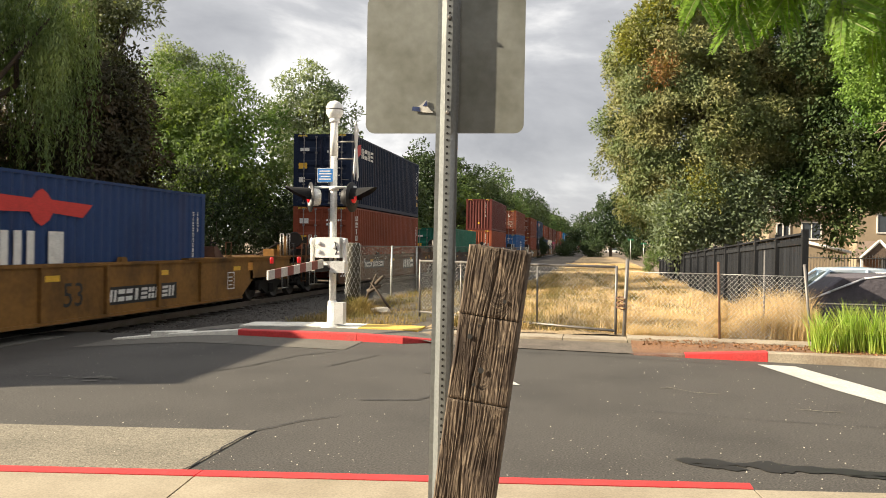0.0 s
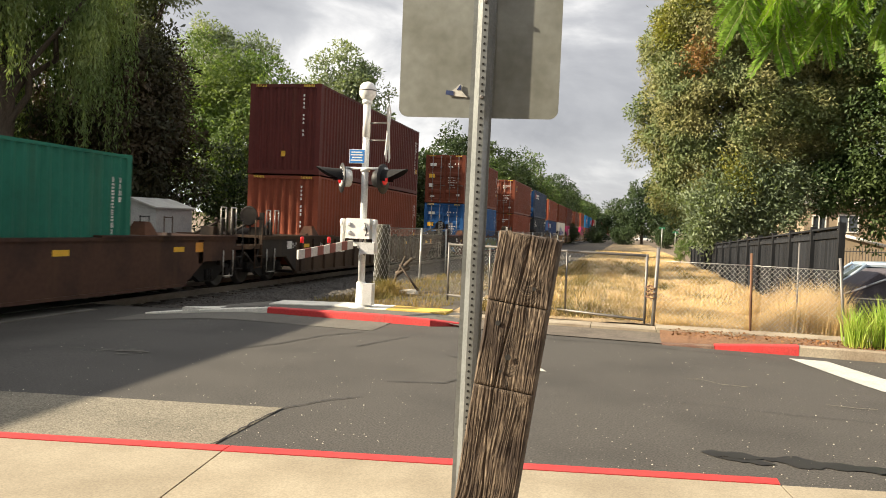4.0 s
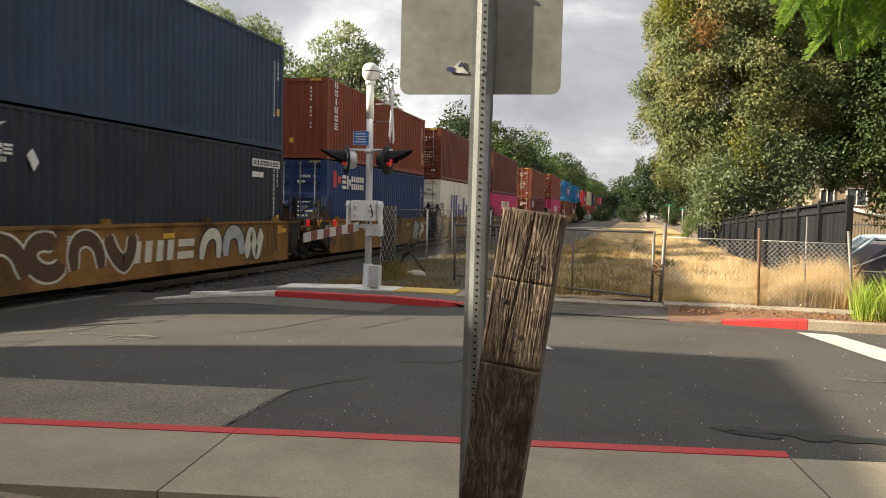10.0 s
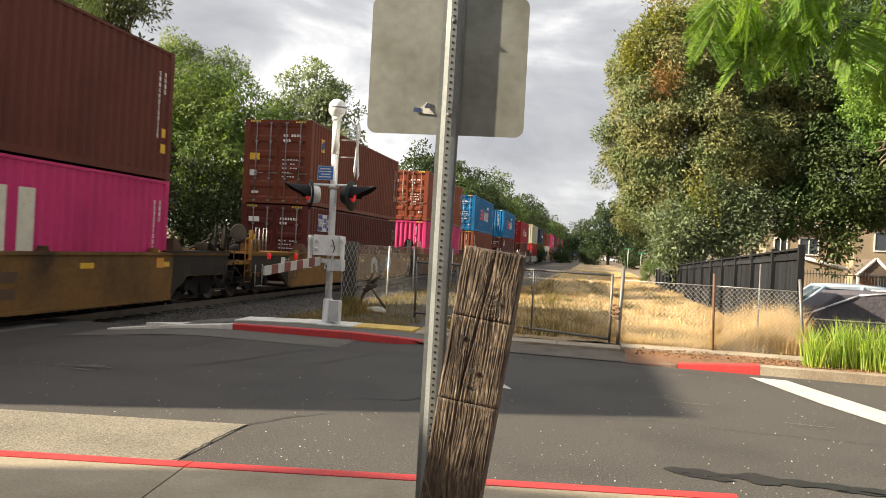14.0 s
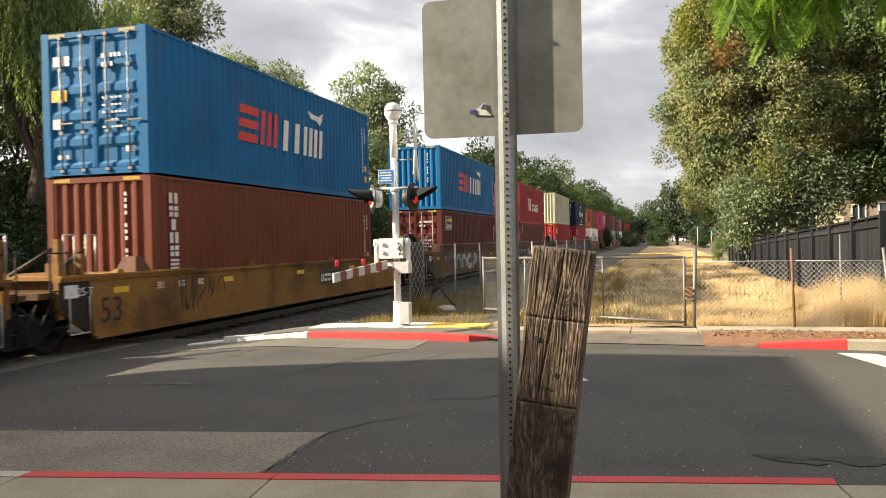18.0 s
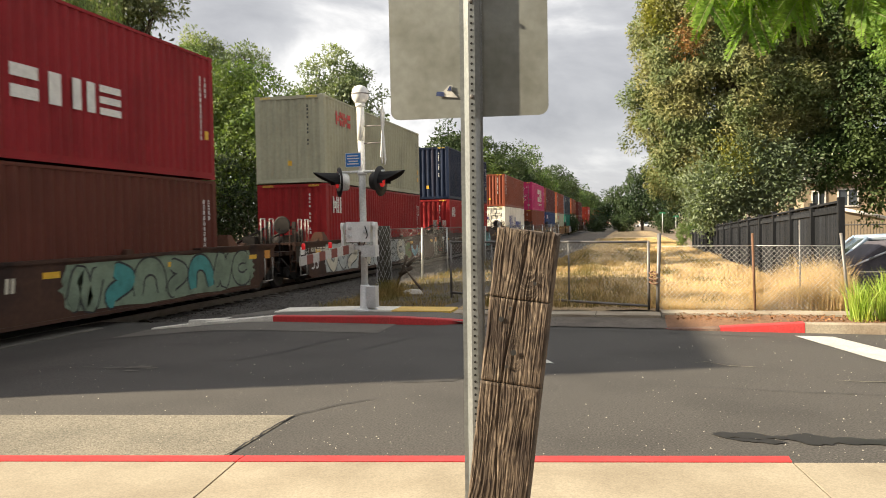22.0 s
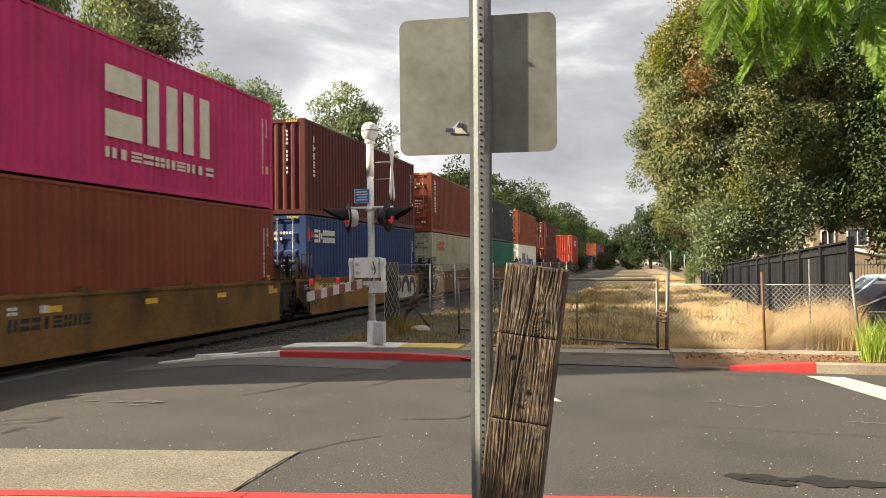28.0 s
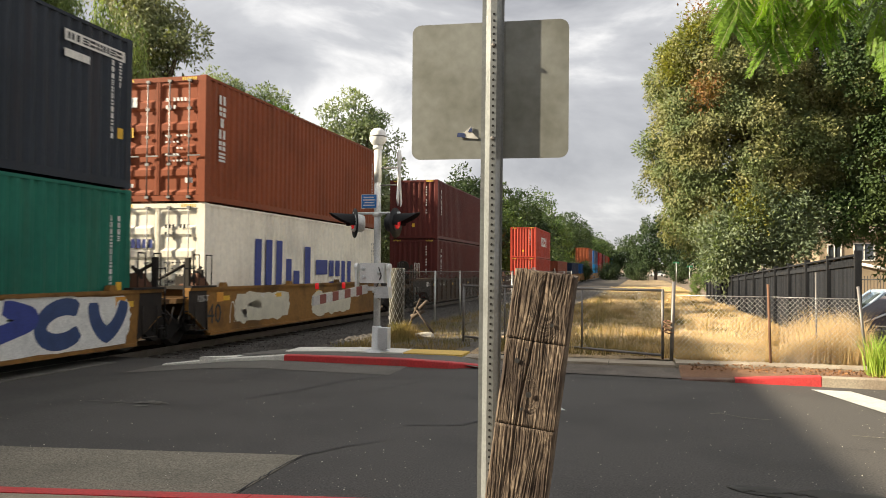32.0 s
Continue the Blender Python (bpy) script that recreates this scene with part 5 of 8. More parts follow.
BLUE_BADGE = [("rect", "white", 1.02, 2.32, 1.76, 2.36), ("rect", "blue", 1.04, 1.46, 1.78, 2.34), ("rect", "blue", 1.92, 2.30, 1.78, 2.34), ("row", "white", 1.10, 1.92, 0.34, 0.28, "m", 0.0), ("row", "blue", 1.56, 1.88, 0.36, 0.36, "o", 0.0), ("row", "white", 1.98, 1.92, 0.30, 0.28, "u", 0.0)]
SIDE_BADGE = [("rect", "yellow", 0.98, 1.36, 1.94, 2.40), ("poly", "darkblue", [(1.0, 1.97), (1.34, 2.1), (1.34, 2.37), (1.0, 2.24)])]
WING_MARK = [("row", "white", 0.64, 2.10, 1.5, 0.17, "nusinos", 0.1), ("row", "white", 0.70, 1.98, 1.3, 0.08, "sniousnin", 0.1), ("poly", "white", [(0.9, 2.33), (1.5, 2.37), (2.0, 2.62), (1.4, 2.52)]), ("poly", "white", [(2.42, 2.12), (2.55, 2.24), (2.70, 2.02), (2.58, 1.86)]),
          ("rect", "white", 10.3, 11.95, 2.40, 2.60), ("row", "black", 10.38, 2.44, 1.5, 0.12, "nisuonsu", 0.0), ("rect", "white", 10.3, 10.95, 2.12, 2.26)]
PLAIN_ROW = [("rect", "white", 0.52, 1.12, 0.45, 2.64), ("col", "black", 0.66, 2.20, 1.7, 0.34, "cnun"), ("poly", "black", [(0.74, 2.3), (0.9, 2.34), (0.98, 2.56), (0.84, 2.46)])]
SMALL_COLUMN = [("col", "white", 0.62, 2.44, 1.3, 0.17, "tcnsu")]
WHITE_ROW = [("row", "white", 4.03, 1.04, 1.15, 0.86, "n", 0.0), ("row", "white", 5.70, 1.02, 3.0, 0.56, "uins", 0.0), ("rect", "white", 3.75, 3.90, 1.84, 1.93), ("rect", "white", 5.25, 5.40, 1.84, 1.93)]
BIRD = [("poly", "red", [(4.7, 1.86), (5.9, 1.88), (6.0, 1.74), (6.2, 1.64), (6.4, 1.74), (6.5, 1.88), (7.35, 1.82), (7.65, 2.08), (6.45, 2.12), (6.33, 2.24), (6.2, 2.30), (6.07, 2.24), (5.95, 2.12), (4.7, 2.16)]), ("row", "white", 3.2, 0.55, 4.0, 1.0, "onmi", 0.0)]

DOORBARS = [("end", "blue", -2.2 + k * 0.15, -2.2 + k * 0.15 + 0.11, 1.86, 2.06 + (0.07 if k == 0 else 0.0)) for k in range(6)]

# distance of each box front along the train, lower (colour, height, doors, marks), upper, wagon colour, wagon paint
UNITS = [
    (-16.0, ("brown", T9, 1, []), ("maroon", T9, 1, []), "yellow", []),
    (6.3, ("midblue", T8, 1, BIRD), None, "yellow", []),
    (30.6, ("rust", T9, 1, [PALE_COLUMN]), ("navy", T9, 1, [("row", "white", 1.35, 2.05, 1.8, 0.42, "nuns", 0.0), ("poly", "red", [(0.75, 2.0), (1.25, 2.2), (1.25, 2.6), (0.75, 2.5)])]), "umber", []),
    (52.2, ("green", T8, 1, PLAIN_ROW), None, "brown", []),
    (74.2, ("rust", T9, 0, []), ("maroon", T9, 0, []), "dark", []),
    (97.4, ("blue", T9, 1, ARC_MARK), ("brown", T9, 1, SMALL_COLUMN), "redbrown", [(6.4, 13.9, 0.36, 1.16, 3, ("olive", "olive", "green"), "black", "lightblue")]),
    (119.2, ("rust", T9, 1, []), ("brown", T9, 1, SIDE_BADGE), "yellow", [(0.1, 3.3, 0.32, 1.2, 4, ("grey",), "black", "")]),
    (134.7, ("slate", T9, 1, WING_MARK), ("greyblue", T9, 1, ROUND_ROW), "yellow", [(0.3, 5.3, 0.35, 1.2, 5, ("umber",), "cream", ""), (7.6, 10.8, 0.32, 1.2, 6, ("cream", "grey"), "black", "")]),
    (150.2, ("midblue", T9, 1, ROUND_ROW), ("rust", T8, 0, [PALE_COLUMN]), "yellow", [(10.0, 11.9, 0.32, 1.2, 7, ("grey", "cream"), "black", "")]),
    (165.7, ("white", T9, 1, [*NAVY_ROW, *DOORBARS]), ("brown", T8, 1, []), "yellow", [(7.75, 10.3, 0.30, 1.2, 8, ("grey",), "black", "")]),
    (181.1, ("pink", T8, 0, PINKLOGO), ("darkbrown", T9, 1, []), "ochre", []),
    (202.4, ("maroon", T8, 1, BLUE_BADGE), ("brown", T9, 1, SIDE_BADGE), "yellow", [(9.5, 13.1, 0.36, 1.2, 10, ("grey", "black"), "black", "")]),
    (221.8, ("pink", T9, 0, PINKLOGO), ("rust", T9, 1, []), "yellow", [(4.0, 6.8, 0.35, 1.1, 11, ("cream",), "black", "")]),
    (240.4, ("brown", T9, 0, [PALE_COLUMN]), ("skyblue", T9, 1, TWO_TONE_ROW), "yellow", []),
    (261.7, ("maroon", T9, 1, PICTURE_BADGE), ("skyblue", T9, 0, TWO_TONE_ROW), "ochre", [(3.9, 8.4, 0.32, 1.2, 13, ("grey", "grey", "cream"), "black", "umber")]),
    (282.5, ("darkbrown", T8, 0, SIDE_BADGE), ("crimson", T9, 0, WHITE_ROW), "brown", [(8.6, 15.6, 0.32, 1.2, 14, ("greygreen", "teal", "greygreen"), "black", "greygreen")]),
    (301.9, ("red", T9, 0, SHORT_ROW), ("cream", T9, 0, RED_ROW), "brown", [(1.5, 4.5, 0.30, 1.22, 15, ("cream", "grey"), "black", "grey"), (5.1, 10.7, 0.30, 1.22, 16, ("cream", "grey"), "black", "grey"), (10.9, 14.0, 0.4, 1.0, 18, ("green", "lightblue", "grey"), "brownred", "")]),
    (320.6, ("red", T9, 0, SHORT_ROW), ("navy", T9, 0, SWOOSH_ROW), "brown", [(8.7, 14.4, 0.32, 1.22, 17, ("teal", "lightblue", "brownred", "teal"), "black", "teal")]),
    (341.2, ("white", T9, 1, [*NAVY_ROW, *DOORBARS]), ("rust", T8, 0, [PALE_COLUMN]), "yellow", []),
    (360.4, ("rust", T9, 0, []), ("pink", T9, 1, PINKUP), "ochre", []),
    (374.8, ("midblue", T9, 1, ROUND_ROW_SMALL), ("maroon", T9, 0, SMALL_COLUMN), "yellow", [(7.6, 11.8, 0.32, 1.2, 19, ("black", "umber"), "white", "white")]),
    (390.1, ("cream", T9, 1, RED_ROW), ("rust", T9, 1, [PALE_COLUMN]), "yellow", []),
    (404.6, ("green", T9, 0, PLAIN_ROW), ("slate", T9, 0, WING_MARK), "yellow", [(7.4, 12.0, 0.30, 1.22, 21, ("darkblue", "blue", "darkblue"), "white", "white")]),
    (419.5, ("white", T9, 1, [*NAVY_ROW, *DOORBARS]), ("orange", T9, 1, [PALE_COLUMN]), "yellow", [(1.4, 4.2, 0.45, 1.1, 22, ("cream",), "cream", "cream"), (6.0, 9.0, 0.4, 1.0, 23, ("cream",), "cream", "cream")]),
    (440.9, ("maroon", T9, 0, SMALL_COLUMN), ("maroon", T9, 0, SMALL_COLUMN), "dark", []),
    (460.5, None, None, "brown", []),
    (478.5, ("redorange", T8, 0, []), ("redorange", T9, 0, [("row", "white", 4.0, 1.2, 4.5, 0.9, "nosuuin", 0.0)]), "brown", []),
    (499.0, ("rust", T8, 0, []), None, "brown", []),
    (519.0, ("navy", T8, 0, []), None, "yellow", []),
    (537.0, ("royal", T8, 0, []), None, "yellow", []),
    (556.5, ("brown", T9, 0, []), ("orange", T9, 0, []), "yellow", []),
    (577.0, ("skyblue", T9, 0, []), ("greyblue", T9, 0, []), "yellow", []),
    (596.0, ("brown", T9, 0, []), ("red", T9, 0, []), "brown", []),
    (616.0, ("rust", T9, 0, []), ("maroon", T9, 0, []), "brown", []),
    (636.0, ("blue", T9, 0, []), ("rust", T9, 0, []), "yellow", []),
    (656.0, ("rust", T9, 0, []), ("redorange", T9, 0, []), "yellow", []),
    (677.0, ("brown", T9, 0, []), ("skyblue", T9, 0, []), "yellow", []),
    (698.0, ("maroon", T9, 0, []), ("brown", T9, 0, []), "yellow", []),
]
WORDS = {"brown": "red-brown", "rust": "rust-brown", "orange": "orange-brown", "maroon": "dark maroon", "darkbrown": "dark brown", "red": "bright red", "crimson": "crimson red", "navy": "navy blue",
         "blue": "blue", "midblue": "weathered blue", "skyblue": "bright sky-blue", "royal": "royal blue", "slate": "slate-black", "green": "sea-green", "pink": "magenta pink", "white": "off-white",
         "cream": "pale grey-cream", "redorange": "orange-red", "greyblue": "faded grey-blue"}
WAGON_WORDS = {"yellow": "dirty yellow", "ochre": "stained ochre", "brown": "dark brown", "dark": "blackish-brown", "redbrown": "red-brown", "umber": "grimy brown"}
FLOOR_H = 0.33
for i, (u, low, up, wagon, paints) in enumerate(UNITS):
    near = i < 27
    before = u - (UNITS[i - 1][0] + CL) if i else 6.0
    after = (UNITS[i + 1][0] - (u + CL)) if i + 1 < len(UNITS) else 6.0
    for k, (cc, z) in enumerate(((low, FLOOR_H), (up, None))):
        if not cc:
            continue
        col, H, doors, marks = cc
        if z is None:
            z = FLOOR_H + low[1] + 0.02
        lab = "%s corrugated steel container with %s, %s" % (WORDS[col], "barred doors" if doors else "ribbed end", "stacked on another" if k else "in a wagon well")
        container(u, z, H, col, doors, near, lab, marks, seed=i * 7 + k, end_colour={("greyblue"): "royal", "slate": "greyblue" if not doors else "slate"}.get(col))
    own0, own1 = before > 6.9 or (i in (14,)), after > 6.9
    wide = not (119 <= u <= 182 or 341 <= u <= 420)
    ext = 1.95 if wide else 0.1
    lab = "%s steel well wagon%s, loaded with containers" % (WAGON_WORDS[wagon], " covered in graffiti" if paints else "")
    if not low:
        lab = "%s steel well wagon running empty" % WAGON_WORDS[wagon]
    wide_p = i > 0 and not (119 <= UNITS[i - 1][0] <= 182 or 341 <= UNITS[i - 1][0] <= 420)
    wide_n = i + 1 < len(UNITS) and not (119 <= UNITS[i + 1][0] <= 182 or 341 <= UNITS[i + 1][0] <= 420)
    gap0 = (before + ext - (1.95 if wide_p else 0.1)) / 2
    gap1 = (after + ext - (1.95 if wide_n else 0.1)) / 2
    well_car(u - gap0, u + CL + gap1, u - ext, u + CL + ext, wagon, near, lab, "own" if own0 else "share", "own" if own1 else "none", wagon == "dark" or i < 2, paints,
             ("53" if wide else "40") if wagon != "dark" else "", seed=i * 13 + 3, load=u)

# ---- the sign and the timber post beside the camera ----
sign = thing("street_sign", "back of a square metal street sign on a perforated steel post", "street sign", at=(-0.587, 3.0, 0.08))
POST_LEAN = pose(0, 0, 0, 0, 0.45, 3)
bm = bmesh.new()
# rolled channel: web with holes towards the camera, flanges behind
prof = [(-0.042, 0.034), (-0.026, 0.034), (-0.004, 0.002), (0.020, 0.002), (0.036, 0.036), (0.044, 0.036), (0.044, 0.040), (0.033, 0.040), (0.018, 0.006), (-0.002, 0.006), (-0.024, 0.038), (-0.042, 0.038)]
prism(bm, prof, -0.5, 2.75, POST_LEAN)
bmesh.ops.recalc_face_normals(bm, faces=bm.faces[:])
part("post", bm, mat("post_steel", (0.25, 0.265, 0.265), 0.42, 0.5, var=0.25, scale=6, fine=80, bump=0.1, fine_var=0.12), sign, "galvanised steel channel post")
hole = bmesh.new()
lathe(hole, [(0.0048, 0.0), (0.0048, 0.003)], 8, pose(0, 0, 0, 90, 0, 0))
hole_me = bpy.data.meshes.new("hole")
hole.to_mesh(hole_me)
hole.free()
hole_me.materials.append(mat("hole_dark", (0.006, 0.006, 0.006), 0.9, var=0.1, bump=0))
for i in range(76):
    o = link_mesh("hole", hole_me, None, sign)
    o.matrix_local = POST_LEAN @ pose(0.008, 0.0035, 0.62 + i * 0.0254)
bm = bmesh.new()
w, h, r = 0.3085, 0.268, 0.035
outline = []
for cx, cy, a0 in ((w - r, h - r, 0), (-w + r, h - r, 90), (-w + r, -h + r, 180), (w - r, -h + r, 270)):
    for k in range(6):
        a = radians(a0 + k * 18)
        outline.append((cx + r * math.cos(a), cy + r * math.sin(a)))
prism(bm, outline, -0.001, 0.0015, pose(0.0005, 0.050, 2.240, 90, 0.2, 3))
part("plate", bm, ALU, sign, "dull scratched aluminium plate with a bent sticker")
for dz in (-0.19, 0.17):
    bm = bmesh.new()
    lathe(bm, [(0.009, 0), (0.009, 0.006), (0.005, 0.010)], 6, POST_LEAN @ pose(0.008, 0.003, 2.235 + dz, 90, 0, 0))
    part("bolt", bm, STEEL_DULL, sign)
bm = bmesh.new()
prism(bm, [(-0.115, 0.0), (-0.085, 0.012), (-0.062, 0.034), (-0.05, 0.03), (-0.052, 0.008), (-0.03, -0.016), (-0.075, -0.012)], 0.004, 0.0055, pose(-0.010, 0.048, 2.066, 90, 0, 3))
part("sticker", bm, mat("sticker_grey", (0.55, 0.54, 0.50), 0.5, var=0.4, scale=30), sign, "torn grey and blue sticker")
bm = bmesh.new()
prism(bm, [(-0.115, -0.006), (-0.083, -0.010), (-0.085, 0.008), (-0.112, 0.010)], 0.006, 0.0075, pose(-0.010, 0.048, 2.066, 90, 0, 3))
prism(bm, [(-0.072, 0.012), (-0.058, 0.032), (-0.054, 0.012)], 0.006, 0.0075, pose(-0.010, 0.048, 2.066, 90, 0, 3))
part("sticker", bm, mat("sticker_blue", (0.03, 0.05, 0.14), 0.5, var=0.4, scale=40), sign, "blue sticker shreds")

# timber: weathered grain cut into the face of a leaning post
WOOD = bpy.data.materials.new("weathered_wood")
WOOD.use_nodes = True
n_, l_ = WOOD.node_tree.nodes, WOOD.node_tree.links
pb = n_["Principled BSDF"]
tc_ = n_.new("ShaderNodeTexCoord")
mp_ = n_.new("ShaderNodeMapping")
mp_.inputs["Scale"].default_value = (1, 1, 0.06)
l_.new(tc_.outputs["Object"], mp_.inputs["Vector"])
wrp = n_.new("ShaderNodeTexNoise")
wrp.inputs["Scale"].default_value, wrp.inputs["Detail"].default_value = 5.0, 2
l_.new(tc_.outputs["Object"], wrp.inputs["Vector"])
wv = n_.new("ShaderNodeVectorMath")
wv.operation = "MULTIPLY_ADD"
wv.inputs[1].default_value = (0.115, 0.115, 0.0)
l_.new(wrp.outputs["Color"], wv.inputs[0])
l_.new(mp_.outputs["Vector"], wv.inputs[2])
gr = n_.new("ShaderNodeTexNoise")
gr.inputs["Scale"].default_value, gr.inputs["Detail"].default_value, gr.inputs["Roughness"].default_value = 105.0, 8, 0.62
# grain runs round two knots
sx_ = n_.new("ShaderNodeSeparateXYZ")
l_.new(wv.outputs["Vector"], sx_.inputs["Vector"])
last_x = sx_.outputs["X"]
for kx_, kz_, kr_ in ((0.205, 1.44, 0.075), (0.15, 1.09, 0.035)):
    km = n_.new("ShaderNodeMapping")
    km.inputs["Location"].default_value = (-kx_, 0, -kz_ * 0.45)
    km.inputs["Scale"].default_value = (1, 0, 0.45)
    l_.new(tc_.outputs["Object"], km.inputs["Vector"])
    kl = n_.new("ShaderNodeVectorMath")
    kl.operation = "LENGTH"
    l_.new(km.outputs["Vector"], kl.inputs[0])
    kw = n_.new("ShaderNodeMapRange")
    kw.interpolation_type = "SMOOTHSTEP"
    kw.inputs["From Min"].default_value, kw.inputs["From Max"].default_value = kr_, kr_ * 0.35
    l_.new(kl.outputs["Value"], kw.inputs["Value"])
    kmix = n_.new("ShaderNodeMix")
    l_.new(kw.outputs["Result"], kmix.inputs["Factor"])
    l_.new(last_x, kmix.inputs["A"])
    l_.new(kl.outputs["Value"], kmix.inputs["B"])
    last_x = kmix.outputs["Result"]
cx_ = n_.new("ShaderNodeCombineXYZ")
l_.new(last_x, cx_.inputs["X"])
l_.new(sx_.outputs["Y"], cx_.inputs["Y"])
l_.new(sx_.outputs["Z"], cx_.inputs["Z"])
l_.new(cx_.outputs["Vector"], gr.inputs["Vector"])
cr = n_.new("ShaderNodeValToRGB")
ce = cr.color_ramp.elements
ce[0].position, ce[0].color = 0.36, (0.022, 0.0145, 0.0095, 1)
ce[1].position, ce[1].color = 0.68, (0.265, 0.205, 0.145, 1)
c3 = ce.new(0.46)
c3.color = (0.070, 0.047, 0.031, 1)
c4 = ce.new(0.56)
c4.color = (0.124, 0.090, 0.061, 1)
l_.new(gr.outputs["Fac"], cr.inputs["Fac"])
st = n_.new("ShaderNodeTexNoise")
st.inputs["Scale"].default_value, st.inputs["Detail"].default_value = 7.5, 5
l_.new(tc_.outputs["Object"], st.inputs["Vector"])
sr = n_.new("ShaderNodeMapRange")
sr.inputs["From Min"].default_value, sr.inputs["From Max"].default_value = 0.47, 0.62
sr.inputs["To Max"].default_value = 0.85
l_.new(st.outputs["Fac"], sr.inputs["Value"])
wm = n_.new("ShaderNodeMix")
wm.data_type = "RGBA"
wm.inputs["B"].default_value = (0.024, 0.013, 0.008, 1)
l_.new(cr.outputs["Color"], wm.inputs["A"])
l_.new(sr.outputs["Result"], wm.inputs["Factor"])
l_.new(wm.outputs["Result"], pb.inputs["Base Color"])
pb.inputs["Roughness"].default_value = 0.85
wb = n_.new("ShaderNodeBump")
wb.inputs["Strength"].default_value, wb.inputs["Distance"].default_value = 0.9, 0.006
l_.new(gr.outputs["Fac"], wb.inputs["Height"])
l_.new(wb.outputs["Normal"], pb.inputs["Normal"])

timber = thing("timber_post", "leaning weathered timber post with deep grain and saw cuts", "post", at=(-0.543, 2.86, 0.08))
TL = pose(0, 0, 0, 0, 7.4, 0)
hw, dp, cols_ = 0.1105, 0.135, 150


def timber_piece(z0, z1, jag, inset):
    bm = bmesh.new()
    nr = max(6, int((z1 - z0) * 80))
    grid = []
    for j in range(nr + 1):
        row = []
        zf = z0 + (z1 - z0) * j / nr
        for i in range(cols_ + 1):
            x = -hw + 2 * hw * i / cols_
            zz = zf
            if j == nr and jag:
                zz += 0.012 * noise.noise(Vector((x * 50, 3, 0))) + 0.02 * (noise.noise(Vector((x * 16, 9, 0))))
            kx, kz = x - 0.03, zz - 1.42
            xw = x + 0.010 * noise.noise(Vector((x * 9, zz * 5, 21)))
            ring = math.exp(-(kx * kx / 0.0012 + kz * kz / 0.004))
            g = noise.noise(Vector((xw * 175 + 6 * ring * kx * 30, zz * 6, 0))) + 0.7 * noise.noise(Vector((xw * 330, zz * 11, 4)))
            deep = 0.0024 * g + 0.004 * noise.noise(Vector((x * 14, zz * 5, 8))) - 0.006 * ring * noise.noise(Vector((x * 60, zz * 60, 2)))
            split = math.exp(-((x + 0.012 - 0.02 * math.sin(zz * 5)) / 0.0035) ** 2)
            deep -= 0.012 * split * (0.5 + 0.5 * noise.noise(Vector((0, zz * 4, 12))))
            edge = min(i, cols_ - i) / 5.0
            row.append(bm.verts.new(TL @ Vector((x * (1 + 0.03 * noise.noise(Vector((5, zz * 9, i // 75)))), -deep + (0.012 * (1 - edge) ** 2 if edge < 1 else 0) + inset, zz))))
        back = [bm.verts.new(TL @ Vector((sx * hw, dp, zf))) for sx in (1, -1)]
        grid.append(row + back)
    k = cols_ + 3
    for a, b in zip(grid, grid[1:]):
        for i in range(k):
            f = bm.faces.new((a[i], a[(i + 1) % k], b[(i + 1) % k], b[i]))
            f.smooth = i < cols_
    bm.faces.new(grid[0][::-1])
    bm.faces.new(grid[-1])
    return bm


part("timber", timber_piece(-0.45, 0.98, False, 0.0), WOOD, timber)
part("timber", timber_piece(0.983, 1.292, False, 0.002), WOOD, timber)
part("timber", timber_piece(1.295, 1.545, True, 0.0), WOOD, timber)
core = bmesh.new()
box(core, -hw + 0.008, hw - 0.008, 0.012, dp - 0.004, 0.96, 1.31, TL)
part("saw_cut", core, BLACK_MARK, timber, "dark saw cut")
for x, z, r in ((-0.028, 1.26, 0.005), (-0.058, 1.215, 0.010), (0.0, 1.10, 0.011), (0.05, 1.36, 0.007), (-0.02, 1.045, 0.006)):
    bm = bmesh.new()
    lathe(bm, [(r, 0.0), (r, 0.002)], 8, TL @ pose(x, -0.003, z, 90, 0, 0))
    part("nail_hole", bm, BLACK_MARK, timber)

# ---- the crossing signal ----
MX, MY = -4.40, 13.02
signal = thing("crossing_signal", "white railway crossing signal mast with two lamps and raised gate gear", "crossing signal", at=(MX, MY, 0.10))
bm = bmesh.new()
lathe(bm, [(0.23, -0.05), (0.23, 0.02), (0.19, 0.035), (0.092, 0.05), (0.082, 0.42), (0.07, 0.44)], 18)
part("base", bm, SILVER, signal, "cast aluminium base")
bm = bmesh.new()
tube(bm, (0, 0, 0.3), (0, 0, 3.46), 0.059, 0.059, 18)
part("mast", bm, SILVER, signal, "silver-painted steel tube")
bm = bmesh.new()
tube(bm, (0, 0, 2.9), (0, 0, 3.56), 0.066, 0.064, 18)
part("mast_sleeve", bm, WHITE_ENAMEL, signal)
for z in (3.50, 2.35, 1.26, 1.04):
    bm = bmesh.new()
    tube(bm, (0, 0, z - 0.03), (0, 0, z + 0.03), 0.085, 0.085, 16)
    part("collar", bm, WHITE_ENAMEL, signal)
bm = bmesh.new()
lathe(bm, [(0.05, 3.52), (0.10, 3.55), (0.142, 3.62), (0.148, 3.69), (0.13, 3.77), (0.085, 3.82), (0.02, 3.84)], 22)
part("bell", bm, WHITE_ENAMEL, signal, "round white warning bell")
bm = bmesh.new()
lathe(bm, [(0.150, 3.68), (0.152, 3.69), (0.150, 3.70)], 22)
part("bell_rim", bm, STEEL_DULL, signal)
bm = bmesh.new()
box(bm, 0.08, 0.24, -0.16, 0.02, 0.06, 0.42)
bevel(bm, 0.015)
part("junction_box", bm, SILVER, signal, "grey cast junction box")
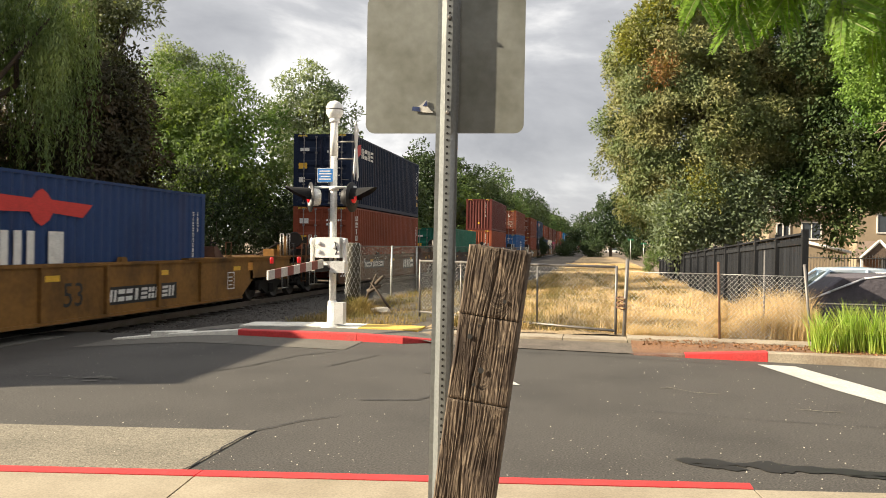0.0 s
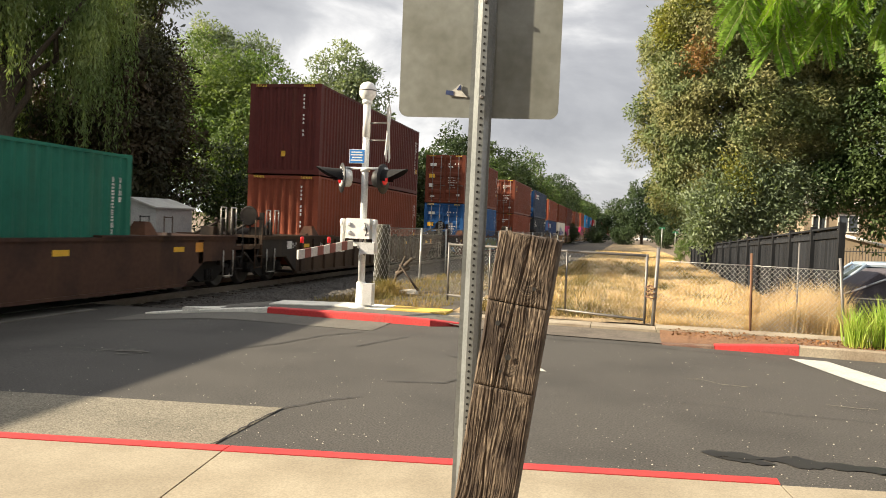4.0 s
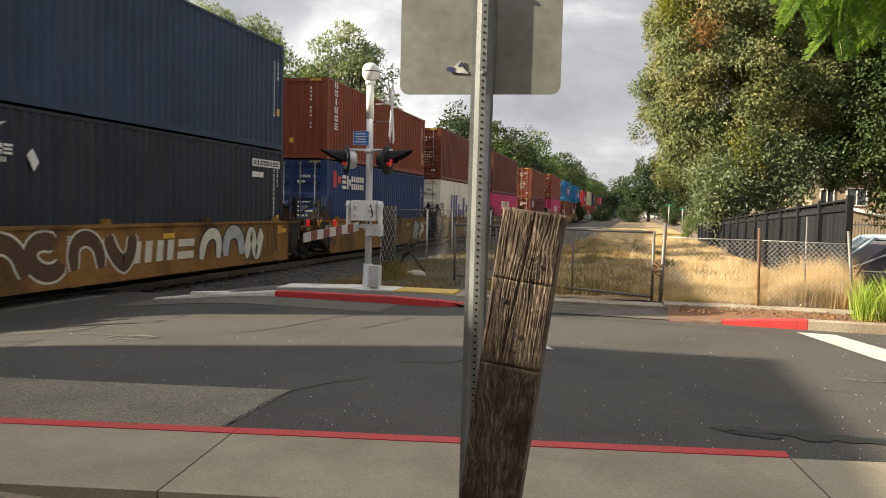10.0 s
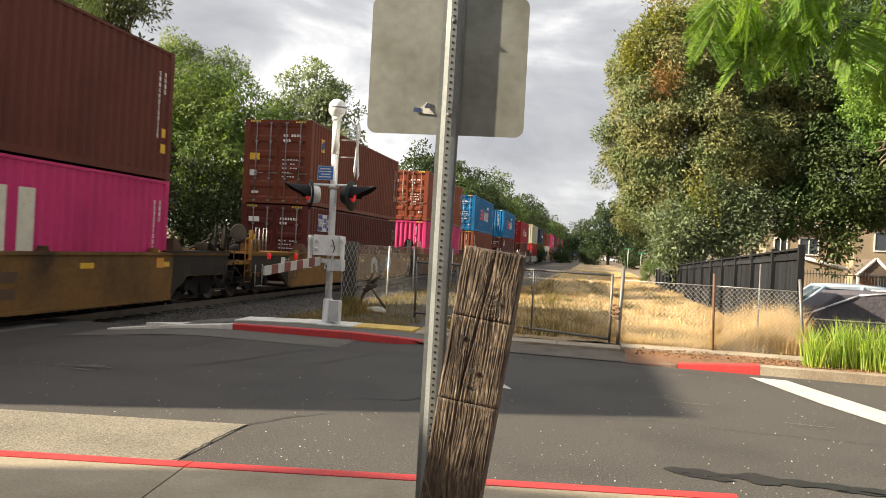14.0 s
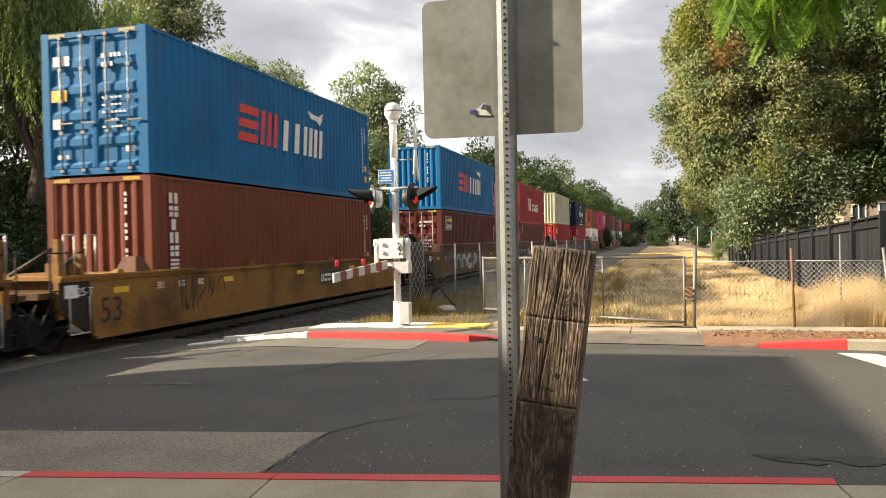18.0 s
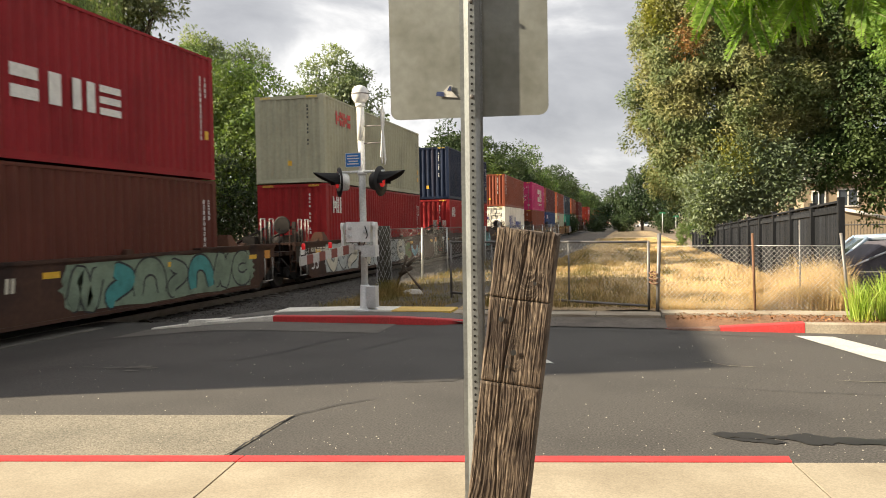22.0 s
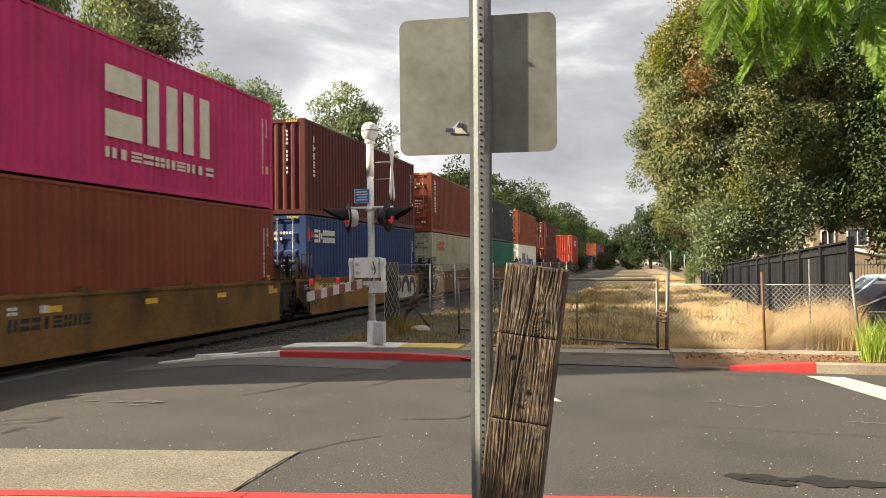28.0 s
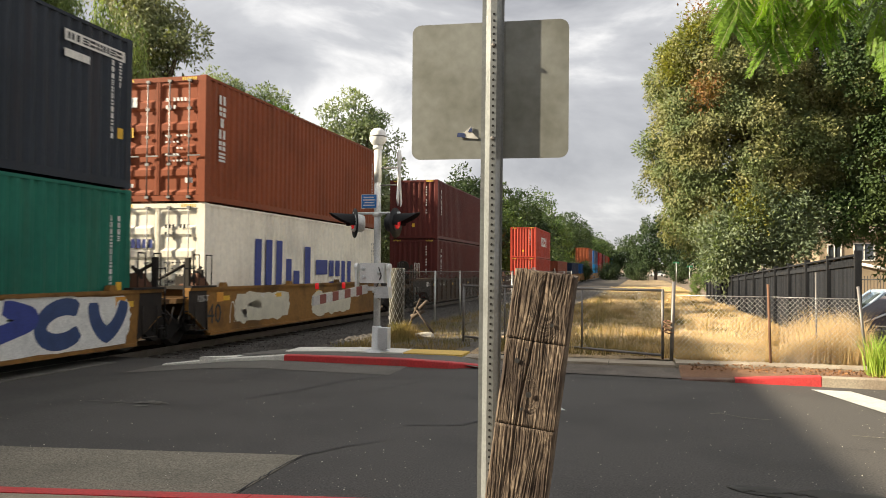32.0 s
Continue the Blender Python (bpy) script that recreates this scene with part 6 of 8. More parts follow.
bm = bmesh.new()
prism(bm, [(-0.26, 2.45), (0.02, 2.45), (0.02, 2.69), (-0.26, 2.69)], 0.09, 0.096, Matrix(((1, 0, 0, 0), (0, 0, -1, 0), (0, 1, 0, 0), (0, 0, 0, 1))))
part("notice", bm, WHITE_MARK, signal, "blue notice plate with white lines")
bm = bmesh.new()
prism(bm, [(-0.252, 2.458), (0.012, 2.458), (0.012, 2.682), (-0.252, 2.682)], 0.097, 0.099, Matrix(((1, 0, 0, 0), (0, 0, -1, 0), (0, 1, 0, 0), (0, 0, 0, 1))))
part("notice_face", bm, BLUE_SIGN, signal)
for i, (x0, x1) in enumerate(((-0.22, -0.03), (-0.23, -0.01), (-0.20, -0.03), (-0.23, -0.02))):
    bm = bmesh.new()
    box(bm, x0, x1, -0.103, -0.0995, 2.63 - i * 0.045, 2.648 - i * 0.045)
    part("text_bar", bm, WHITE_MARK, signal)
HOOD = mat("hood_black", (0.006, 0.006, 0.007), 0.9, var=0.2, bump=0)
# crossarm with a lamp each side; each has a round backing, a lens and a long hood
bm = bmesh.new()
pipe(bm, [(-0.42, -0.05, 2.37), (0.42, -0.05, 2.37)], 0.022, 8)
part("crossarm", bm, SILVER, signal)
for sx, turn in ((-0.37, -57), (0.35, 82)):
    m_ = pose(sx, -0.10, 2.20, 90, 0, turn)      # lens looks along its own +z, outwards
    bm = bmesh.new()
    lathe(bm, [(0.255, 0.0), (0.255, 0.012), (0.10, 0.014)], 26, m_)
    bk = part("background", bm, BLACK, signal, "round black lamp backing")
    bm = bmesh.new()
    lathe(bm, [(0.13, -0.15), (0.15, -0.12), (0.155, 0.03), (0.13, 0.035)], 22, m_)
    part("lamp_housing", bm, BLACK if sx > 0 else SILVER, signal)
    bm = bmesh.new()
    lathe(bm, [(0.105, 0.036), (0.10, 0.05), (0.065, 0.066), (0.01, 0.07)], 22, m_)
    part("lens", bm, RED_LENS, signal, "glowing red lamp lens")
    bm = bmesh.new()
    seg, prev = 16, None
    for k in range(seg + 1):
        a = radians(-15 + 210 * k / seg)
        long_ = 0.12 + 0.33 * max(0, math.sin(a)) ** 0.7
        ring = [bm.verts.new(m_ @ Vector((q * math.cos(a), q * math.sin(a) * 1.0, h_))) for q, h_ in ((0.155, 0.02), (0.17, long_), (0.165, long_), (0.15, 0.02))]
        if prev:
            for j in range(4):
                bm.faces.new((prev[j], ring[j], ring[(j + 1) % 4], prev[(j + 1) % 4]))
        prev = ring
    bmesh.ops.recalc_face_normals(bm, faces=bm.faces[:])
    part("hood", bm, HOOD, signal, "long black lamp hood")
# gate mechanism, counterweight arms and the short striped arm
bm = bmesh.new()
box(bm, -0.22, 0.20, -0.27, -0.05, 1.18, 1.52)
bevel(bm, 0.02)
part("gate_mechanism", bm, WHITE_ENAMEL, signal, "white cast gate machine")
for x, z in ((-0.15, 1.28), (-0.15, 1.42), (0.12, 1.36)):
    bm = bmesh.new()
    lathe(bm, [(0.035, 0), (0.035, 0.02), (0.02, 0.03)], 10, pose(x, -0.27, z, 90, 0, 0))
    part("knob", bm, SILVER, signal)
bm = bmesh.new()
for x in (-0.30, 0.27):
    box(bm, x - 0.02, x + 0.02, -0.24, -0.12, 0.95, 1.46)
    tube(bm, (x - 0.03, -0.18, 1.44), (x + 0.03, -0.18, 1.44), 0.07, n=12)
box(bm, -0.30, 0.29, -0.2, -0.14, 1.05, 1.12)
part("arm_bracket", bm, WHITE_ENAMEL, signal)
bm = bmesh.new()
box(bm, 0.05, 0.30, -0.30, -0.10, 0.93, 1.12)
bevel(bm, 0.012)
part("counterweight", bm, SILVER, signal)
stripe_r = mat("arm_red", (0.20, 0.055, 0.04), 0.5, var=0.25)
ax, ay = -0.10, -0.24
dirx, diry, dirz = -0.53, -1.05, -0.055
for k in range(9):
    f0, f1 = k / 9, (k + 1) / 9
    b2 = bmesh.new()
    p0 = Vector((ax + dirx * f0, ay + diry * f0, 1.08 + dirz * f0 * 3))
    p1 = Vector((ax + dirx * f1, ay + diry * f1, 1.08 + dirz * f1 * 3))
    side = Vector((-diry, dirx, 0)).normalized() * 0.02
    vs = [b2.verts.new(p) for p in (p0 - side - Vector((0, 0, .072)), p1 - side - Vector((0, 0, .072)), p1 + side - Vector((0, 0, .072)), p0 + side - Vector((0, 0, .072)),
                                    p0 - side + Vector((0, 0, .072)), p1 - side + Vector((0, 0, .072)), p1 + side + Vector((0, 0, .072)), p0 + side + Vector((0, 0, .072)))]
    for f in ((3, 2, 1, 0), (4, 5, 6, 7), (0, 1, 5, 4), (1, 2, 6, 5), (2, 3, 7, 6), (3, 0, 4, 7)):
        b2.faces.new([vs[i] for i in f])
    part("arm_stripe", b2, stripe_r if k % 2 else mat("arm_white", (0.50, 0.48, 0.44), 0.6, var=0.25), signal, "red stripe of the gate arm" if k % 2 else "white stripe of the gate arm")
for f0 in (0.93, 0.45):
    bm = bmesh.new()
    lathe(bm, [(0.03, 1.12), (0.032, 1.2), (0.02, 1.22)], 10, pose(ax + dirx * f0, ay + diry * f0, -0.02))
    part("arm_lamp", bm, RED_LENS, signal, "small red arm lamp")
# crossbuck boards, seen nearly edge on
for lean in (28, -28):
    bm = bmesh.new()
    box(bm, -0.008, 0.008, -0.10, 0.10, -0.50, 0.50, pose(0.40 + 0.01 * (lean > 0), -0.06, 2.97, lean, 0, 10))
    part("crossbuck_board", bm, WHITE_ENAMEL, signal, "white crossbuck board seen edge-on")
for z in (3.14, 2.85):
    bm = bmesh.new()
    pipe(bm, [(0.0, 0, z), (0.39, -0.05, z)], 0.014)
    part("bracket", bm, STEEL_DULL, signal)
bm = bmesh.new()
pipe(bm, [(0.12, -0.28, 1.45), (0.17, -0.30, 1.30), (0.06, -0.2, 1.12), (-0.02, -0.12, 0.98), (0.08, -0.1, 0.9)], 0.009)
part("cable", bm, BLACK, signal)

# ---- chain-link fencing ----
WIRE = mat("fence_wire", (0.60, 0.60, 0.58), 0.5, 0.45, var=0.2, bump=0)
WIRE_OLD = mat("old_fence_wire", (0.15, 0.145, 0.135), 0.6, 0.5, var=0.3, bump=0)


def chain_link(parent, p0, p1, z0, z1, cell=0.075, r=0.0026, wire=None):
    """Woven wire between two points on the ground; each wire zigzags upwards. One part."""
    p0, p1 = np.array(p0, float), np.array(p1, float)
    L = np.linalg.norm(p1 - p0)
    nw = int(L / cell)
    nz = int((z1 - z0) / cell)
    along = (p1 - p0) / L
    verts, faces = [], []
    nrm = np.array([-along[1], along[0]])
    for i in range(nw):
        for s in (0, 1):
            pts = []
            for j in range(nz + 1):
                a = (i + ((j + s) % 2)) * cell
                q = p0 + along * min(a, L)
                off = 0.003 * (1 if (j + s) % 2 else -1)
                pts.append((q[0] + nrm[0] * off, q[1] + nrm[1] * off, z0 + (z1 - z0) * j / nz))
            b = len(verts)
            for (x, y, z) in pts:
                verts += [(x - along[0] * r, y - along[1] * r, z), (x + along[0] * r, y + along[1] * r, z), (x - nrm[0] * r * 1.6, y - nrm[1] * r * 1.6, z)]
            for j in range(nz):
                for k in range(3):
                    a0, a1 = b + j * 3 + k, b + j * 3 + (k + 1) % 3
                    faces.append((a0, a1, a1 + 3, a0 + 3))
    return tagged(link_mesh("wire_mesh", mesh_np("wire_mesh", verts, faces, wire or WIRE), None, parent), kind="stuff")


def rod_part(name, parent, pts, r, material, n=8, label=""):
    bm = bmesh.new()
    pipe(bm, pts, r, n)
    return part(name, bm, material, parent, label)


fence = thing("chain_link_fence", "rusty sagging chain-link fence before tall dry grass", "fence")
chain_link(fence, (0.50, 13.22), (1.90, 13.08), 0.12, 1.14, 0.075, 0.0028)
chain_link(fence, (1.90, 13.08), (3.22, 13.18), 0.12, 1.12, 0.075, 0.0028)
rod_part("post", fence, [(1.92, 13.06, -0.1), (1.88, 13.06, 1.32)], 0.02, RUST, label="rusty steel post")
rod_part("post", fence, [(3.30, 13.18, -0.1), (3.16, 13.16, 1.30)], 0.024, STEEL_DULL, label="leaning galvanised post")
rod_part("post", fence, [(0.455, 13.21, -0.1), (0.50, 13.21, 1.34)], 0.030, STEEL_DULL, label="galvanised gate post")
rod_part("post", fence, [(2.75, 14.0, -0.1), (2.74, 14.0, 1.5)], 0.014, STEEL_DULL)
rod_part("wire", fence, [(0.5, 13.2, 1.13), (1.9, 13.06, 1.13), (3.2, 13.17, 1.11)], 0.004, WIRE)
gate = thing("chain_link_gate", "closed galvanised tube gate with chain-link mesh", "gate")
G0, G1 = (0.33, 13.30), (-3.35, 15.15)


def gate_pt(f, z):
    return (G0[0] + (G1[0] - G0[0]) * f, G0[1] + (G1[1] - G0[1]) * f, z)


rod_part("top_rail", gate, [gate_pt(0, 1.20), gate_pt(1, 1.18)], 0.022, STEEL_DULL)
rod_part("bottom_rail", gate, [gate_pt(0, 0.16), gate_pt(0.52, 0.17), gate_pt(1, 0.20)], 0.022, STEEL_DULL)
for f in (0.0, 0.36, 0.52, 0.76, 1.0):
    rod_part("upright", gate, [gate_pt(f, 0.1), gate_pt(f, 1.22)], 0.022 if f not in (0.36, 0.76) else 0.016, STEEL_DULL)
chain_link(gate, G0, gate_pt(0.52, 0)[:2], 0.17, 1.19, 0.075, 0.0015)
chain_link(gate, gate_pt(0.52, 0)[:2], G1, 0.2, 1.18, 0.075, 0.0015)
for z in (0.55, 0.62, 0.7):
    rod_part("chain_loop", gate, [(0.34, 13.28, z), (0.42, 13.17, z - 0.03), (0.50, 13.2, z), (0.40, 13.30, z + 0.02), (0.34, 13.28, z)], 0.012, RUST)
# the fence beside the track
tf = thing("trackside_fence", "old chain-link fence leaning beside the railway track", "fence")
ty = [18.2, 21.9, 25.2, 28.6, 32.2, 36.0, 40.0, 44.5, 49.5, 55.0, 61.0, 68.0]
for i, y in enumerate(ty):
    z = float(fall(y)) - 0.02
    rod_part("post", tf, [(-5.68, y, z - 0.2), (-5.68 + 0.02 * math.sin(i * 2), y, z + 1.50)], 0.028, STEEL)
for a, b in zip(ty, ty[1:]):
    z = float(fall((a + b) / 2))
    chain_link(tf, (-5.68, a), (-5.68, b), z + 0.05, z + 1.45, 0.12 if a < 30 else 0.3, 0.0026 if a < 30 else 0.005, WIRE_OLD)
    rod_part("top_wire", tf, [(-5.68, a, float(fall(a)) + 1.46), (-5.68, b, float(fall(b)) + 1.46)], 0.010, STEEL_DULL)
# a rolled end of mesh beside the mast
roll = thing("mesh_roll", "standing roll of old chain-link mesh", "mesh roll", at=(-5.25, 16.9, 0.0))
bm = bmesh.new()
for k in range(11):
    a = 2 * math.pi * k / 11
    for s in (1, -1):
        pts = [(0.17 * math.cos(a + s * j * 0.29), 0.17 * math.sin(a + s * j * 0.29), j * 0.115) for j in range(14)]
        pipe(bm, pts, 0.0035, 3)
part("mesh", bm, WIRE, roll)["kind"] = "stuff"
bm = bmesh.new()
lathe(bm, [(0.155, 0), (0.15, 1.45), (0.14, 1.5)], 14)
part("core", bm, mat("weed_core", (0.085, 0.08, 0.062), 0.95, var=0.4, scale=6), roll, "dry weeds inside the roll")
brace = thing("fence_brace", "broken timber fence brace leaning over a rock", "brace", at=(-4.9, 17.4, -0.02))
bm = bmesh.new()
for p0, p1, r in (((-0.35, 0.2, 0.0), (0.05, 0, 0.82), 0.035), ((0.35, 0.1, 0.03), (-0.1, 0.05, 0.62), 0.03), ((-0.18, 0.1, 0.4), (0.12, 0.1, 0.56), 0.06), ((0.02, 0.05, 0.6), (0.22, 0.0, 0.78), 0.05)):
    tube(bm, p0, p1, r, r * 0.7, 7)
part("timber", bm, mat("old_timber", (0.10, 0.075, 0.055), 0.9, var=0.4, scale=6), brace)
rock = thing("rock", "pale flat rock lying on gritty soil", "rock", at=(-4.45, 16.4, 0.0))
bm = bmesh.new()
bmesh.ops.create_icosphere(bm, subdivisions=2, radius=0.2)
for v in bm.verts:
    v.co = Vector((v.co.x * 1.2, v.co.y * 0.8, v.co.z * 0.45 + 0.06)) * (1 + 0.25 * noise.noise(v.co * 7))
part("stone", bm, CONCRETE_W, rock)

# ---- the dark board fence ----
FENCE_X = 3.47
BOARD = mat("dark_stained_board", (0.0155, 0.0172, 0.021), 0.8, var=0.4, scale=3, fine=30, bump=0.6, bump_dist=0.004, stretch=(4, 4, 0.4), tint=(0.031, 0.032, 0.034), rnd=0.3, spec=0.12, fine_var=0.3)
bfence = thing("board_fence", "tall dark-stained board fence with square posts and cap rail", "fence")
bm = bmesh.new()
box(bm, -0.009, 0.009, -0.068, 0.068, 0, 1.70)
bevel(bm, 0.003)
board_me = bpy.data.meshes.new("board")
bm.to_mesh(board_me)
bm.free()
board_me.materials.append(BOARD)


def fence_top(y):
    """The fence top goes down along the falling lot."""
    return 1.80 - 0.0365 * (y - 14.33)


y = 14.42
k = 0
while y < 46.0:
    z = fence_top(y) - 1.74
    o = link_mesh("board", board_me, None, bfence)
    o.matrix_local = pose(FENCE_X + random.uniform(-0.004, 0.004), y, z + random.uniform(-0.012, 0.012), 0, 0, random.uniform(-1, 1))
    y += 0.142
    k += 1
bm = bmesh.new()
box(bm, -0.05, 0.05, -0.05, 0.05, -0.3, 1.86)
bevel(bm, 0.008)
post_me = bpy.data.meshes.new("post")
bm.to_mesh(post_me)
bm.free()
post_me.materials.append(BOARD)
y = 14.33
while y < 46.5:
    o = link_mesh("post", post_me, None, bfence)
    o.location = (FENCE_X - 0.03, y, fence_top(y) - 1.80)
    if y < 45:
        for z0, z1, x0, x1, nm in ((1.74, 1.775, -0.07, 0.05, "cap_rail"), (1.58, 1.66, -0.045, -0.012, "rail"), (0.22, 0.30, -0.045, -0.012, "rail")):
            b = bmesh.new()
            for q in box(b, FENCE_X + x0, FENCE_X + x1, y + 0.05, y + 1.99, z0, z1):
                q.co.z += fence_top(q.co.y) - 1.77
            part(nm, b, BOARD, bfence)
    y += 2.04

# ---- parked cars, railing, garage and house beyond the fence ----
LOT_Z = -0.50


def car(name, label, at, turn, body_m, glass_m, height, length, cover=False):
    """A parked saloon or small van from stacked cross-sections."""
    top = thing(name, label, "car", "parked cars", at=at)
    top.rotation_euler = (0, 0, radians(turn))
    prof_b = [(-0.5, 0.34), (-0.485, 0.62), (-0.30, 0.78), (0.02, 0.86), (0.42, 0.90), (0.495, 0.80), (0.5, 0.36)]
    prof_r = [(-0.29, 0.80), (-0.10, height - 0.05), (0.06, height), (0.26, height - 0.04), (0.44, 0.90)]

    def shell(bm, prof, w0, w1, zlow, inset):
        rings = []
        for f, z in prof:
            t = (z - zlow) / max(0.01, (max(p[1] for p in prof) - zlow))
            w = w0 + (w1 - w0) * t
            rings.append([bm.verts.new((f * length, -w, z - inset)), bm.verts.new((f * length, -w * 0.86, z)), bm.verts.new((f * length, w * 0.86, z)), bm.verts.new((f * length, w, z - inset))])
        for a, b in zip(rings, rings[1:]):
            for i in range(3):
                f_ = bm.faces.new((a[i], a[i + 1], b[i + 1], b[i]))
                f_.smooth = True
        low = [[bm.verts.new((r_[0].co.x, r_[0].co.y, zlow)), bm.verts.new((r_[3].co.x, r_[3].co.y, zlow))] for r_ in rings]
        for (a, la), (b, lb) in zip(zip(rings, low), zip(rings[1:], low[1:])):
            bm.faces.new((la[0], a[0], b[0], lb[0]))
            bm.faces.new((a[3], la[1], lb[1], b[3]))
        bm.faces.new((low[0][0], low[0][1], rings[0][3], rings[0][2], rings[0][1], rings[0][0]))
        bm.faces.new((low[-1][1], low[-1][0], *rings[-1]))
        bmesh.ops.recalc_face_normals(bm, faces=bm.faces[:])
    bm = bmesh.new()
    shell(bm, prof_b, 0.88, 0.90, 0.24, 0.07)
    part("body", bm, body_m, top)
    bm = bmesh.new()
    shell(bm, prof_r, 0.80, 0.62, 0.78, 0.05)
    part("greenhouse", bm, glass_m, top, "" if cover else "tinted windows")
    if not cover:
        bm = bmesh.new()
        shell(bm, [(-0.11, height - 0.015), (0.06, height + 0.02), (0.27, height - 0.015)], 0.70, 0.66, height - 0.09, 0.03)
        part("roof", bm, body_m, top)
        for s in (-1, 1):
            for f0, z0, f1, z1 in ((-0.29, 0.80, -0.11, height - 0.05), (0.09, 0.84, 0.08, height - 0.02), (0.44, 0.88, 0.27, height - 0.04)):
                bm = bmesh.new()
                tube(bm, (f0 * length, s * 0.82, z0), (f1 * length, s * 0.69, z1), 0.035, n=6)
                part("pillar", bm, body_m, top)
            bm = bmesh.new()
            box(bm, -0.24 * length, -0.19 * length, s * 0.97 - 0.06, s * 0.97 + 0.06, 0.84, 0.96)
            bevel(bm, 0.02)
            part("mirror", bm, body_m, top)
    for f in (-0.33, 0.31):
        for s in (-0.82, 0.82):
            bm = bmesh.new()
            lathe(bm, [(0.20, -0.09), (0.30, -0.09), (0.325, -0.05), (0.325, 0.05), (0.30, 0.09), (0.20, 0.09)], 18, pose(f * length, s, 0.325, 90, 0, 0))
            part("wheel", bm, BLACK, top)
    for s in (-0.62, 0.62):
        bm = bmesh.new()
        box(bm, -0.502 * length, -0.47 * length, s - 0.2, s + 0.2, 0.56, 0.68)
        bevel(bm, 0.02)
        part("headlight", bm, mat("lamp_glass", (0.6, 0.62, 0.64), 0.2, var=0.1), top, "clear headlight")
    return top


CAR_GLASS = mat("car_glass", (0.10, 0.13, 0.15), 0.12, 0.3, var=0.2, scale=2, bump=0, spec=0.9)
COVER = mat("grey_cover", (0.085, 0.077, 0.092), 0.8, var=0.3, scale=2, fine=12, bump=0.5, bump_dist=0.03)
car("parked_car", "pale blue and white car parked behind the fence", (6.7, 21.2, LOT_Z), 178, mat("car_blue_white", (0.48, 0.55, 0.62), 0.3, 0.3, var=0.3, scale=1.5, tint=(0.16, 0.34, 0.60), bump=0), CAR_GLASS, 1.52, 4.3)
covered = car("parked_car", "silver car under a dark grey cover, parked in the lot", (6.15, 18.2, LOT_Z), 178, COVER, COVER, 1.50, 4.4, cover=True)
for sy in (-0.62, 0.62):
    trim_ = bmesh.new()
    pipe(trim_, [(1.95, sy * 1.15, 0.90), (1.4, sy * 1.12, 1.14), (0.75, sy, 1.42), (0.2, sy, 1.49), (-0.7, sy, 1.50), (-1.5, sy, 1.44)], 0.022, 6)
    part("edge_band", trim_, mat("silver_paint", (0.62, 0.63, 0.66), 0.35, 0.3, var=0.2, bump=0), covered, "silver band along the cover edge")
car("parked_car", "white van parked behind the fence", (11.6, 24.5, LOT_Z), 175, mat("car_white", (0.68, 0.68, 0.67), 0.35, 0.0, var=0.15, bump=0), CAR_GLASS, 1.75, 4.7)
railing = thing("black_railing", "low black metal railing behind the green blades", "railing")
for z in (0.18, 0.62):
    rod_part("rail", railing, [(3.62, 14.3, z), (9.5, 14.1, z)], 0.02, BLACK)
for i in range(46):
    x = 3.65 + i * 0.127
    rod_part("picket", railing, [(x, 14.3 - 0.033 * (x - 3.62), -0.2), (x, 14.3 - 0.033 * (x - 3.62), 0.64)], 0.009 if i % 12 else 0.025, BLACK, 5)

STUCCO = mat("beige_stucco", (0.30, 0.235, 0.160), 0.9, var=0.15, scale=0.8, fine=40, bump=0.4, bump_dist=0.01, fine_var=0.1)
SHINGLE = mat("brown_shingle", (0.13, 0.095, 0.075), 0.9, var=0.3, scale=2, fine=15, bump=0.5, bump_dist=0.03)
TRIM = mat("white_trim", (0.66, 0.64, 0.60), 0.6, var=0.1)
WIN = mat("window_glass", (0.05, 0.06, 0.07), 0.08, 0.2, var=0.2, bump=0, spec=0.9)


def window(parent, x, y, z, w, h):
    fr = bmesh.new()
    for a, b, c, d in ((-w / 2, w / 2, -h / 2, -h / 2 + 0.08), (-w / 2, w / 2, h / 2 - 0.08, h / 2), (-w / 2, -w / 2 + 0.08, -h / 2 + 0.08, h / 2 - 0.08), (w / 2 - 0.08, w / 2, -h / 2 + 0.08, h / 2 - 0.08), (-0.03, 0.03, -h / 2 + 0.08, h / 2 - 0.08)):
        box(fr, x + a, x + b, y - 0.06, y + 0.06, z + c, z + d)
    wnd = part("window", fr, TRIM, parent, "white-framed window")
    for s in (-1, 1):
        g = bmesh.new()
        x0 = x + (-w / 2 + 0.08 if s < 0 else 0.03)
        box(g, x0, x0 + w / 2 - 0.11, y - 0.01, y + 0.02, z - h / 2 + 0.08, z + h / 2 - 0.08)
        part("pane", g, WIN, wnd)


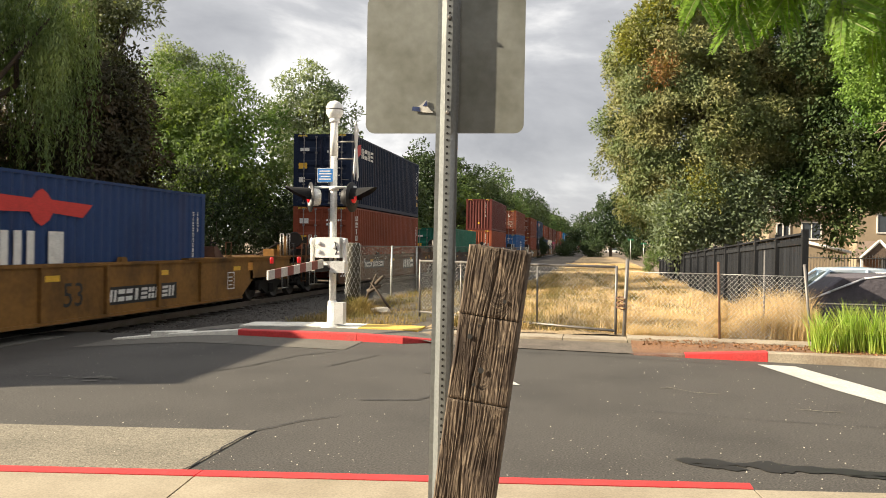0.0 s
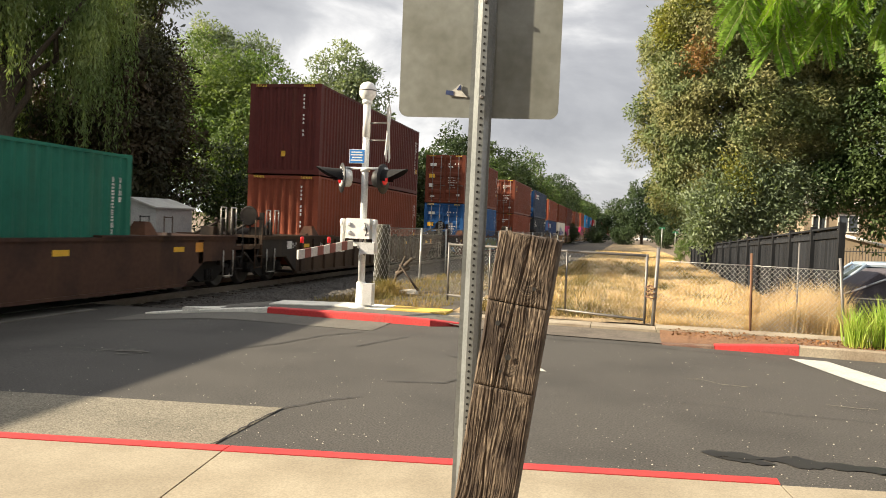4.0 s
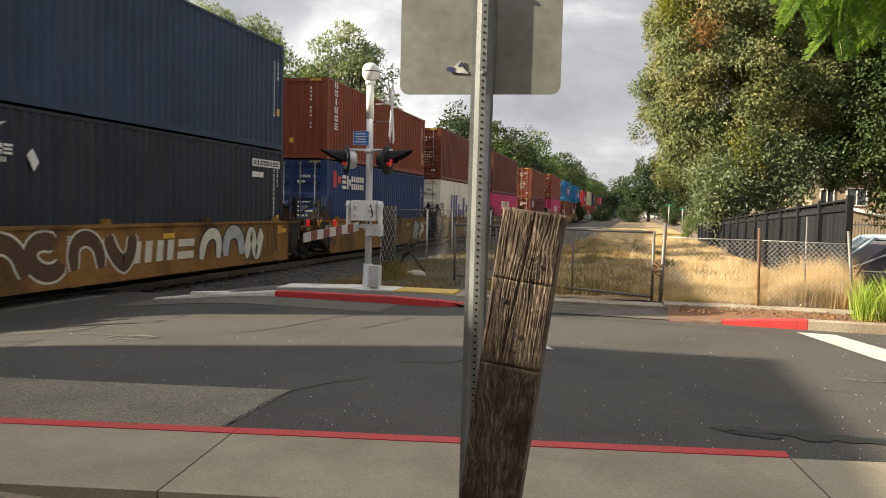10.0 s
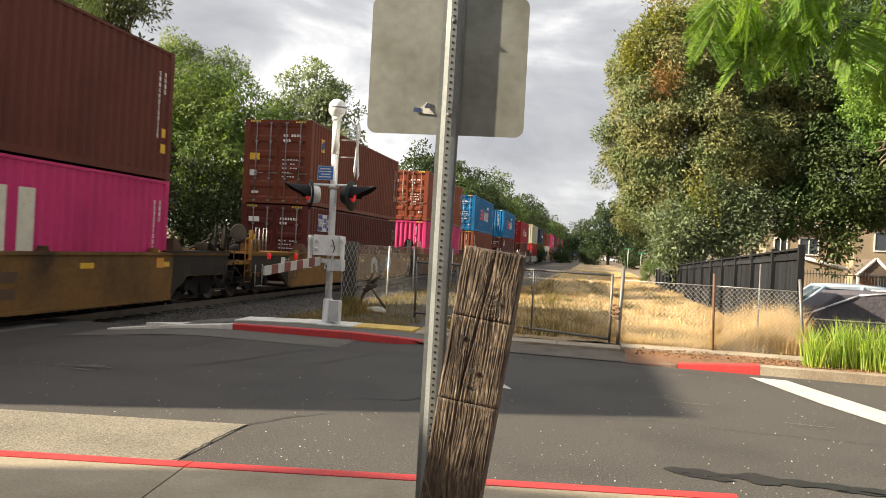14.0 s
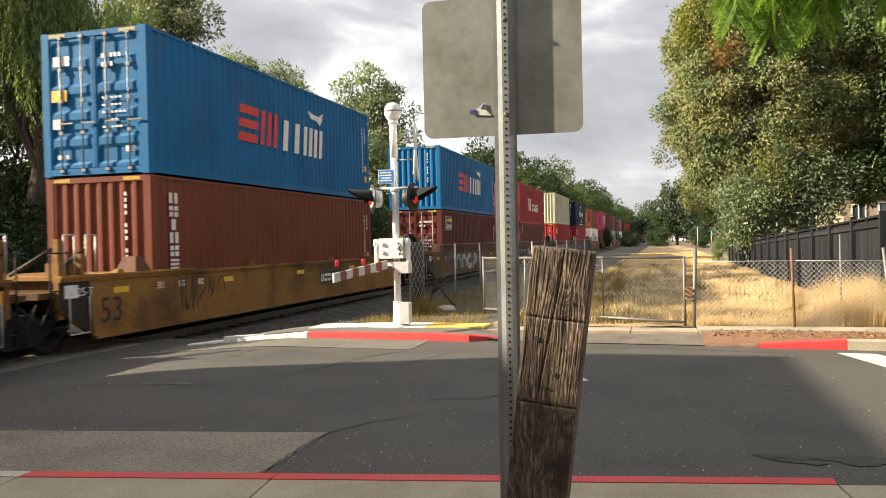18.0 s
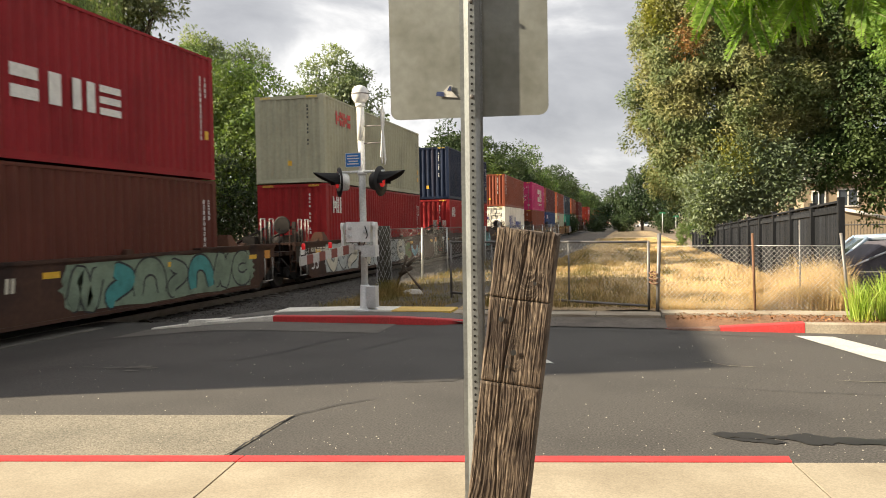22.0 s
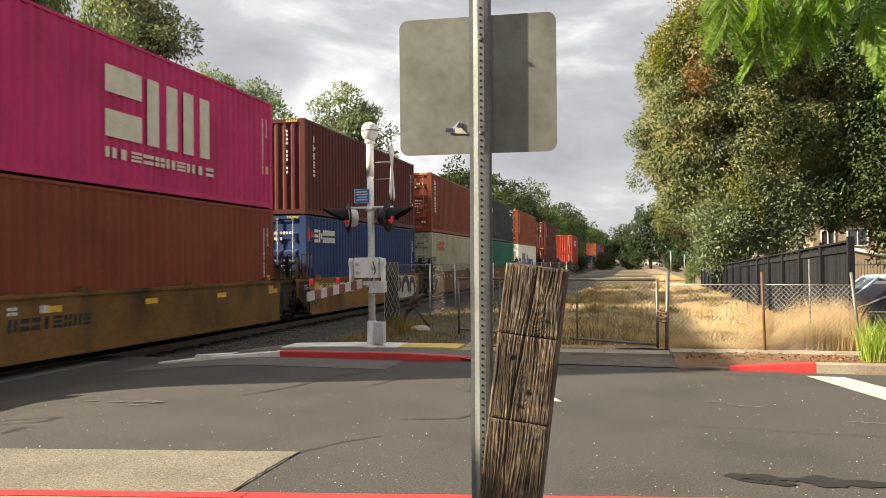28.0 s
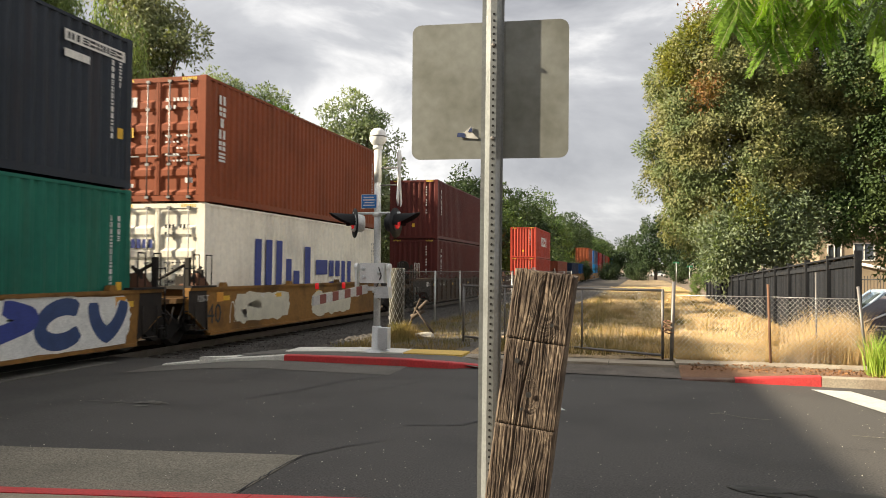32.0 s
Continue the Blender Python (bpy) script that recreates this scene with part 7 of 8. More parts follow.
HY = 56.0
house = thing("house", "two-storey beige stucco house with brown shingle roof", "house", at=(0, 0, -1.0))
bm = bmesh.new()
box(bm, 11.5, 16.6, HY + 1.5, HY + 12, 0, 4.75)
part("wall", bm, STUCCO, house)
bm = bmesh.new()
box(bm, 16.6, 26, HY, HY + 12, 0, 5.3)
part("wall", bm, STUCCO, house)
for x0, x1, y0, z0 in ((11.0, 16.9, HY + 1.0, 4.76), (16.2, 26.5, HY - 0.5, 5.31)):
    bm = bmesh.new()
    prism(bm, [(y0, z0), (HY + 12.6, z0), ((y0 + HY + 12.6) / 2, z0 + 2.0)], x0, x1, Matrix(((0, 0, 1, 0), (1, 0, 0, 0), (0, 1, 0, 0), (0, 0, 0, 1))))
    rf = part("roof", bm, SHINGLE, house)
    bm = bmesh.new()
    box(bm, x0, x1, y0 - 0.05, y0, z0 - 0.14, z0 + 0.08)
    part("fascia", bm, TRIM, rf)
for x, y, z, w, h in ((14.2, HY + 1.5, 3.4, 1.3, 1.2), (12.4, HY + 1.5, 3.4, 0.9, 1.0), (18.6, HY, 3.9, 1.7, 1.3), (22.0, HY, 3.9, 1.7, 1.3), (18.8, HY, 1.4, 1.4, 1.7), (22, HY, 1.4, 1.6, 1.7)):
    window(house, x, y, z, w, h)
bm = bmesh.new()
prism(bm, [(16.0, 1.75), (18.1, 1.75), (17.0, 2.75)], -(HY - 0.2), -(HY - 3.0), Matrix(((1, 0, 0, 0), (0, 0, -1, 0), (0, 1, 0, 0), (0, 0, 0, 1))))
bmesh.ops.recalc_face_normals(bm, faces=bm.faces[:])
part("porch_roof", bm, SHINGLE, house)
for s in (-1, 1):
    bm = bmesh.new()
    tube(bm, (17.0 + s * 1.1, HY - 3.05, 1.68), (17.0, HY - 3.05, 2.78), 0.09, n=6)
    part("barge_board", bm, TRIM, house)
    bm = bmesh.new()
    box(bm, 17.0 + s * 0.95 - 0.08, 17.0 + s * 0.95 + 0.08, HY - 2.95, HY - 2.8, 0, 1.75)
    part("porch_post", bm, TRIM, house)
bm = bmesh.new()
box(bm, 17.0, 17.9, HY - 0.06, HY + 0.02, 0, 2.1)
part("door", bm, mat("door_wood", (0.30, 0.14, 0.06), 0.6), house, "orange-brown front door")

garage = thing("garage", "low beige garage with slatted gate and white fascia", "garage", at=(0, 0, -0.75))
GY = 50.0
bm = bmesh.new()
prism(bm, [(10.2, 0), (14.3, 0), (14.3, 1.80), (12.0, 2.36), (10.2, 2.0)], -(GY + 6), -GY, Matrix(((1, 0, 0, 0), (0, 0, -1, 0), (0, 1, 0, 0), (0, 0, 0, 1))))
bmesh.ops.recalc_face_normals(bm, faces=bm.faces[:])
part("wall", bm, STUCCO, garage)
bm = bmesh.new()
tube(bm, (11.9, GY - 0.1, 2.42), (14.5, GY - 0.1, 1.82), 0.10, n=6)
part("fascia", bm, TRIM, garage)
lg = thing("slat_gate", "dark metal picket gate before the garage", "gate", at=(0, 0, -0.75))
for z in (0.3, 1.5):
    rod_part("rail", lg, [(11.2, GY - 1.0, z), (21, GY - 1.5, z)], 0.03, BLACK)
for i in range(60):
    rod_part("picket", lg, [(11.3 + i * 0.16, GY - 1.0 - i * 0.008, 0), (11.3 + i * 0.16, GY - 1.0 - i * 0.008, 1.7)], 0.016, BLACK, 4)
# a white shed beyond the track, and the far street's signs and vehicle
CABINET = mat("dull_grey_cabinet", (0.42, 0.42, 0.40), 0.6, 0.2, var=0.35, scale=2, fine=30)
shed = thing("relay_cabinet", "small silver relay cabinet with a peaked roof", "cabinet", at=(-14.35, 22.0, -0.55))
bm = bmesh.new()
prism(bm, [(-0.85, 0), (0.85, 0), (0.85, 2.2), (0, 2.45), (-0.85, 2.2)], -1.0, 1.0, Matrix(((1, 0, 0, 0), (0, 0, -1, 0), (0, 1, 0, 0), (0, 0, 0, 1))))
bmesh.ops.recalc_face_normals(bm, faces=bm.faces[:])
part("body", bm, CABINET, shed)
bm = bmesh.new()
for s in (-1, 1):
    box(bm, -0.02, 0.98, -1.1, 1.1, -0.03, 0.02, pose(0, 0, 2.50, 0, 16.3, 0) if s > 0 else pose(0, 0, 2.50, 0, 16.3, 180))
part("roof", bm, CABINET, shed)
bm = bmesh.new()
box(bm, -0.5, 0.5, -1.02, -1.0, 0.2, 2.05)
part("door", bm, CABINET, shed)
strip("far_road", np.linspace(-60, 80, 40), lambda x: 244 + 0 * x, lambda x: 254 + 0 * x, lambda x, y: fall(y) + 0.02 + 0 * x, ASPHALT, "distant grey cross street", "road", steps=3)
car("parked_car", "distant silver vehicle on the cross street", (4.6, 249, float(fall(249)) + 0.03), 0, mat("car_white", (0.68, 0.68, 0.67)), CAR_GLASS, 1.7, 4.8)
for x, y, h in ((4.6, 112, 2.7), (6.4, 113, 2.2)):
    fs = thing("street_sign", "small green street sign on a far pole", "street sign", at=(x, y, float(fall(y))))
    rod_part("pole", fs, [(0, 0, 0), (0, 0, h)], 0.05, STEEL)
    bm = bmesh.new()
    box(bm, -0.38, 0.38, -0.03, 0.03, h - 0.1, h + 0.12)
    part("plate", bm, mat("green_sign", (0.02, 0.16, 0.08), 0.5), fs, "green plate")
# ---- plants ----
def unit(v):
    return v / np.maximum(np.linalg.norm(v, axis=-1, keepdims=True), 1e-9)


def leaves_mesh(name, pos, along, length, width, material, curl=0.25, facing=None):
    """One small pointed leaf, folded in the middle, at every pos; along: the way that it points; facing: roughly its upper side."""
    n = len(pos)
    along = unit(along)
    side = unit(np.cross(along, rng.normal(size=(n, 3)) if facing is None else facing))
    up = np.cross(side, along)
    L, W = np.broadcast_to(length, (n,))[:, None], np.broadcast_to(width, (n,))[:, None]
    v = np.empty((n, 4, 3), np.float32)
    v[:, 0] = pos
    v[:, 1] = pos + along * L * 0.5 + side * W * 0.5 + up * W * curl
    v[:, 2] = pos + along * L
    v[:, 3] = pos + along * L * 0.5 - side * W * 0.5 + up * W * curl
    return mesh_np(name, v.reshape(-1, 3), np.arange(n * 4).reshape(-1, 4), material)


def blob_points(blobs, n, shell=0.55):
    """Cluster places in a crown made of round masses, thinner inside; and the way outwards at each."""
    wts = np.array([b[3] * b[4] + b[4] * b[5] + b[3] * b[5] for b in blobs])
    pick = rng.choice(len(blobs), n, p=wts / wts.sum())
    B = np.array(blobs)[pick]
    d = unit(rng.normal(size=(n, 3)))
    rad = shell + (1 - shell) * rng.uniform(0, 1, n) ** 0.6
    lump = 1 + 0.16 * np.sin(d[:, 0] * 5 + B[:, 0]) * np.sin(d[:, 2] * 6 + B[:, 1]) + 0.10 * np.sin(d[:, 1] * 11 + d[:, 2] * 9)
    return B[:, :3] + d * B[:, 3:6] * (rad * lump)[:, None], d


def limb(bm, p0, p1, r0, r1, bend, n=6, steps=5):
    p0, p1 = Vector(p0), Vector(p1)
    pts = []
    for i in range(steps + 1):
        f = i / steps
        o = Vector((random.uniform(-1, 1), random.uniform(-1, 1), 0.3)) * bend * math.sin(f * math.pi)
        pts.append(p0.lerp(p1, f) + o)
    for i in range(steps):
        f0, f1 = i / steps, (i + 1) / steps
        tube(bm, pts[i], pts[i + 1], r0 + (r1 - r0) * f0, r0 + (r1 - r0) * f1, n, caps=False)


def tree(name, label, base, blobs, clusters, per, leaf, spread, material, trunk_r, droop=0.2, limbs=9, shell=0.55, twigs=40, bulge=0.6):
    """A tree: tapered trunk, limbs to its leaf masses, twigs, and a crown of leaf clusters."""
    top = thing(name, label, "tree", at=base)
    off = np.array(base)
    loc = [(b[0] - off[0], b[1] - off[1], b[2] - off[2], *b[3:]) for b in blobs]
    bm = bmesh.new()
    hi = max(b[2] for b in loc)
    fork = hi * 0.45
    cx, cy = np.mean([b[0] for b in loc]) * 0.5, np.mean([b[1] for b in loc]) * 0.5
    limb(bm, (0, 0, -0.3), (cx, cy, fork), trunk_r, trunk_r * 0.62, trunk_r * 0.5, 9)
    part("trunk", bm, BARK, top)
    pts, d = blob_points(loc, clusters, shell)
    for i in range(min(limbs, 3 * len(loc))):
        b = loc[i % len(loc)]
        q = Vector(b[:3]) + Vector((random.uniform(-.4, .4) * b[3], random.uniform(-.4, .4) * b[4], random.uniform(-.2, .5) * b[5]))
        bm = bmesh.new()
        limb(bm, (cx, cy, fork * random.uniform(0.75, 1.0)), q, trunk_r * 0.42, trunk_r * 0.10, 0.35)
        for _ in range(max(1, twigs // limbs)):
            k = random.randrange(clusters)
            if (Vector(pts[k]) - q).length < max(b[3:]) * 1.1:
                limb(bm, q, pts[k], trunk_r * 0.12, 0.008, 0.2, 4, 3)
        part("limb", bm, BARK, top)
    m = clusters * per
    out = np.repeat(d, per, 0)
    ways = unit(rng.normal(size=(m, 3)) + 0.7 * out + np.array([0, 0, 0.15]))
    size = np.repeat(rng.uniform(0.7, 1.35, clusters), per)[:, None]
    pos = np.repeat(pts, per, 0) + ways * np.array(spread) * size * (0.55 + 0.75 * rng.uniform(0, 1, m) ** 0.7)[:, None]
    along = ways * 0.5 + rng.normal(size=(m, 3)) * 0.7 + np.array([0, 0, -droop])
    face = ways * 0.8 + out * bulge + rng.normal(size=(m, 3)) * 0.4 + np.array([0, 0, 0.2])
    ln = rng.uniform(0.7, 1.3, m) * leaf[0]
    tagged(link_mesh("crown", leaves_mesh("crown", pos, along, ln, ln * leaf[1], material, 0.15, face), None, top), kind="stuff")
    return top


L_OLIVE = leaf_mat("leaf_olive", (0.125, 0.160, 0.068), (0.222, 0.214, 0.090), 0.20, 0.75)
L_TAWNY = leaf_mat("leaf_tawny", (0.160, 0.185, 0.095), (0.26, 0.265, 0.145), 0.2, 0.4)
# brown leaves darkened to carry the shade on one tree behind the track
L_UMBER = leaf_mat("leaf_umber", (0.042, 0.043, 0.022), (0.090, 0.066, 0.040), 0.16, 0.5)
L_GREEN = leaf_mat("leaf_green", (0.105, 0.200, 0.047), (0.180, 0.280, 0.066), 0.35, 0.4)
L_DEEP = leaf_mat("leaf_deep", (0.043, 0.075, 0.025), (0.078, 0.110, 0.037), 0.22, 0.4)
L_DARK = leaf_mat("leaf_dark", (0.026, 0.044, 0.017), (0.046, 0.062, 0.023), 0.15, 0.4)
L_BRIGHT = leaf_mat("leaf_bright", (0.095, 0.150, 0.048), (0.175, 0.225, 0.080), 0.38, 0.4)
L_MID = leaf_mat("leaf_mid", (0.070, 0.120, 0.038), (0.115, 0.155, 0.050), 0.32, 0.35)
L_GREY = leaf_mat("leaf_greygreen", (0.150, 0.192, 0.116), (0.250, 0.285, 0.180), 0.3, 0.35)
L_WILLOW = leaf_mat("leaf_willow", (0.150, 0.205, 0.085), (0.34, 0.40, 0.16), 0.38, 0.35, 0.5, 0.46, 0.72)
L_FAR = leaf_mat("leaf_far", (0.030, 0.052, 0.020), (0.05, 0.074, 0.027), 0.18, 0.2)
L_FROND = leaf_mat("leaf_frond", (0.100, 0.195, 0.027), (0.185, 0.290, 0.042), 0.55, 6.0, 0.4)
L_ROW = leaf_mat("leaf_row", (0.045, 0.074, 0.027), (0.075, 0.104, 0.036), 0.2, 0.3)
L_RUSTY = leaf_mat("leaf_rusty", (0.260, 0.120, 0.050), (0.20, 0.130, 0.050), 0.25, 1.0)
L_YELLOW = leaf_mat("leaf_yellowing", (0.23, 0.215, 0.045), (0.17, 0.185, 0.045), 0.3, 1.0)

# the big dense tree that leans over the board fence
tree("large_tree", "large dense olive-green tree with yellowing top", (6.2, 37.5, -0.6),
     [(3.95, 36.9, 7.3, 3.45, 3.4, 4.7), (4.0, 36.9, 5.6, 3.2, 3.1, 3.4), (3.75, 36.9, 9.8, 3.1, 3.1, 2.5), (7.0, 37.5, 6.4, 2.6, 2.8, 2.9), (7.2, 37.8, 9.6, 2.8, 3.0, 3.2), (5.6, 37.5, 12.4, 2.2, 2.2, 1.8), (3.6, 36.7, 3.6, 2.0, 2.1, 1.9)],
     1250, 270, (0.150, 0.40), (0.52, 0.52, 0.47), L_OLIVE, 0.38, 0.35, 12, 0.74, 30, 0.7)
for blobs, m_, nm, la, nc in (([(2.6, 34.4, 11.0, 1.3, 1.0, 0.7), (1.5, 35.0, 10.1, 0.7, 0.9, 0.8), (4.4, 33.7, 3.9, 0.8, 0.4, 1.0)], L_YELLOW, "yellow_branches", "yellowing leaf masses in the tree crown", 80),
                              ([(2.55, 33.7, 8.6, 0.35, 0.3, 0.45), (2.45, 35.0, 12.0, 0.2, 0.2, 0.45)], L_RUSTY, "rusty_branches", "dead rust-brown leaf patch in the crown", 13),
                              ([(4.2, 34.2, 2.6, 1.9, 0.9, 1.6), (5.7, 34.2, 2.9, 1.5, 0.9, 1.5), (3.2, 34.0, 2.2, 1.0, 0.8, 1.3), (5.4, 33.8, 4.1, 0.9, 0.6, 0.6)], L_GREY, "pale_shrub", "grey-green shrub growing below the big tree", 330)):
    pts, d = blob_points(blobs, nc, 0.3)
    m = nc * 60
    pos = np.repeat(pts, 60, 0) + rng.normal(size=(m, 3)) * 0.26
    ln = rng.uniform(0.11, 0.21, m)
    t_ = thing(nm, la, "foliage", at=(0, 0, 0))
    tagged(link_mesh("leaves", leaves_mesh("leaves", pos, np.repeat(d, 60, 0) + rng.normal(size=(m, 3)) * 0.8, ln, ln * 0.4, m_), None, t_), kind="stuff")
    for b in blobs:
        bm = bmesh.new()
        limb(bm, (5.6, 37.0, max(1.5, b[2] - 3)), (b[0], b[1] + 0.3, b[2]), 0.12, 0.03, 0.3)
        part("branch", bm, BARK, t_)
# trees behind the houses and car lot
tree("broadleaf_tree", "dark leafy tree shading the house", (13.6, 37.5, -0.8), [(10.4, 36, 5.6, 2.7, 2.6, 2.3), (12.4, 36, 4.5, 1.4, 1.4, 1.2), (8.6, 36.0, 4.0, 1.3, 1.2, 1.1), (10.7, 35.8, 3.7, 1.0, 1.0, 0.7), (11.6, 38.6, 8.0, 3.2, 1.6, 3.6), (12.6, 37, 9.5, 3.6, 3.0, 3.0), (9.2, 36, 10.0, 2.4, 2.4, 2.5), (14.8, 36.5, 5.9, 2.8, 2.6, 2.3), (11, 37.5, 13.0, 2.6, 2.6, 2.0), (7.5, 34.6, 3.4, 0.55, 0.6, 0.8), (9.35, 34.6, 3.3, 0.6, 0.6, 1.2), (9.7, 34.6, 2.0, 0.4, 0.4, 0.5), (9.0, 36, 3.9, 0.6, 0.6, 0.6), (10.3, 35.6, 3.3, 0.6, 0.6, 0.7)],
     980, 110, (0.17, 0.5), (0.55, 0.55, 0.45), L_DEEP, 0.18, 0.25, 10, 0.5, 40)
tree("broadleaf_tree", "bright green leafy tree beside the car lot", (12.4, 31.5, -0.6), [(9.6, 31, 8.4, 1.2, 1.2, 1.6), (11.4, 31, 9.4, 1.6, 1.5, 1.7), (10.8, 31.2, 6.6, 1.5, 1.3, 1.0), (13.0, 31.4, 7.6, 2.0, 1.6, 2.2), (12.6, 31, 4.6, 1.3, 1.2, 1.0)],
     340, 140, (0.14, 0.5), (0.42, 0.42, 0.36), L_GREEN, 0.2, 0.25, 10, 0.45, 60)
dead = thing("dead_branch", "bare pale dead branch hanging in the tree", "branch", at=(10.3, 30.4, 5.9))
bm = bmesh.new()
for _ in range(26):
    limb(bm, (random.uniform(-.2, .2), 0, random.uniform(-.4, .4)), (random.uniform(-0.9, 0.9), random.uniform(-.3, .3), random.uniform(-1.1, 0.2)), 0.03, 0.006, 0.12, 4, 4)
part("twigs", bm, TWIG, dead)
# along the tracks
# this tree stands in shade, which is put into its dark leaf colour
tree("shade_toned_tree", "brown-leaved tree behind the track, shade put into its dark colour", (-19.0, 27.6, -0.6),
     [(-18.8, 27.2, 3.2, 2.2, 2.4, 3.2), (-19.0, 27.4, 6.6, 2.0, 2.3, 2.3), (-17.8, 27.2, 4.6, 1.2, 1.4, 2.0), (-21.0, 28, 6.0, 2.4, 2.4, 4.0)],
     470, 110, (0.20, 0.42), (0.58, 0.58, 0.5), L_UMBER, 0.3, 0.25, 10, 0.45, 50)
tree("olive_tree", "tall grey-green tree with thin upper branches behind the track", (-20.4, 29.0, -0.6),
     [(-19.6, 28.4, 10.6, 1.7, 1.8, 1.9), (-18.3, 28.2, 10.4, 1.1, 1.1, 0.9), (-17.5, 28.0, 10.3, 0.6, 0.6, 0.45), (-20.6, 28.6, 13.0, 1.8, 1.8, 1.4), (-19.4, 28.2, 8.2, 1.3, 1.3, 1.3)],
     200, 80, (0.20, 0.40), (0.50, 0.50, 0.42), L_TAWNY, 0.25, 0.2, 12, 0.3, 80)
tree("broadleaf_tree", "bright sunlit green tree behind the train", (-19.6, 37, -0.7), [(-19.6, 36.5, 4.8, 4.0, 3.4, 3.6), (-17.2, 36.5, 5.2, 2.6, 2.6, 2.8), (-20.6, 36.5, 7.8, 2.4, 2.4, 2.2), (-18.0, 37, 7.4, 1.6, 1.8, 1.6), (-22.5, 37, 6.5, 2.8, 2.6, 3.4)],
     460, 100, (0.22, 0.42), (0.62, 0.62, 0.5), L_BRIGHT, 0.28, 0.3, 12, 0.45, 40)
tree("broadleaf_tree", "tall open-branched tree against the sky", (-24.4, 44, -0.8), [(-24.4, 44, 10.7, 1.6, 1.6, 1.6), (-21.9, 44, 11.2, 1.0, 1.0, 0.7), (-23.0, 44, 9.3, 1.8, 1.6, 1.2), (-24.9, 44, 12.2, 1.0, 1.0, 0.8), (-21.3, 43.6, 10.2, 0.6, 0.6, 0.4)],
     130, 70, (0.22, 0.42), (0.45, 0.45, 0.36), L_GREY, 0.26, 0.2, 14, 0.25, 90)
tree("broadleaf_tree", "tall pale green tree beside the railway", (-18.6, 50, -0.9), [(-18.6, 50, 11.0, 1.9, 1.7, 1.9), (-17.0, 50, 10.0, 1.5, 1.5, 1.3), (-20.0, 50, 9.4, 1.8, 1.6, 1.4), (-18.4, 50, 7.4, 2.6, 2.2, 2.0), (-16.6, 49.6, 7.0, 1.6, 1.6, 1.8), (-19.6, 50, 4.2, 3.4, 2.6, 2.6), (-16.4, 50, 4.0, 2.2, 2.2, 2.6)],
     360, 80, (0.26, 0.42), (0.55, 0.55, 0.45), L_GREY, 0.3, 0.2, 16, 0.3, 90)
# the willow: drooping strands
willow = thing("willow_tree", "weeping willow with long hanging leafy strands", "tree", at=(-20.3, 22.3, -0.6))
bm = bmesh.new()
limb(bm, (0, 0, -0.3), (0.4, 0, 6.0), 0.45, 0.28, 0.2, 9)
part("trunk", bm, BARK, willow)
heads = []
for i in range(16):
    a = i * 2.399
    rr = 0.7 + 2.3 * ((i * 0.618) % 1)
    h = Vector((rr * math.cos(a) + 0.4, rr * math.sin(a), 12.0 - 0.26 * rr * rr + random.uniform(-0.8, 0.8)))
    bm = bmesh.new()
    limb(bm, (0.4, 0, 5.0 + random.uniform(-1, 1)), h, 0.13, 0.03, 0.4)
    part("limb", bm, BARK, willow)
    heads.append(h)
pos, alo = [], []
for i in range(1900):
    h = heads[(i // 7) % len(heads)]
    if i % 7 == 0:
        rope = np.array(h) + np.array([random.gauss(0, 0.6), random.gauss(0, 0.6), random.gauss(0, 0.7)])
        fall_ = random.uniform(2.2, 7.4)
    s = rope + np.array([random.gauss(0, 0.10), random.gauss(0, 0.10), random.gauss(0, 0.25)])
    drop = fall_ * random.uniform(0.6, 1.0) * (0.55 + 0.45 * min(1, math.hypot(h.x, h.y) / 3))
    k = int(drop / 0.085)
    f = np.arange(k)[:, None] / k
    swing = rng.normal(size=3) * np.array([0.16, 0.16, 0])
    line = s + f * np.array([0, 0, -drop]) + np.sin(f * 2.4) * swing
    pos.append(line + rng.normal(size=(k, 3)) * 0.03)
    alo.append(np.tile([0, 0, -1.0], (k, 1)) + rng.normal(size=(k, 3)) * 0.45)
pos, alo = np.concatenate(pos), np.concatenate(alo)
ln = rng.uniform(0.12, 0.26, len(pos))
tagged(link_mesh("hanging_foliage", leaves_mesh("hanging_foliage", pos, alo, ln, ln * 0.24, L_WILLOW), None, willow), kind="stuff")

# the row of trees that follows the line into the distance
row = random.Random(3)
yy = 57.0
i = 0
while yy < 520:
    hgt = min(15.5, 8.6 + (yy - 50) * 0.075) * row.uniform(0.88, 1.12)
    gz = float(fall(yy)) - 0.4
    w = row.uniform(2.6, 3.8) * (1 + yy / 400)
    x = -17.4 + row.uniform(-1.5, 1.0) - yy * 0.004
    near_ = yy < 130
    blobs = [(x, yy, gz + hgt * 0.38, w, w, hgt * 0.34), (x + row.uniform(-1, 1), yy, gz + hgt * 0.72, w * 0.72, w * 0.72, hgt * 0.26), (x + row.uniform(-2, 2), yy + 1, gz + hgt * 0.52, w * 0.8, w * 0.8, hgt * 0.22)]
    s = 1 + yy / 150
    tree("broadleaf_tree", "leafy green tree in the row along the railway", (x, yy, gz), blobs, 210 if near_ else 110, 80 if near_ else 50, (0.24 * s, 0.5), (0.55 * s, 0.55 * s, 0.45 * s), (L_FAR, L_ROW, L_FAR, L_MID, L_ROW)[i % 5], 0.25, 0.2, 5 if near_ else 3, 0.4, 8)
    yy += 7.5 + yy * 0.055
    i += 1
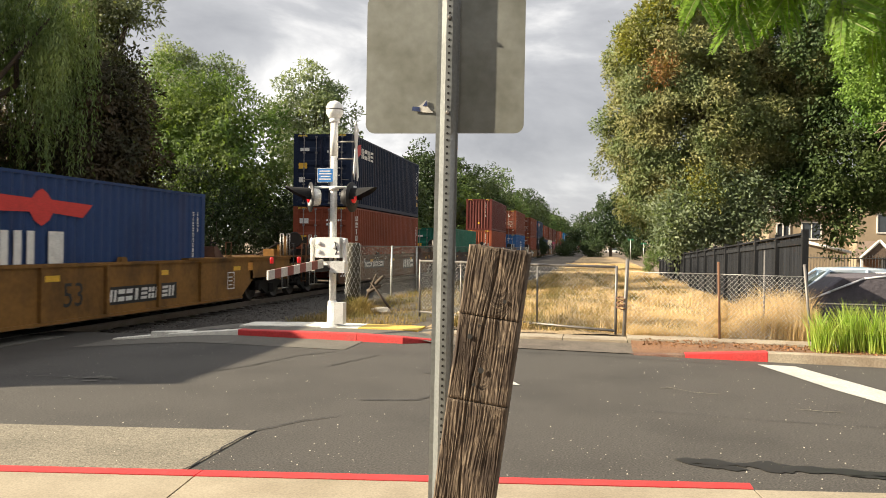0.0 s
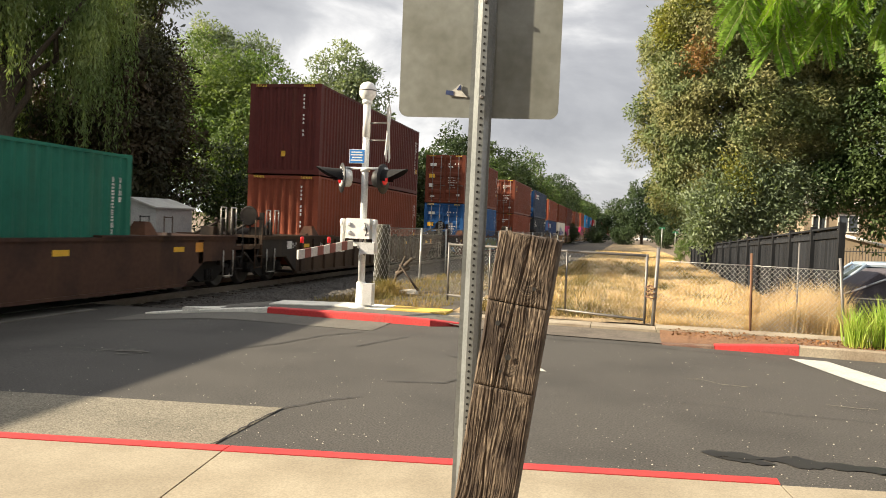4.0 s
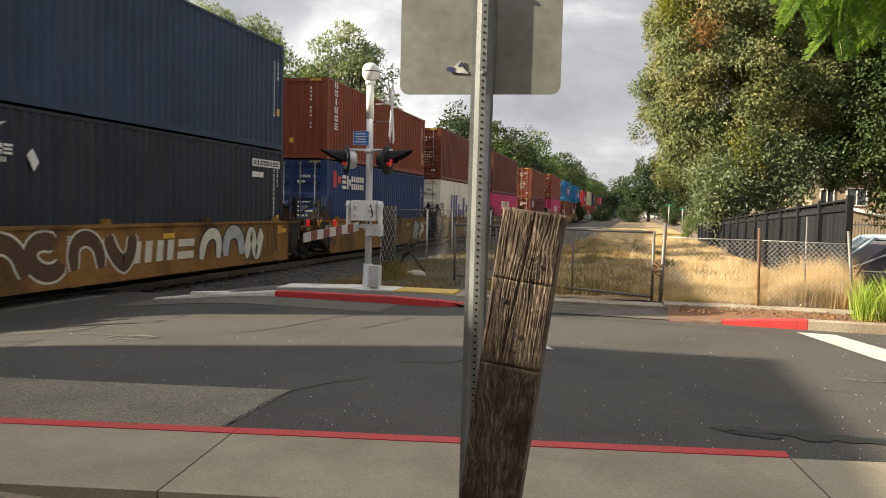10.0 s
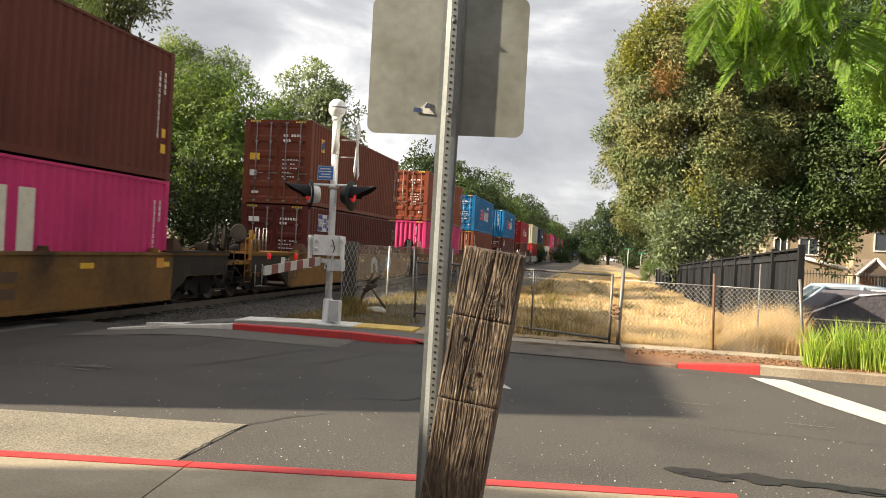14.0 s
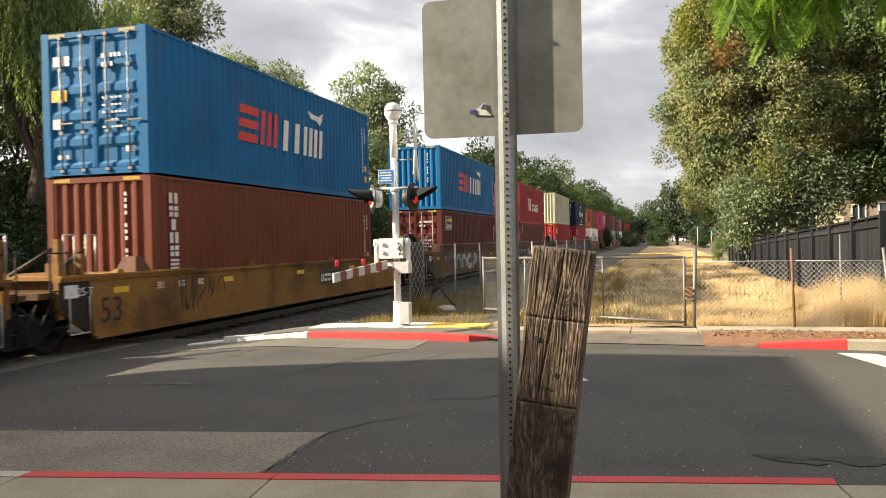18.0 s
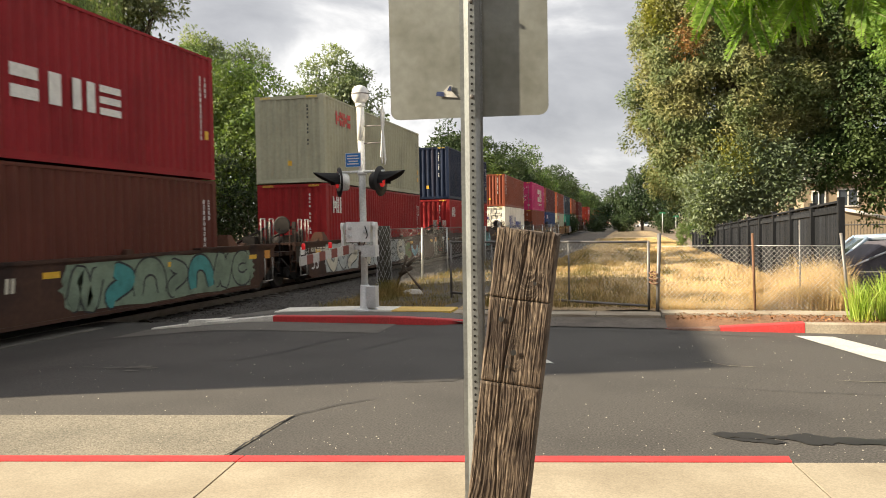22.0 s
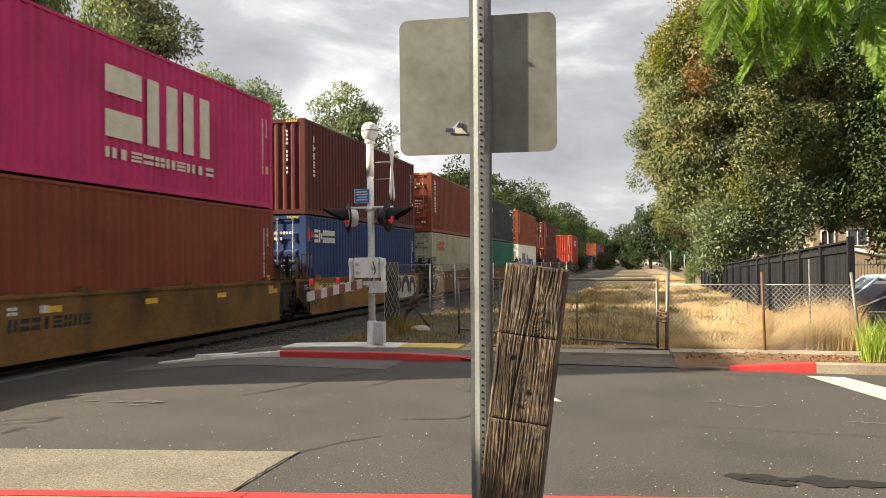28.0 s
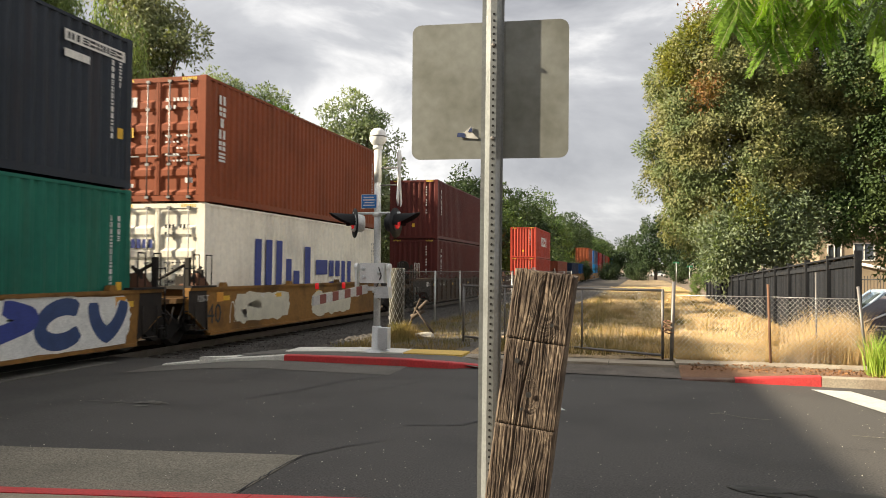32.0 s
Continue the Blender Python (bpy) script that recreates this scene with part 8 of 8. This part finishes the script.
for x, y, hgt, w in ((2.6, 150, 11.5, 4.6), (-3.0, 260, 12, 6.5), (8.5, 175, 11, 5), (12, 140, 10, 4.5), (18, 90, 11, 5), (24, 70, 11, 5)):
    gz = float(fall(y))
    s = 1 + y / 150
    tree("broadleaf_tree", "distant dark green tree at the field end", (x, y, gz), [(x, y, gz + hgt * 0.42, w, w, hgt * 0.36), (x + 0.6, y, gz + hgt * 0.72, w * 0.7, w * 0.7, hgt * 0.28)], 120, 60, (0.24 * s, 0.5), (0.5 * s, 0.5 * s, 0.42 * s), L_FAR, 0.3, 0.2, 3, 0.4, 6)
# the dense dark wood behind the willow
for i, (x, y, h) in enumerate(((-24.5, 16.0, 10.0), (-26.0, 21.0, 11.0), (-25.0, 26.5, 9.0), (-27.0, 32.0, 8.0), (-23.5, 12.0, 8.5))):
    gz = float(base_z(x, y))
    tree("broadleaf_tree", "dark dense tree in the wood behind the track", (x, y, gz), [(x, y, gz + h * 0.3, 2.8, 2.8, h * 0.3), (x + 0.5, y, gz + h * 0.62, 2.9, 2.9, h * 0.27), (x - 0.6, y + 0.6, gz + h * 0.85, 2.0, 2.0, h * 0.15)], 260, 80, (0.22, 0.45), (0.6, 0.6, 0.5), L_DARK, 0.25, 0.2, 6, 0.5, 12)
# undergrowth along the far side of the track, its dark leaves standing in for shade
for i in range(15):
    y = 14 + i * 3.6
    x = -16.2 + row.uniform(-1.0, 0.6) - (2.6 if 17 < y < 31 else 0)
    gz = float(base_z(x, y))
    h = row.uniform(2.6, 4.6) if y < 46 else row.uniform(2, 3.2)
    # taller here, in place of the shade below the sunlit crown
    if 28 < y < 48:
        h = 4.6
    tree("bush", "dark bush standing in for shade behind the railway track", (x, y, gz), [(x, y, gz + h * 0.5, 1.9, 2.4, h * 0.5), (x - 1.5, y + 1, gz + h * 0.75, 1.8, 2.2, h * 0.5)], 90, 70, (0.18, 0.45), (0.5, 0.5, 0.42), L_DARK if y < 48 else (L_DARK, L_MID)[i % 2], 0.1, 0.1, 3, 0.35, 12)
for x, y, h, m_, la in ((3.05, 47.5, 1.5, L_BRIGHT, "bright green ivy bush at the fence end"), (4.6, 55, 2.8, L_MID, "leafy green bush at the field edge"), (-0.6, 132, 2.6, L_FAR, "distant green hedge bush"), (-5, 135, 2.5, L_FAR, "distant green hedge bush"), (6, 130, 3, L_FAR, "distant green hedge bush"), (-10, 140, 3, L_FAR, "distant green hedge bush")):
    gz = float(fall(y))
    s = 0.42 if "ivy" in la else 1 if y < 100 else 2
    tree("bush", la, (x, y, gz), [(x, y, gz + h * 0.5, 0.8 * s, 1.2 * s, h * 0.5)], 60, 60, (0.13 * s, 0.5), (0.26 * s, 0.26 * s, 0.24 * s), m_, 0.06, 0.1, 2, 0.3, 6)

# ---- feathery branch hanging over the camera ----
def frond_mesh(seed, length):
    """One twice-divided leaf: a midrib with drooping side ribs, each combed with two rows of flat leaflets."""
    r = np.random.default_rng(seed)
    P, A, W, F, rib = [], [], [], [], bmesh.new()
    n_side = 7
    pts = []
    for i in range(14):
        f = i / 13
        pts.append(Vector((0.16 * f * f * length * (1 if seed % 2 else -1), 0.05 * math.sin(f * 3 + seed) * length, -length * (f - 0.16 * f * f))))
    pipe(rib, pts, 0.0026, 4)
    for i in range(n_side):
        f = 0.10 + 0.88 * i / (n_side - 1)
        p = pts[int(f * 13)]
        ln_ = length * (0.62 - 0.20 * f)
        for s in (-1, 1):
            w = Vector((s * (0.72 - 0.25 * f), r.uniform(-0.35, 0.35), -0.62 - 0.3 * f)).normalized()
            sag = Vector((0, 0, -0.22 * ln_))
            pipe(rib, [p, p + w * ln_ * 0.5 + sag * 0.25, p + w * ln_ + sag], 0.0015, 3)
            flat = Vector((r.uniform(-0.5, 0.5), -1, r.uniform(-0.1, 0.7))).normalized()
            across = w.cross(flat).normalized()
            k = max(8, int(ln_ / 0.0088))
            for j in range(k):
                g = (j + 0.5) / k
                b = p + w * ln_ * g + sag * g * g
                for e_ in (-1, 1):
                    P.append(b[:])
                    A.append((w * 0.62 + across * e_ * 0.85 + flat * r.uniform(-0.2, 0.2))[:])
                    F.append(flat[:])
                    W.append(0.040 * math.sin(math.pi * (0.14 + 0.72 * g)) ** 0.6 * r.uniform(0.9, 1.1))
    return np.array(P), np.array(A), np.array(W), np.array(F), rib


FRONDS = []
for sd in range(4):
    P, A, W, F, rib = frond_mesh(sd + 2, 0.40)
    me_l = leaves_mesh("leaflets", P, A, W, W * 0.36, L_FROND, 0.1, F)
    me_r = bpy.data.meshes.new("midrib")
    rib.to_mesh(me_r)
    rib.free()
    me_r.materials.append(mat("green_rib", (0.16, 0.19, 0.05), 0.6, var=0.2))
    FRONDS.append((me_l, me_r))
SWAY = []
fr = random.Random(11)


def hanging_branch(at, spots, label, k):
    b = thing("feathery_branch", label, "branch", at=at)
    bm = bmesh.new()
    for x, y, z, s, turn in spots:
        limb(bm, (0.55, 0.2, 0.75), (x, y, z), 0.012, 0.004, 0.04, 5, 4)
    part("twig", bm, BARK, b)
    for i, (x, y, z, s, turn) in enumerate(spots):
        me_l, me_r = FRONDS[i % 4]
        m_ = pose(x, y, z, fr.uniform(-30, 10), fr.uniform(-25, 25), turn) @ Matrix.Scale(s, 4)
        o = link_mesh("frond", me_l, None, b)
        o.matrix_local = m_
        o["kind"] = "stuff"
        o2 = link_mesh("midrib", me_r, None, o)
    SWAY.append((b, at, k))


hanging_branch((0.85, 4.4, 2.92), [(-0.30, 0.0, 0.12, 1.0, 10), (-0.16, -0.1, 0.16, 0.95, 60), (-0.05, 0.05, 0.10, 1.15, -20), (0.06, -0.08, 0.13, 0.9, 100), (0.14, 0.05, 0.06, 1.0, 30), (0.25, 0.0, 0.18, 0.9, -50), (0.02, 0.12, 0.24, 0.85, 70), (-0.2, 0.14, 0.26, 0.9, 140), (0.36, 0.05, 0.28, 0.8, 20), (0.1, -0.14, 0.30, 0.9, -70)],
               "feathery bright green branch hanging close overhead", 1.0)
hanging_branch((1.36, 4.5, 2.80), [(-0.18, 0.0, 0.14, 1.0, -15), (-0.02, 0.08, 0.06, 1.1, 40), (0.14, -0.05, 0.14, 1.0, 80), (0.3, 0.05, 0.10, 1.0, -40), (0.05, 0.15, 0.28, 0.9, 120), (0.42, 0, 0.2, 1.0, 0), (0.22, 0.1, 0.32, 0.9, 60)],
               "feathery bright green branch hanging close overhead", 0.7)
SWAY_ROWS = [(0.0, 0.0, 0.16), (1.0, 0.01, 0.15), (2.0, 0.03, 0.14), (3.5, 0.0, 0.0), (5.0, -0.03, -0.07), (6.0, -0.16, -0.17), (7.0, 0.06, 0.01), (8.0, 0.34, 0.02), (9.0, 0.27, 0.05), (10.0, 0.28, -0.11), (11.0, 0.34, 0.14),
             (12.0, 0.15, -0.24), (13.0, 0.17, -0.03), (14.0, 0.04, 0.02), (15.0, 0.18, 0.05), (16.5, 0.0, 0.05), (18.0, -0.14, 0.04), (19.0, -0.02, -0.07), (20.0, 0.09, -0.03), (21.0, -0.07, 0.0), (22.0, -0.07, -0.01), (23.0, -0.03, 0.06),
             (24.0, -0.02, -0.01), (25.0, -0.24, -0.05), (26.0, -0.09, 0.0), (27.5, -0.05, 0.05), (29.0, -0.03, 0.09), (30.0, -0.06, 0.07), (31.0, -0.09, 0.07), (32.0, -0.05, 0.15)]

over = thing("overhanging_tree", "slender street tree whose branch hangs over the pavement", "tree", at=(4.6, 3.0, 0.06))
bm = bmesh.new()
limb(bm, (0, 0, -0.3), (-0.2, 0.3, 4.6), 0.16, 0.10, 0.08, 9)
part("trunk", bm, BARK, over)
bm = bmesh.new()
tube(bm, (-0.2, 0.3, 4.2), (-2.1, 1.5, 3.72), 0.07, 0.035, 7)
tube(bm, (-2.1, 1.5, 3.72), (-3.4, 1.6, 3.55), 0.035, 0.012, 6)
part("limb", bm, BARK, over)

# ---- dry grass and the green blades ----
L_STRAW = leaf_mat("straw", (0.62, 0.462, 0.285), (0.40, 0.277, 0.160), 0.3, 0.9, 0.7, 0.45, 0.68)
L_STRAW_G = leaf_mat("straw_green", (0.16, 0.135, 0.055), (0.30, 0.205, 0.095), 0.3, 0.8, 0.7)
L_IRIS = leaf_mat("iris_blade", (0.26, 0.37, 0.07), (0.44, 0.47, 0.12), 0.4, 3.0, 0.4)


def blades(name, x, y, z, height, width, material, lean=0.3):
    """Bent grass blades, three points high."""
    n = len(x)
    a = rng.uniform(0, 6.28, n)
    sx, sy = np.cos(a) * width, np.sin(a) * width
    b = rng.uniform(0, 6.28, n)
    lx, ly = np.cos(b) * lean * height * rng.uniform(0.2, 1, n), np.sin(b) * lean * height * rng.uniform(0.2, 1, n)
    v = np.empty((n, 5, 3), np.float32)
    v[:, 0] = np.stack([x - sx, y - sy, z], -1)
    v[:, 1] = np.stack([x + sx, y + sy, z], -1)
    v[:, 2] = np.stack([x + lx * 0.35 + sx * 0.7, y + ly * 0.35 + sy * 0.7, z + height * 0.6], -1)
    v[:, 3] = np.stack([x + lx * 0.35 - sx * 0.7, y + ly * 0.35 - sy * 0.7, z + height * 0.6], -1)
    v[:, 4] = np.stack([x + lx, y + ly, z + height * 0.97], -1)
    i = np.arange(n)[:, None] * 5
    me = mesh_np(name, v.reshape(-1, 3), np.concatenate([i + np.array(t) for t in ((0, 1, 2), (0, 2, 3), (3, 2, 4))]), material)
    return me


# tall stand along the fence
n = 42000
gx = rng.uniform(0.55, 3.42, n)
gy = 13.15 + rng.uniform(0, 1, n) ** 1.5 * 3.6
clump = 0.5 + 0.5 * np.sin(gx * 3.1 + 1) * np.sin(gy * 2.3 + gx)
tall = 0.13 + 0.62 * smooth01((gx - 1.9) / 1.3) * (0.4 + 0.6 * clump) + 0.10 * clump
gh = tall * rng.uniform(0.55, 1.15, n)
tagged(new("tall_dry_grass", blades("tall_dry_grass", gx, gy, field_z(gx, gy) - 0.02, gh, 0.0015 + 0.0016 * gh, L_STRAW, 0.5)), "tall golden dry grass standing along the fence", "grass", kind="stuff")
n = 110000
gx = rng.uniform(-2.7, 3.42, n)
gy = 13.6 + rng.uniform(0, 1, n) ** 1.7 * 62
bare = np.exp(-((gx + 0.2) / 0.35) ** 2) + np.exp(-((gx + 1.7) / 0.9) ** 2) * 0.8 + 0.7 * (gy < 36) * (gx < 0.3)
keep = rng.uniform(0, 1, n) > bare * 0.85
gx, gy = gx[keep], gy[keep]
gh = rng.uniform(0.02, 0.075, len(gx)) * (1 + gy / 120)
tagged(new("dry_grass", blades("dry_grass", gx, gy, field_z(gx, gy) - 0.015, gh, 0.004 + 0.00022 * gy, L_STRAW, 1.2)), "short trampled straw-coloured grass on the field strip", "grass", kind="stuff")
n = 26000
gx = np.concatenate([rng.uniform(-2.7, 0.35, n // 2), rng.uniform(-5.6, -3.2, n // 2)])
gy = np.concatenate([13.7 + rng.uniform(0, 1, n // 2) ** 1.4 * 26, 13.8 + rng.uniform(0, 1, n // 2) ** 1.6 * 30])
tagged(new("green_weeds", blades("green_weeds", gx, gy, np.where(gx > -2.6, field_z(gx, gy), fall(gy) + 0.03) - 0.01, rng.uniform(0.03, 0.17, n), 0.005, L_STRAW_G, 0.8)), "greenish weeds scattered in the dry field", "grass", kind="stuff")
n = 1400
a, rr = rng.uniform(0, 6.28, n), rng.uniform(0, 1, n) ** 0.7
gx, gy = -4.95 + np.cos(a) * rr * 0.55, 16.2 + np.sin(a) * rr * 0.9
tagged(new("weed_clump", blades("weed_clump", gx, gy, fall(gy) - 0.02, 0.4 * (1.1 - rr) + 0.08, 0.007, L_STRAW_G, 0.6)), "dry weed clump at the fence roll", "grass", kind="stuff")
# tufts left standing on the strip, some still green
for k, (m_, nm, la) in enumerate(((L_STRAW, "straw_tufts", "upright straw tufts scattered over the field strip"), (L_STRAW_G, "green_tufts", "low green and brown weed tufts on the field strip"))):
    cx = np.concatenate([rng.uniform(-2.6, 0.3, 70), rng.uniform(0.4, 3.3, 40)]) if k else rng.uniform(-2.6, 3.3, 150)
    cy = 14.0 + rng.uniform(0, 1, len(cx)) ** 1.5 * 30
    gx = np.repeat(cx, 90) + rng.normal(size=len(cx) * 90) * 0.13
    gy = np.repeat(cy, 90) + rng.normal(size=len(cx) * 90) * 0.20
    gh = np.repeat(rng.uniform(0.10, 0.30, len(cx)), 90) * rng.uniform(0.4, 1.1, len(gx))
    ok = gx < 3.38
    tagged(new(nm, blades(nm, gx[ok], gy[ok], field_z(gx[ok], gy[ok]) - 0.015, gh[ok], 0.005 + 0.0001 * gy[ok], m_, 0.7)), la, "grass", kind="stuff")
# leaf-like iris clumps: each clump its own plant
for i in range(17):
    cx, cy = 3.16 + (i % 9) * 0.30 + fr.uniform(-.06, .06), 12.02 + (i // 9) * 0.34 + fr.uniform(-.06, .06)
    pl = thing("iris_plant", "clump of upright bright green iris blades by the kerb", "plant", "iris clumps", at=(cx, cy, 0.10))
    n = 120
    a, rr = rng.uniform(0, 6.28, n), rng.uniform(0, 0.18, n)
    gh = rng.uniform(0.38, 0.78, n) * (0.85 if i % 9 == 0 else 1.0)
    tagged(link_mesh("foliage", blades("foliage", np.cos(a) * rr, np.sin(a) * rr, np.zeros(n), gh, 0.0075, L_IRIS, 0.50), None, pl), kind="stuff")
n = 900
gx = rng.uniform(0.7, 4.5, n)
gy = far_kerb(gx) + rng.uniform(0.2, 1.0, n)
vv = leaves_mesh("fallen_leaves", np.stack([gx, gy, np.full(n, 0.135)], -1), np.stack([rng.normal(size=n), rng.normal(size=n), rng.normal(size=n) * 0.2], -1), rng.uniform(0.02, 0.06, n), rng.uniform(0.012, 0.03, n),
                 leaf_mat("dry_leaf", (0.26, 0.13, 0.06), (0.16, 0.08, 0.04), 0.1, 5.0, 0.8))
tagged(new("fallen_leaves", vv), "scattered dry brown leaves on the soil strip", "leaf litter", kind="stuff")


# ---- what moves ----
# the train surges a little as it runs: metres ahead of or behind an even speed
SLACK = [(0.0, 0.0), (1.0, 0.05), (2.0, 0.1), (4.5, -0.05), (5.0, -0.2), (6.0, 0.12), (7.0, 0.1), (8.0, 0.0), (9.0, -0.05), (11.0, 0.05), (12.0, 0.0), (13.0, -0.15), (14.0, -0.1), (15.0, -0.05), (16.5, 0.0), (18.0, -0.05), (19.0, -0.28),
         (20.0, -0.40), (21.0, -0.15), (22.0, 0.0), (23.0, -0.28), (24.0, -0.38), (25.0, -0.68), (26.0, -0.08), (29.0, -0.05), (30.0, -0.42), (31.0, 0.0), (32.0, -0.05)]


def motions():
    lean = -math.degrees(math.atan(SLOPE))
    for ob, u, z, dx in TRAIN:
        rows = []
        for t, slack in SLACK:
            y = u - SPEED * t + slack
            rows.append((t, pose(SIDE_X + dx, y, rail_z(y) + z, lean, 0, 0)))
        walk(ob, rows)
    for ob, at0, k in SWAY:
        rows = [(t, Matrix.Translation((at0[0] + dx * k, at0[1], at0[2] + dz * k)) @ pose(0, 0, 0, 0, dx * 20 * k, 0)) for t, dx, dz in SWAY_ROWS]
        walk(ob, rows)


motions()
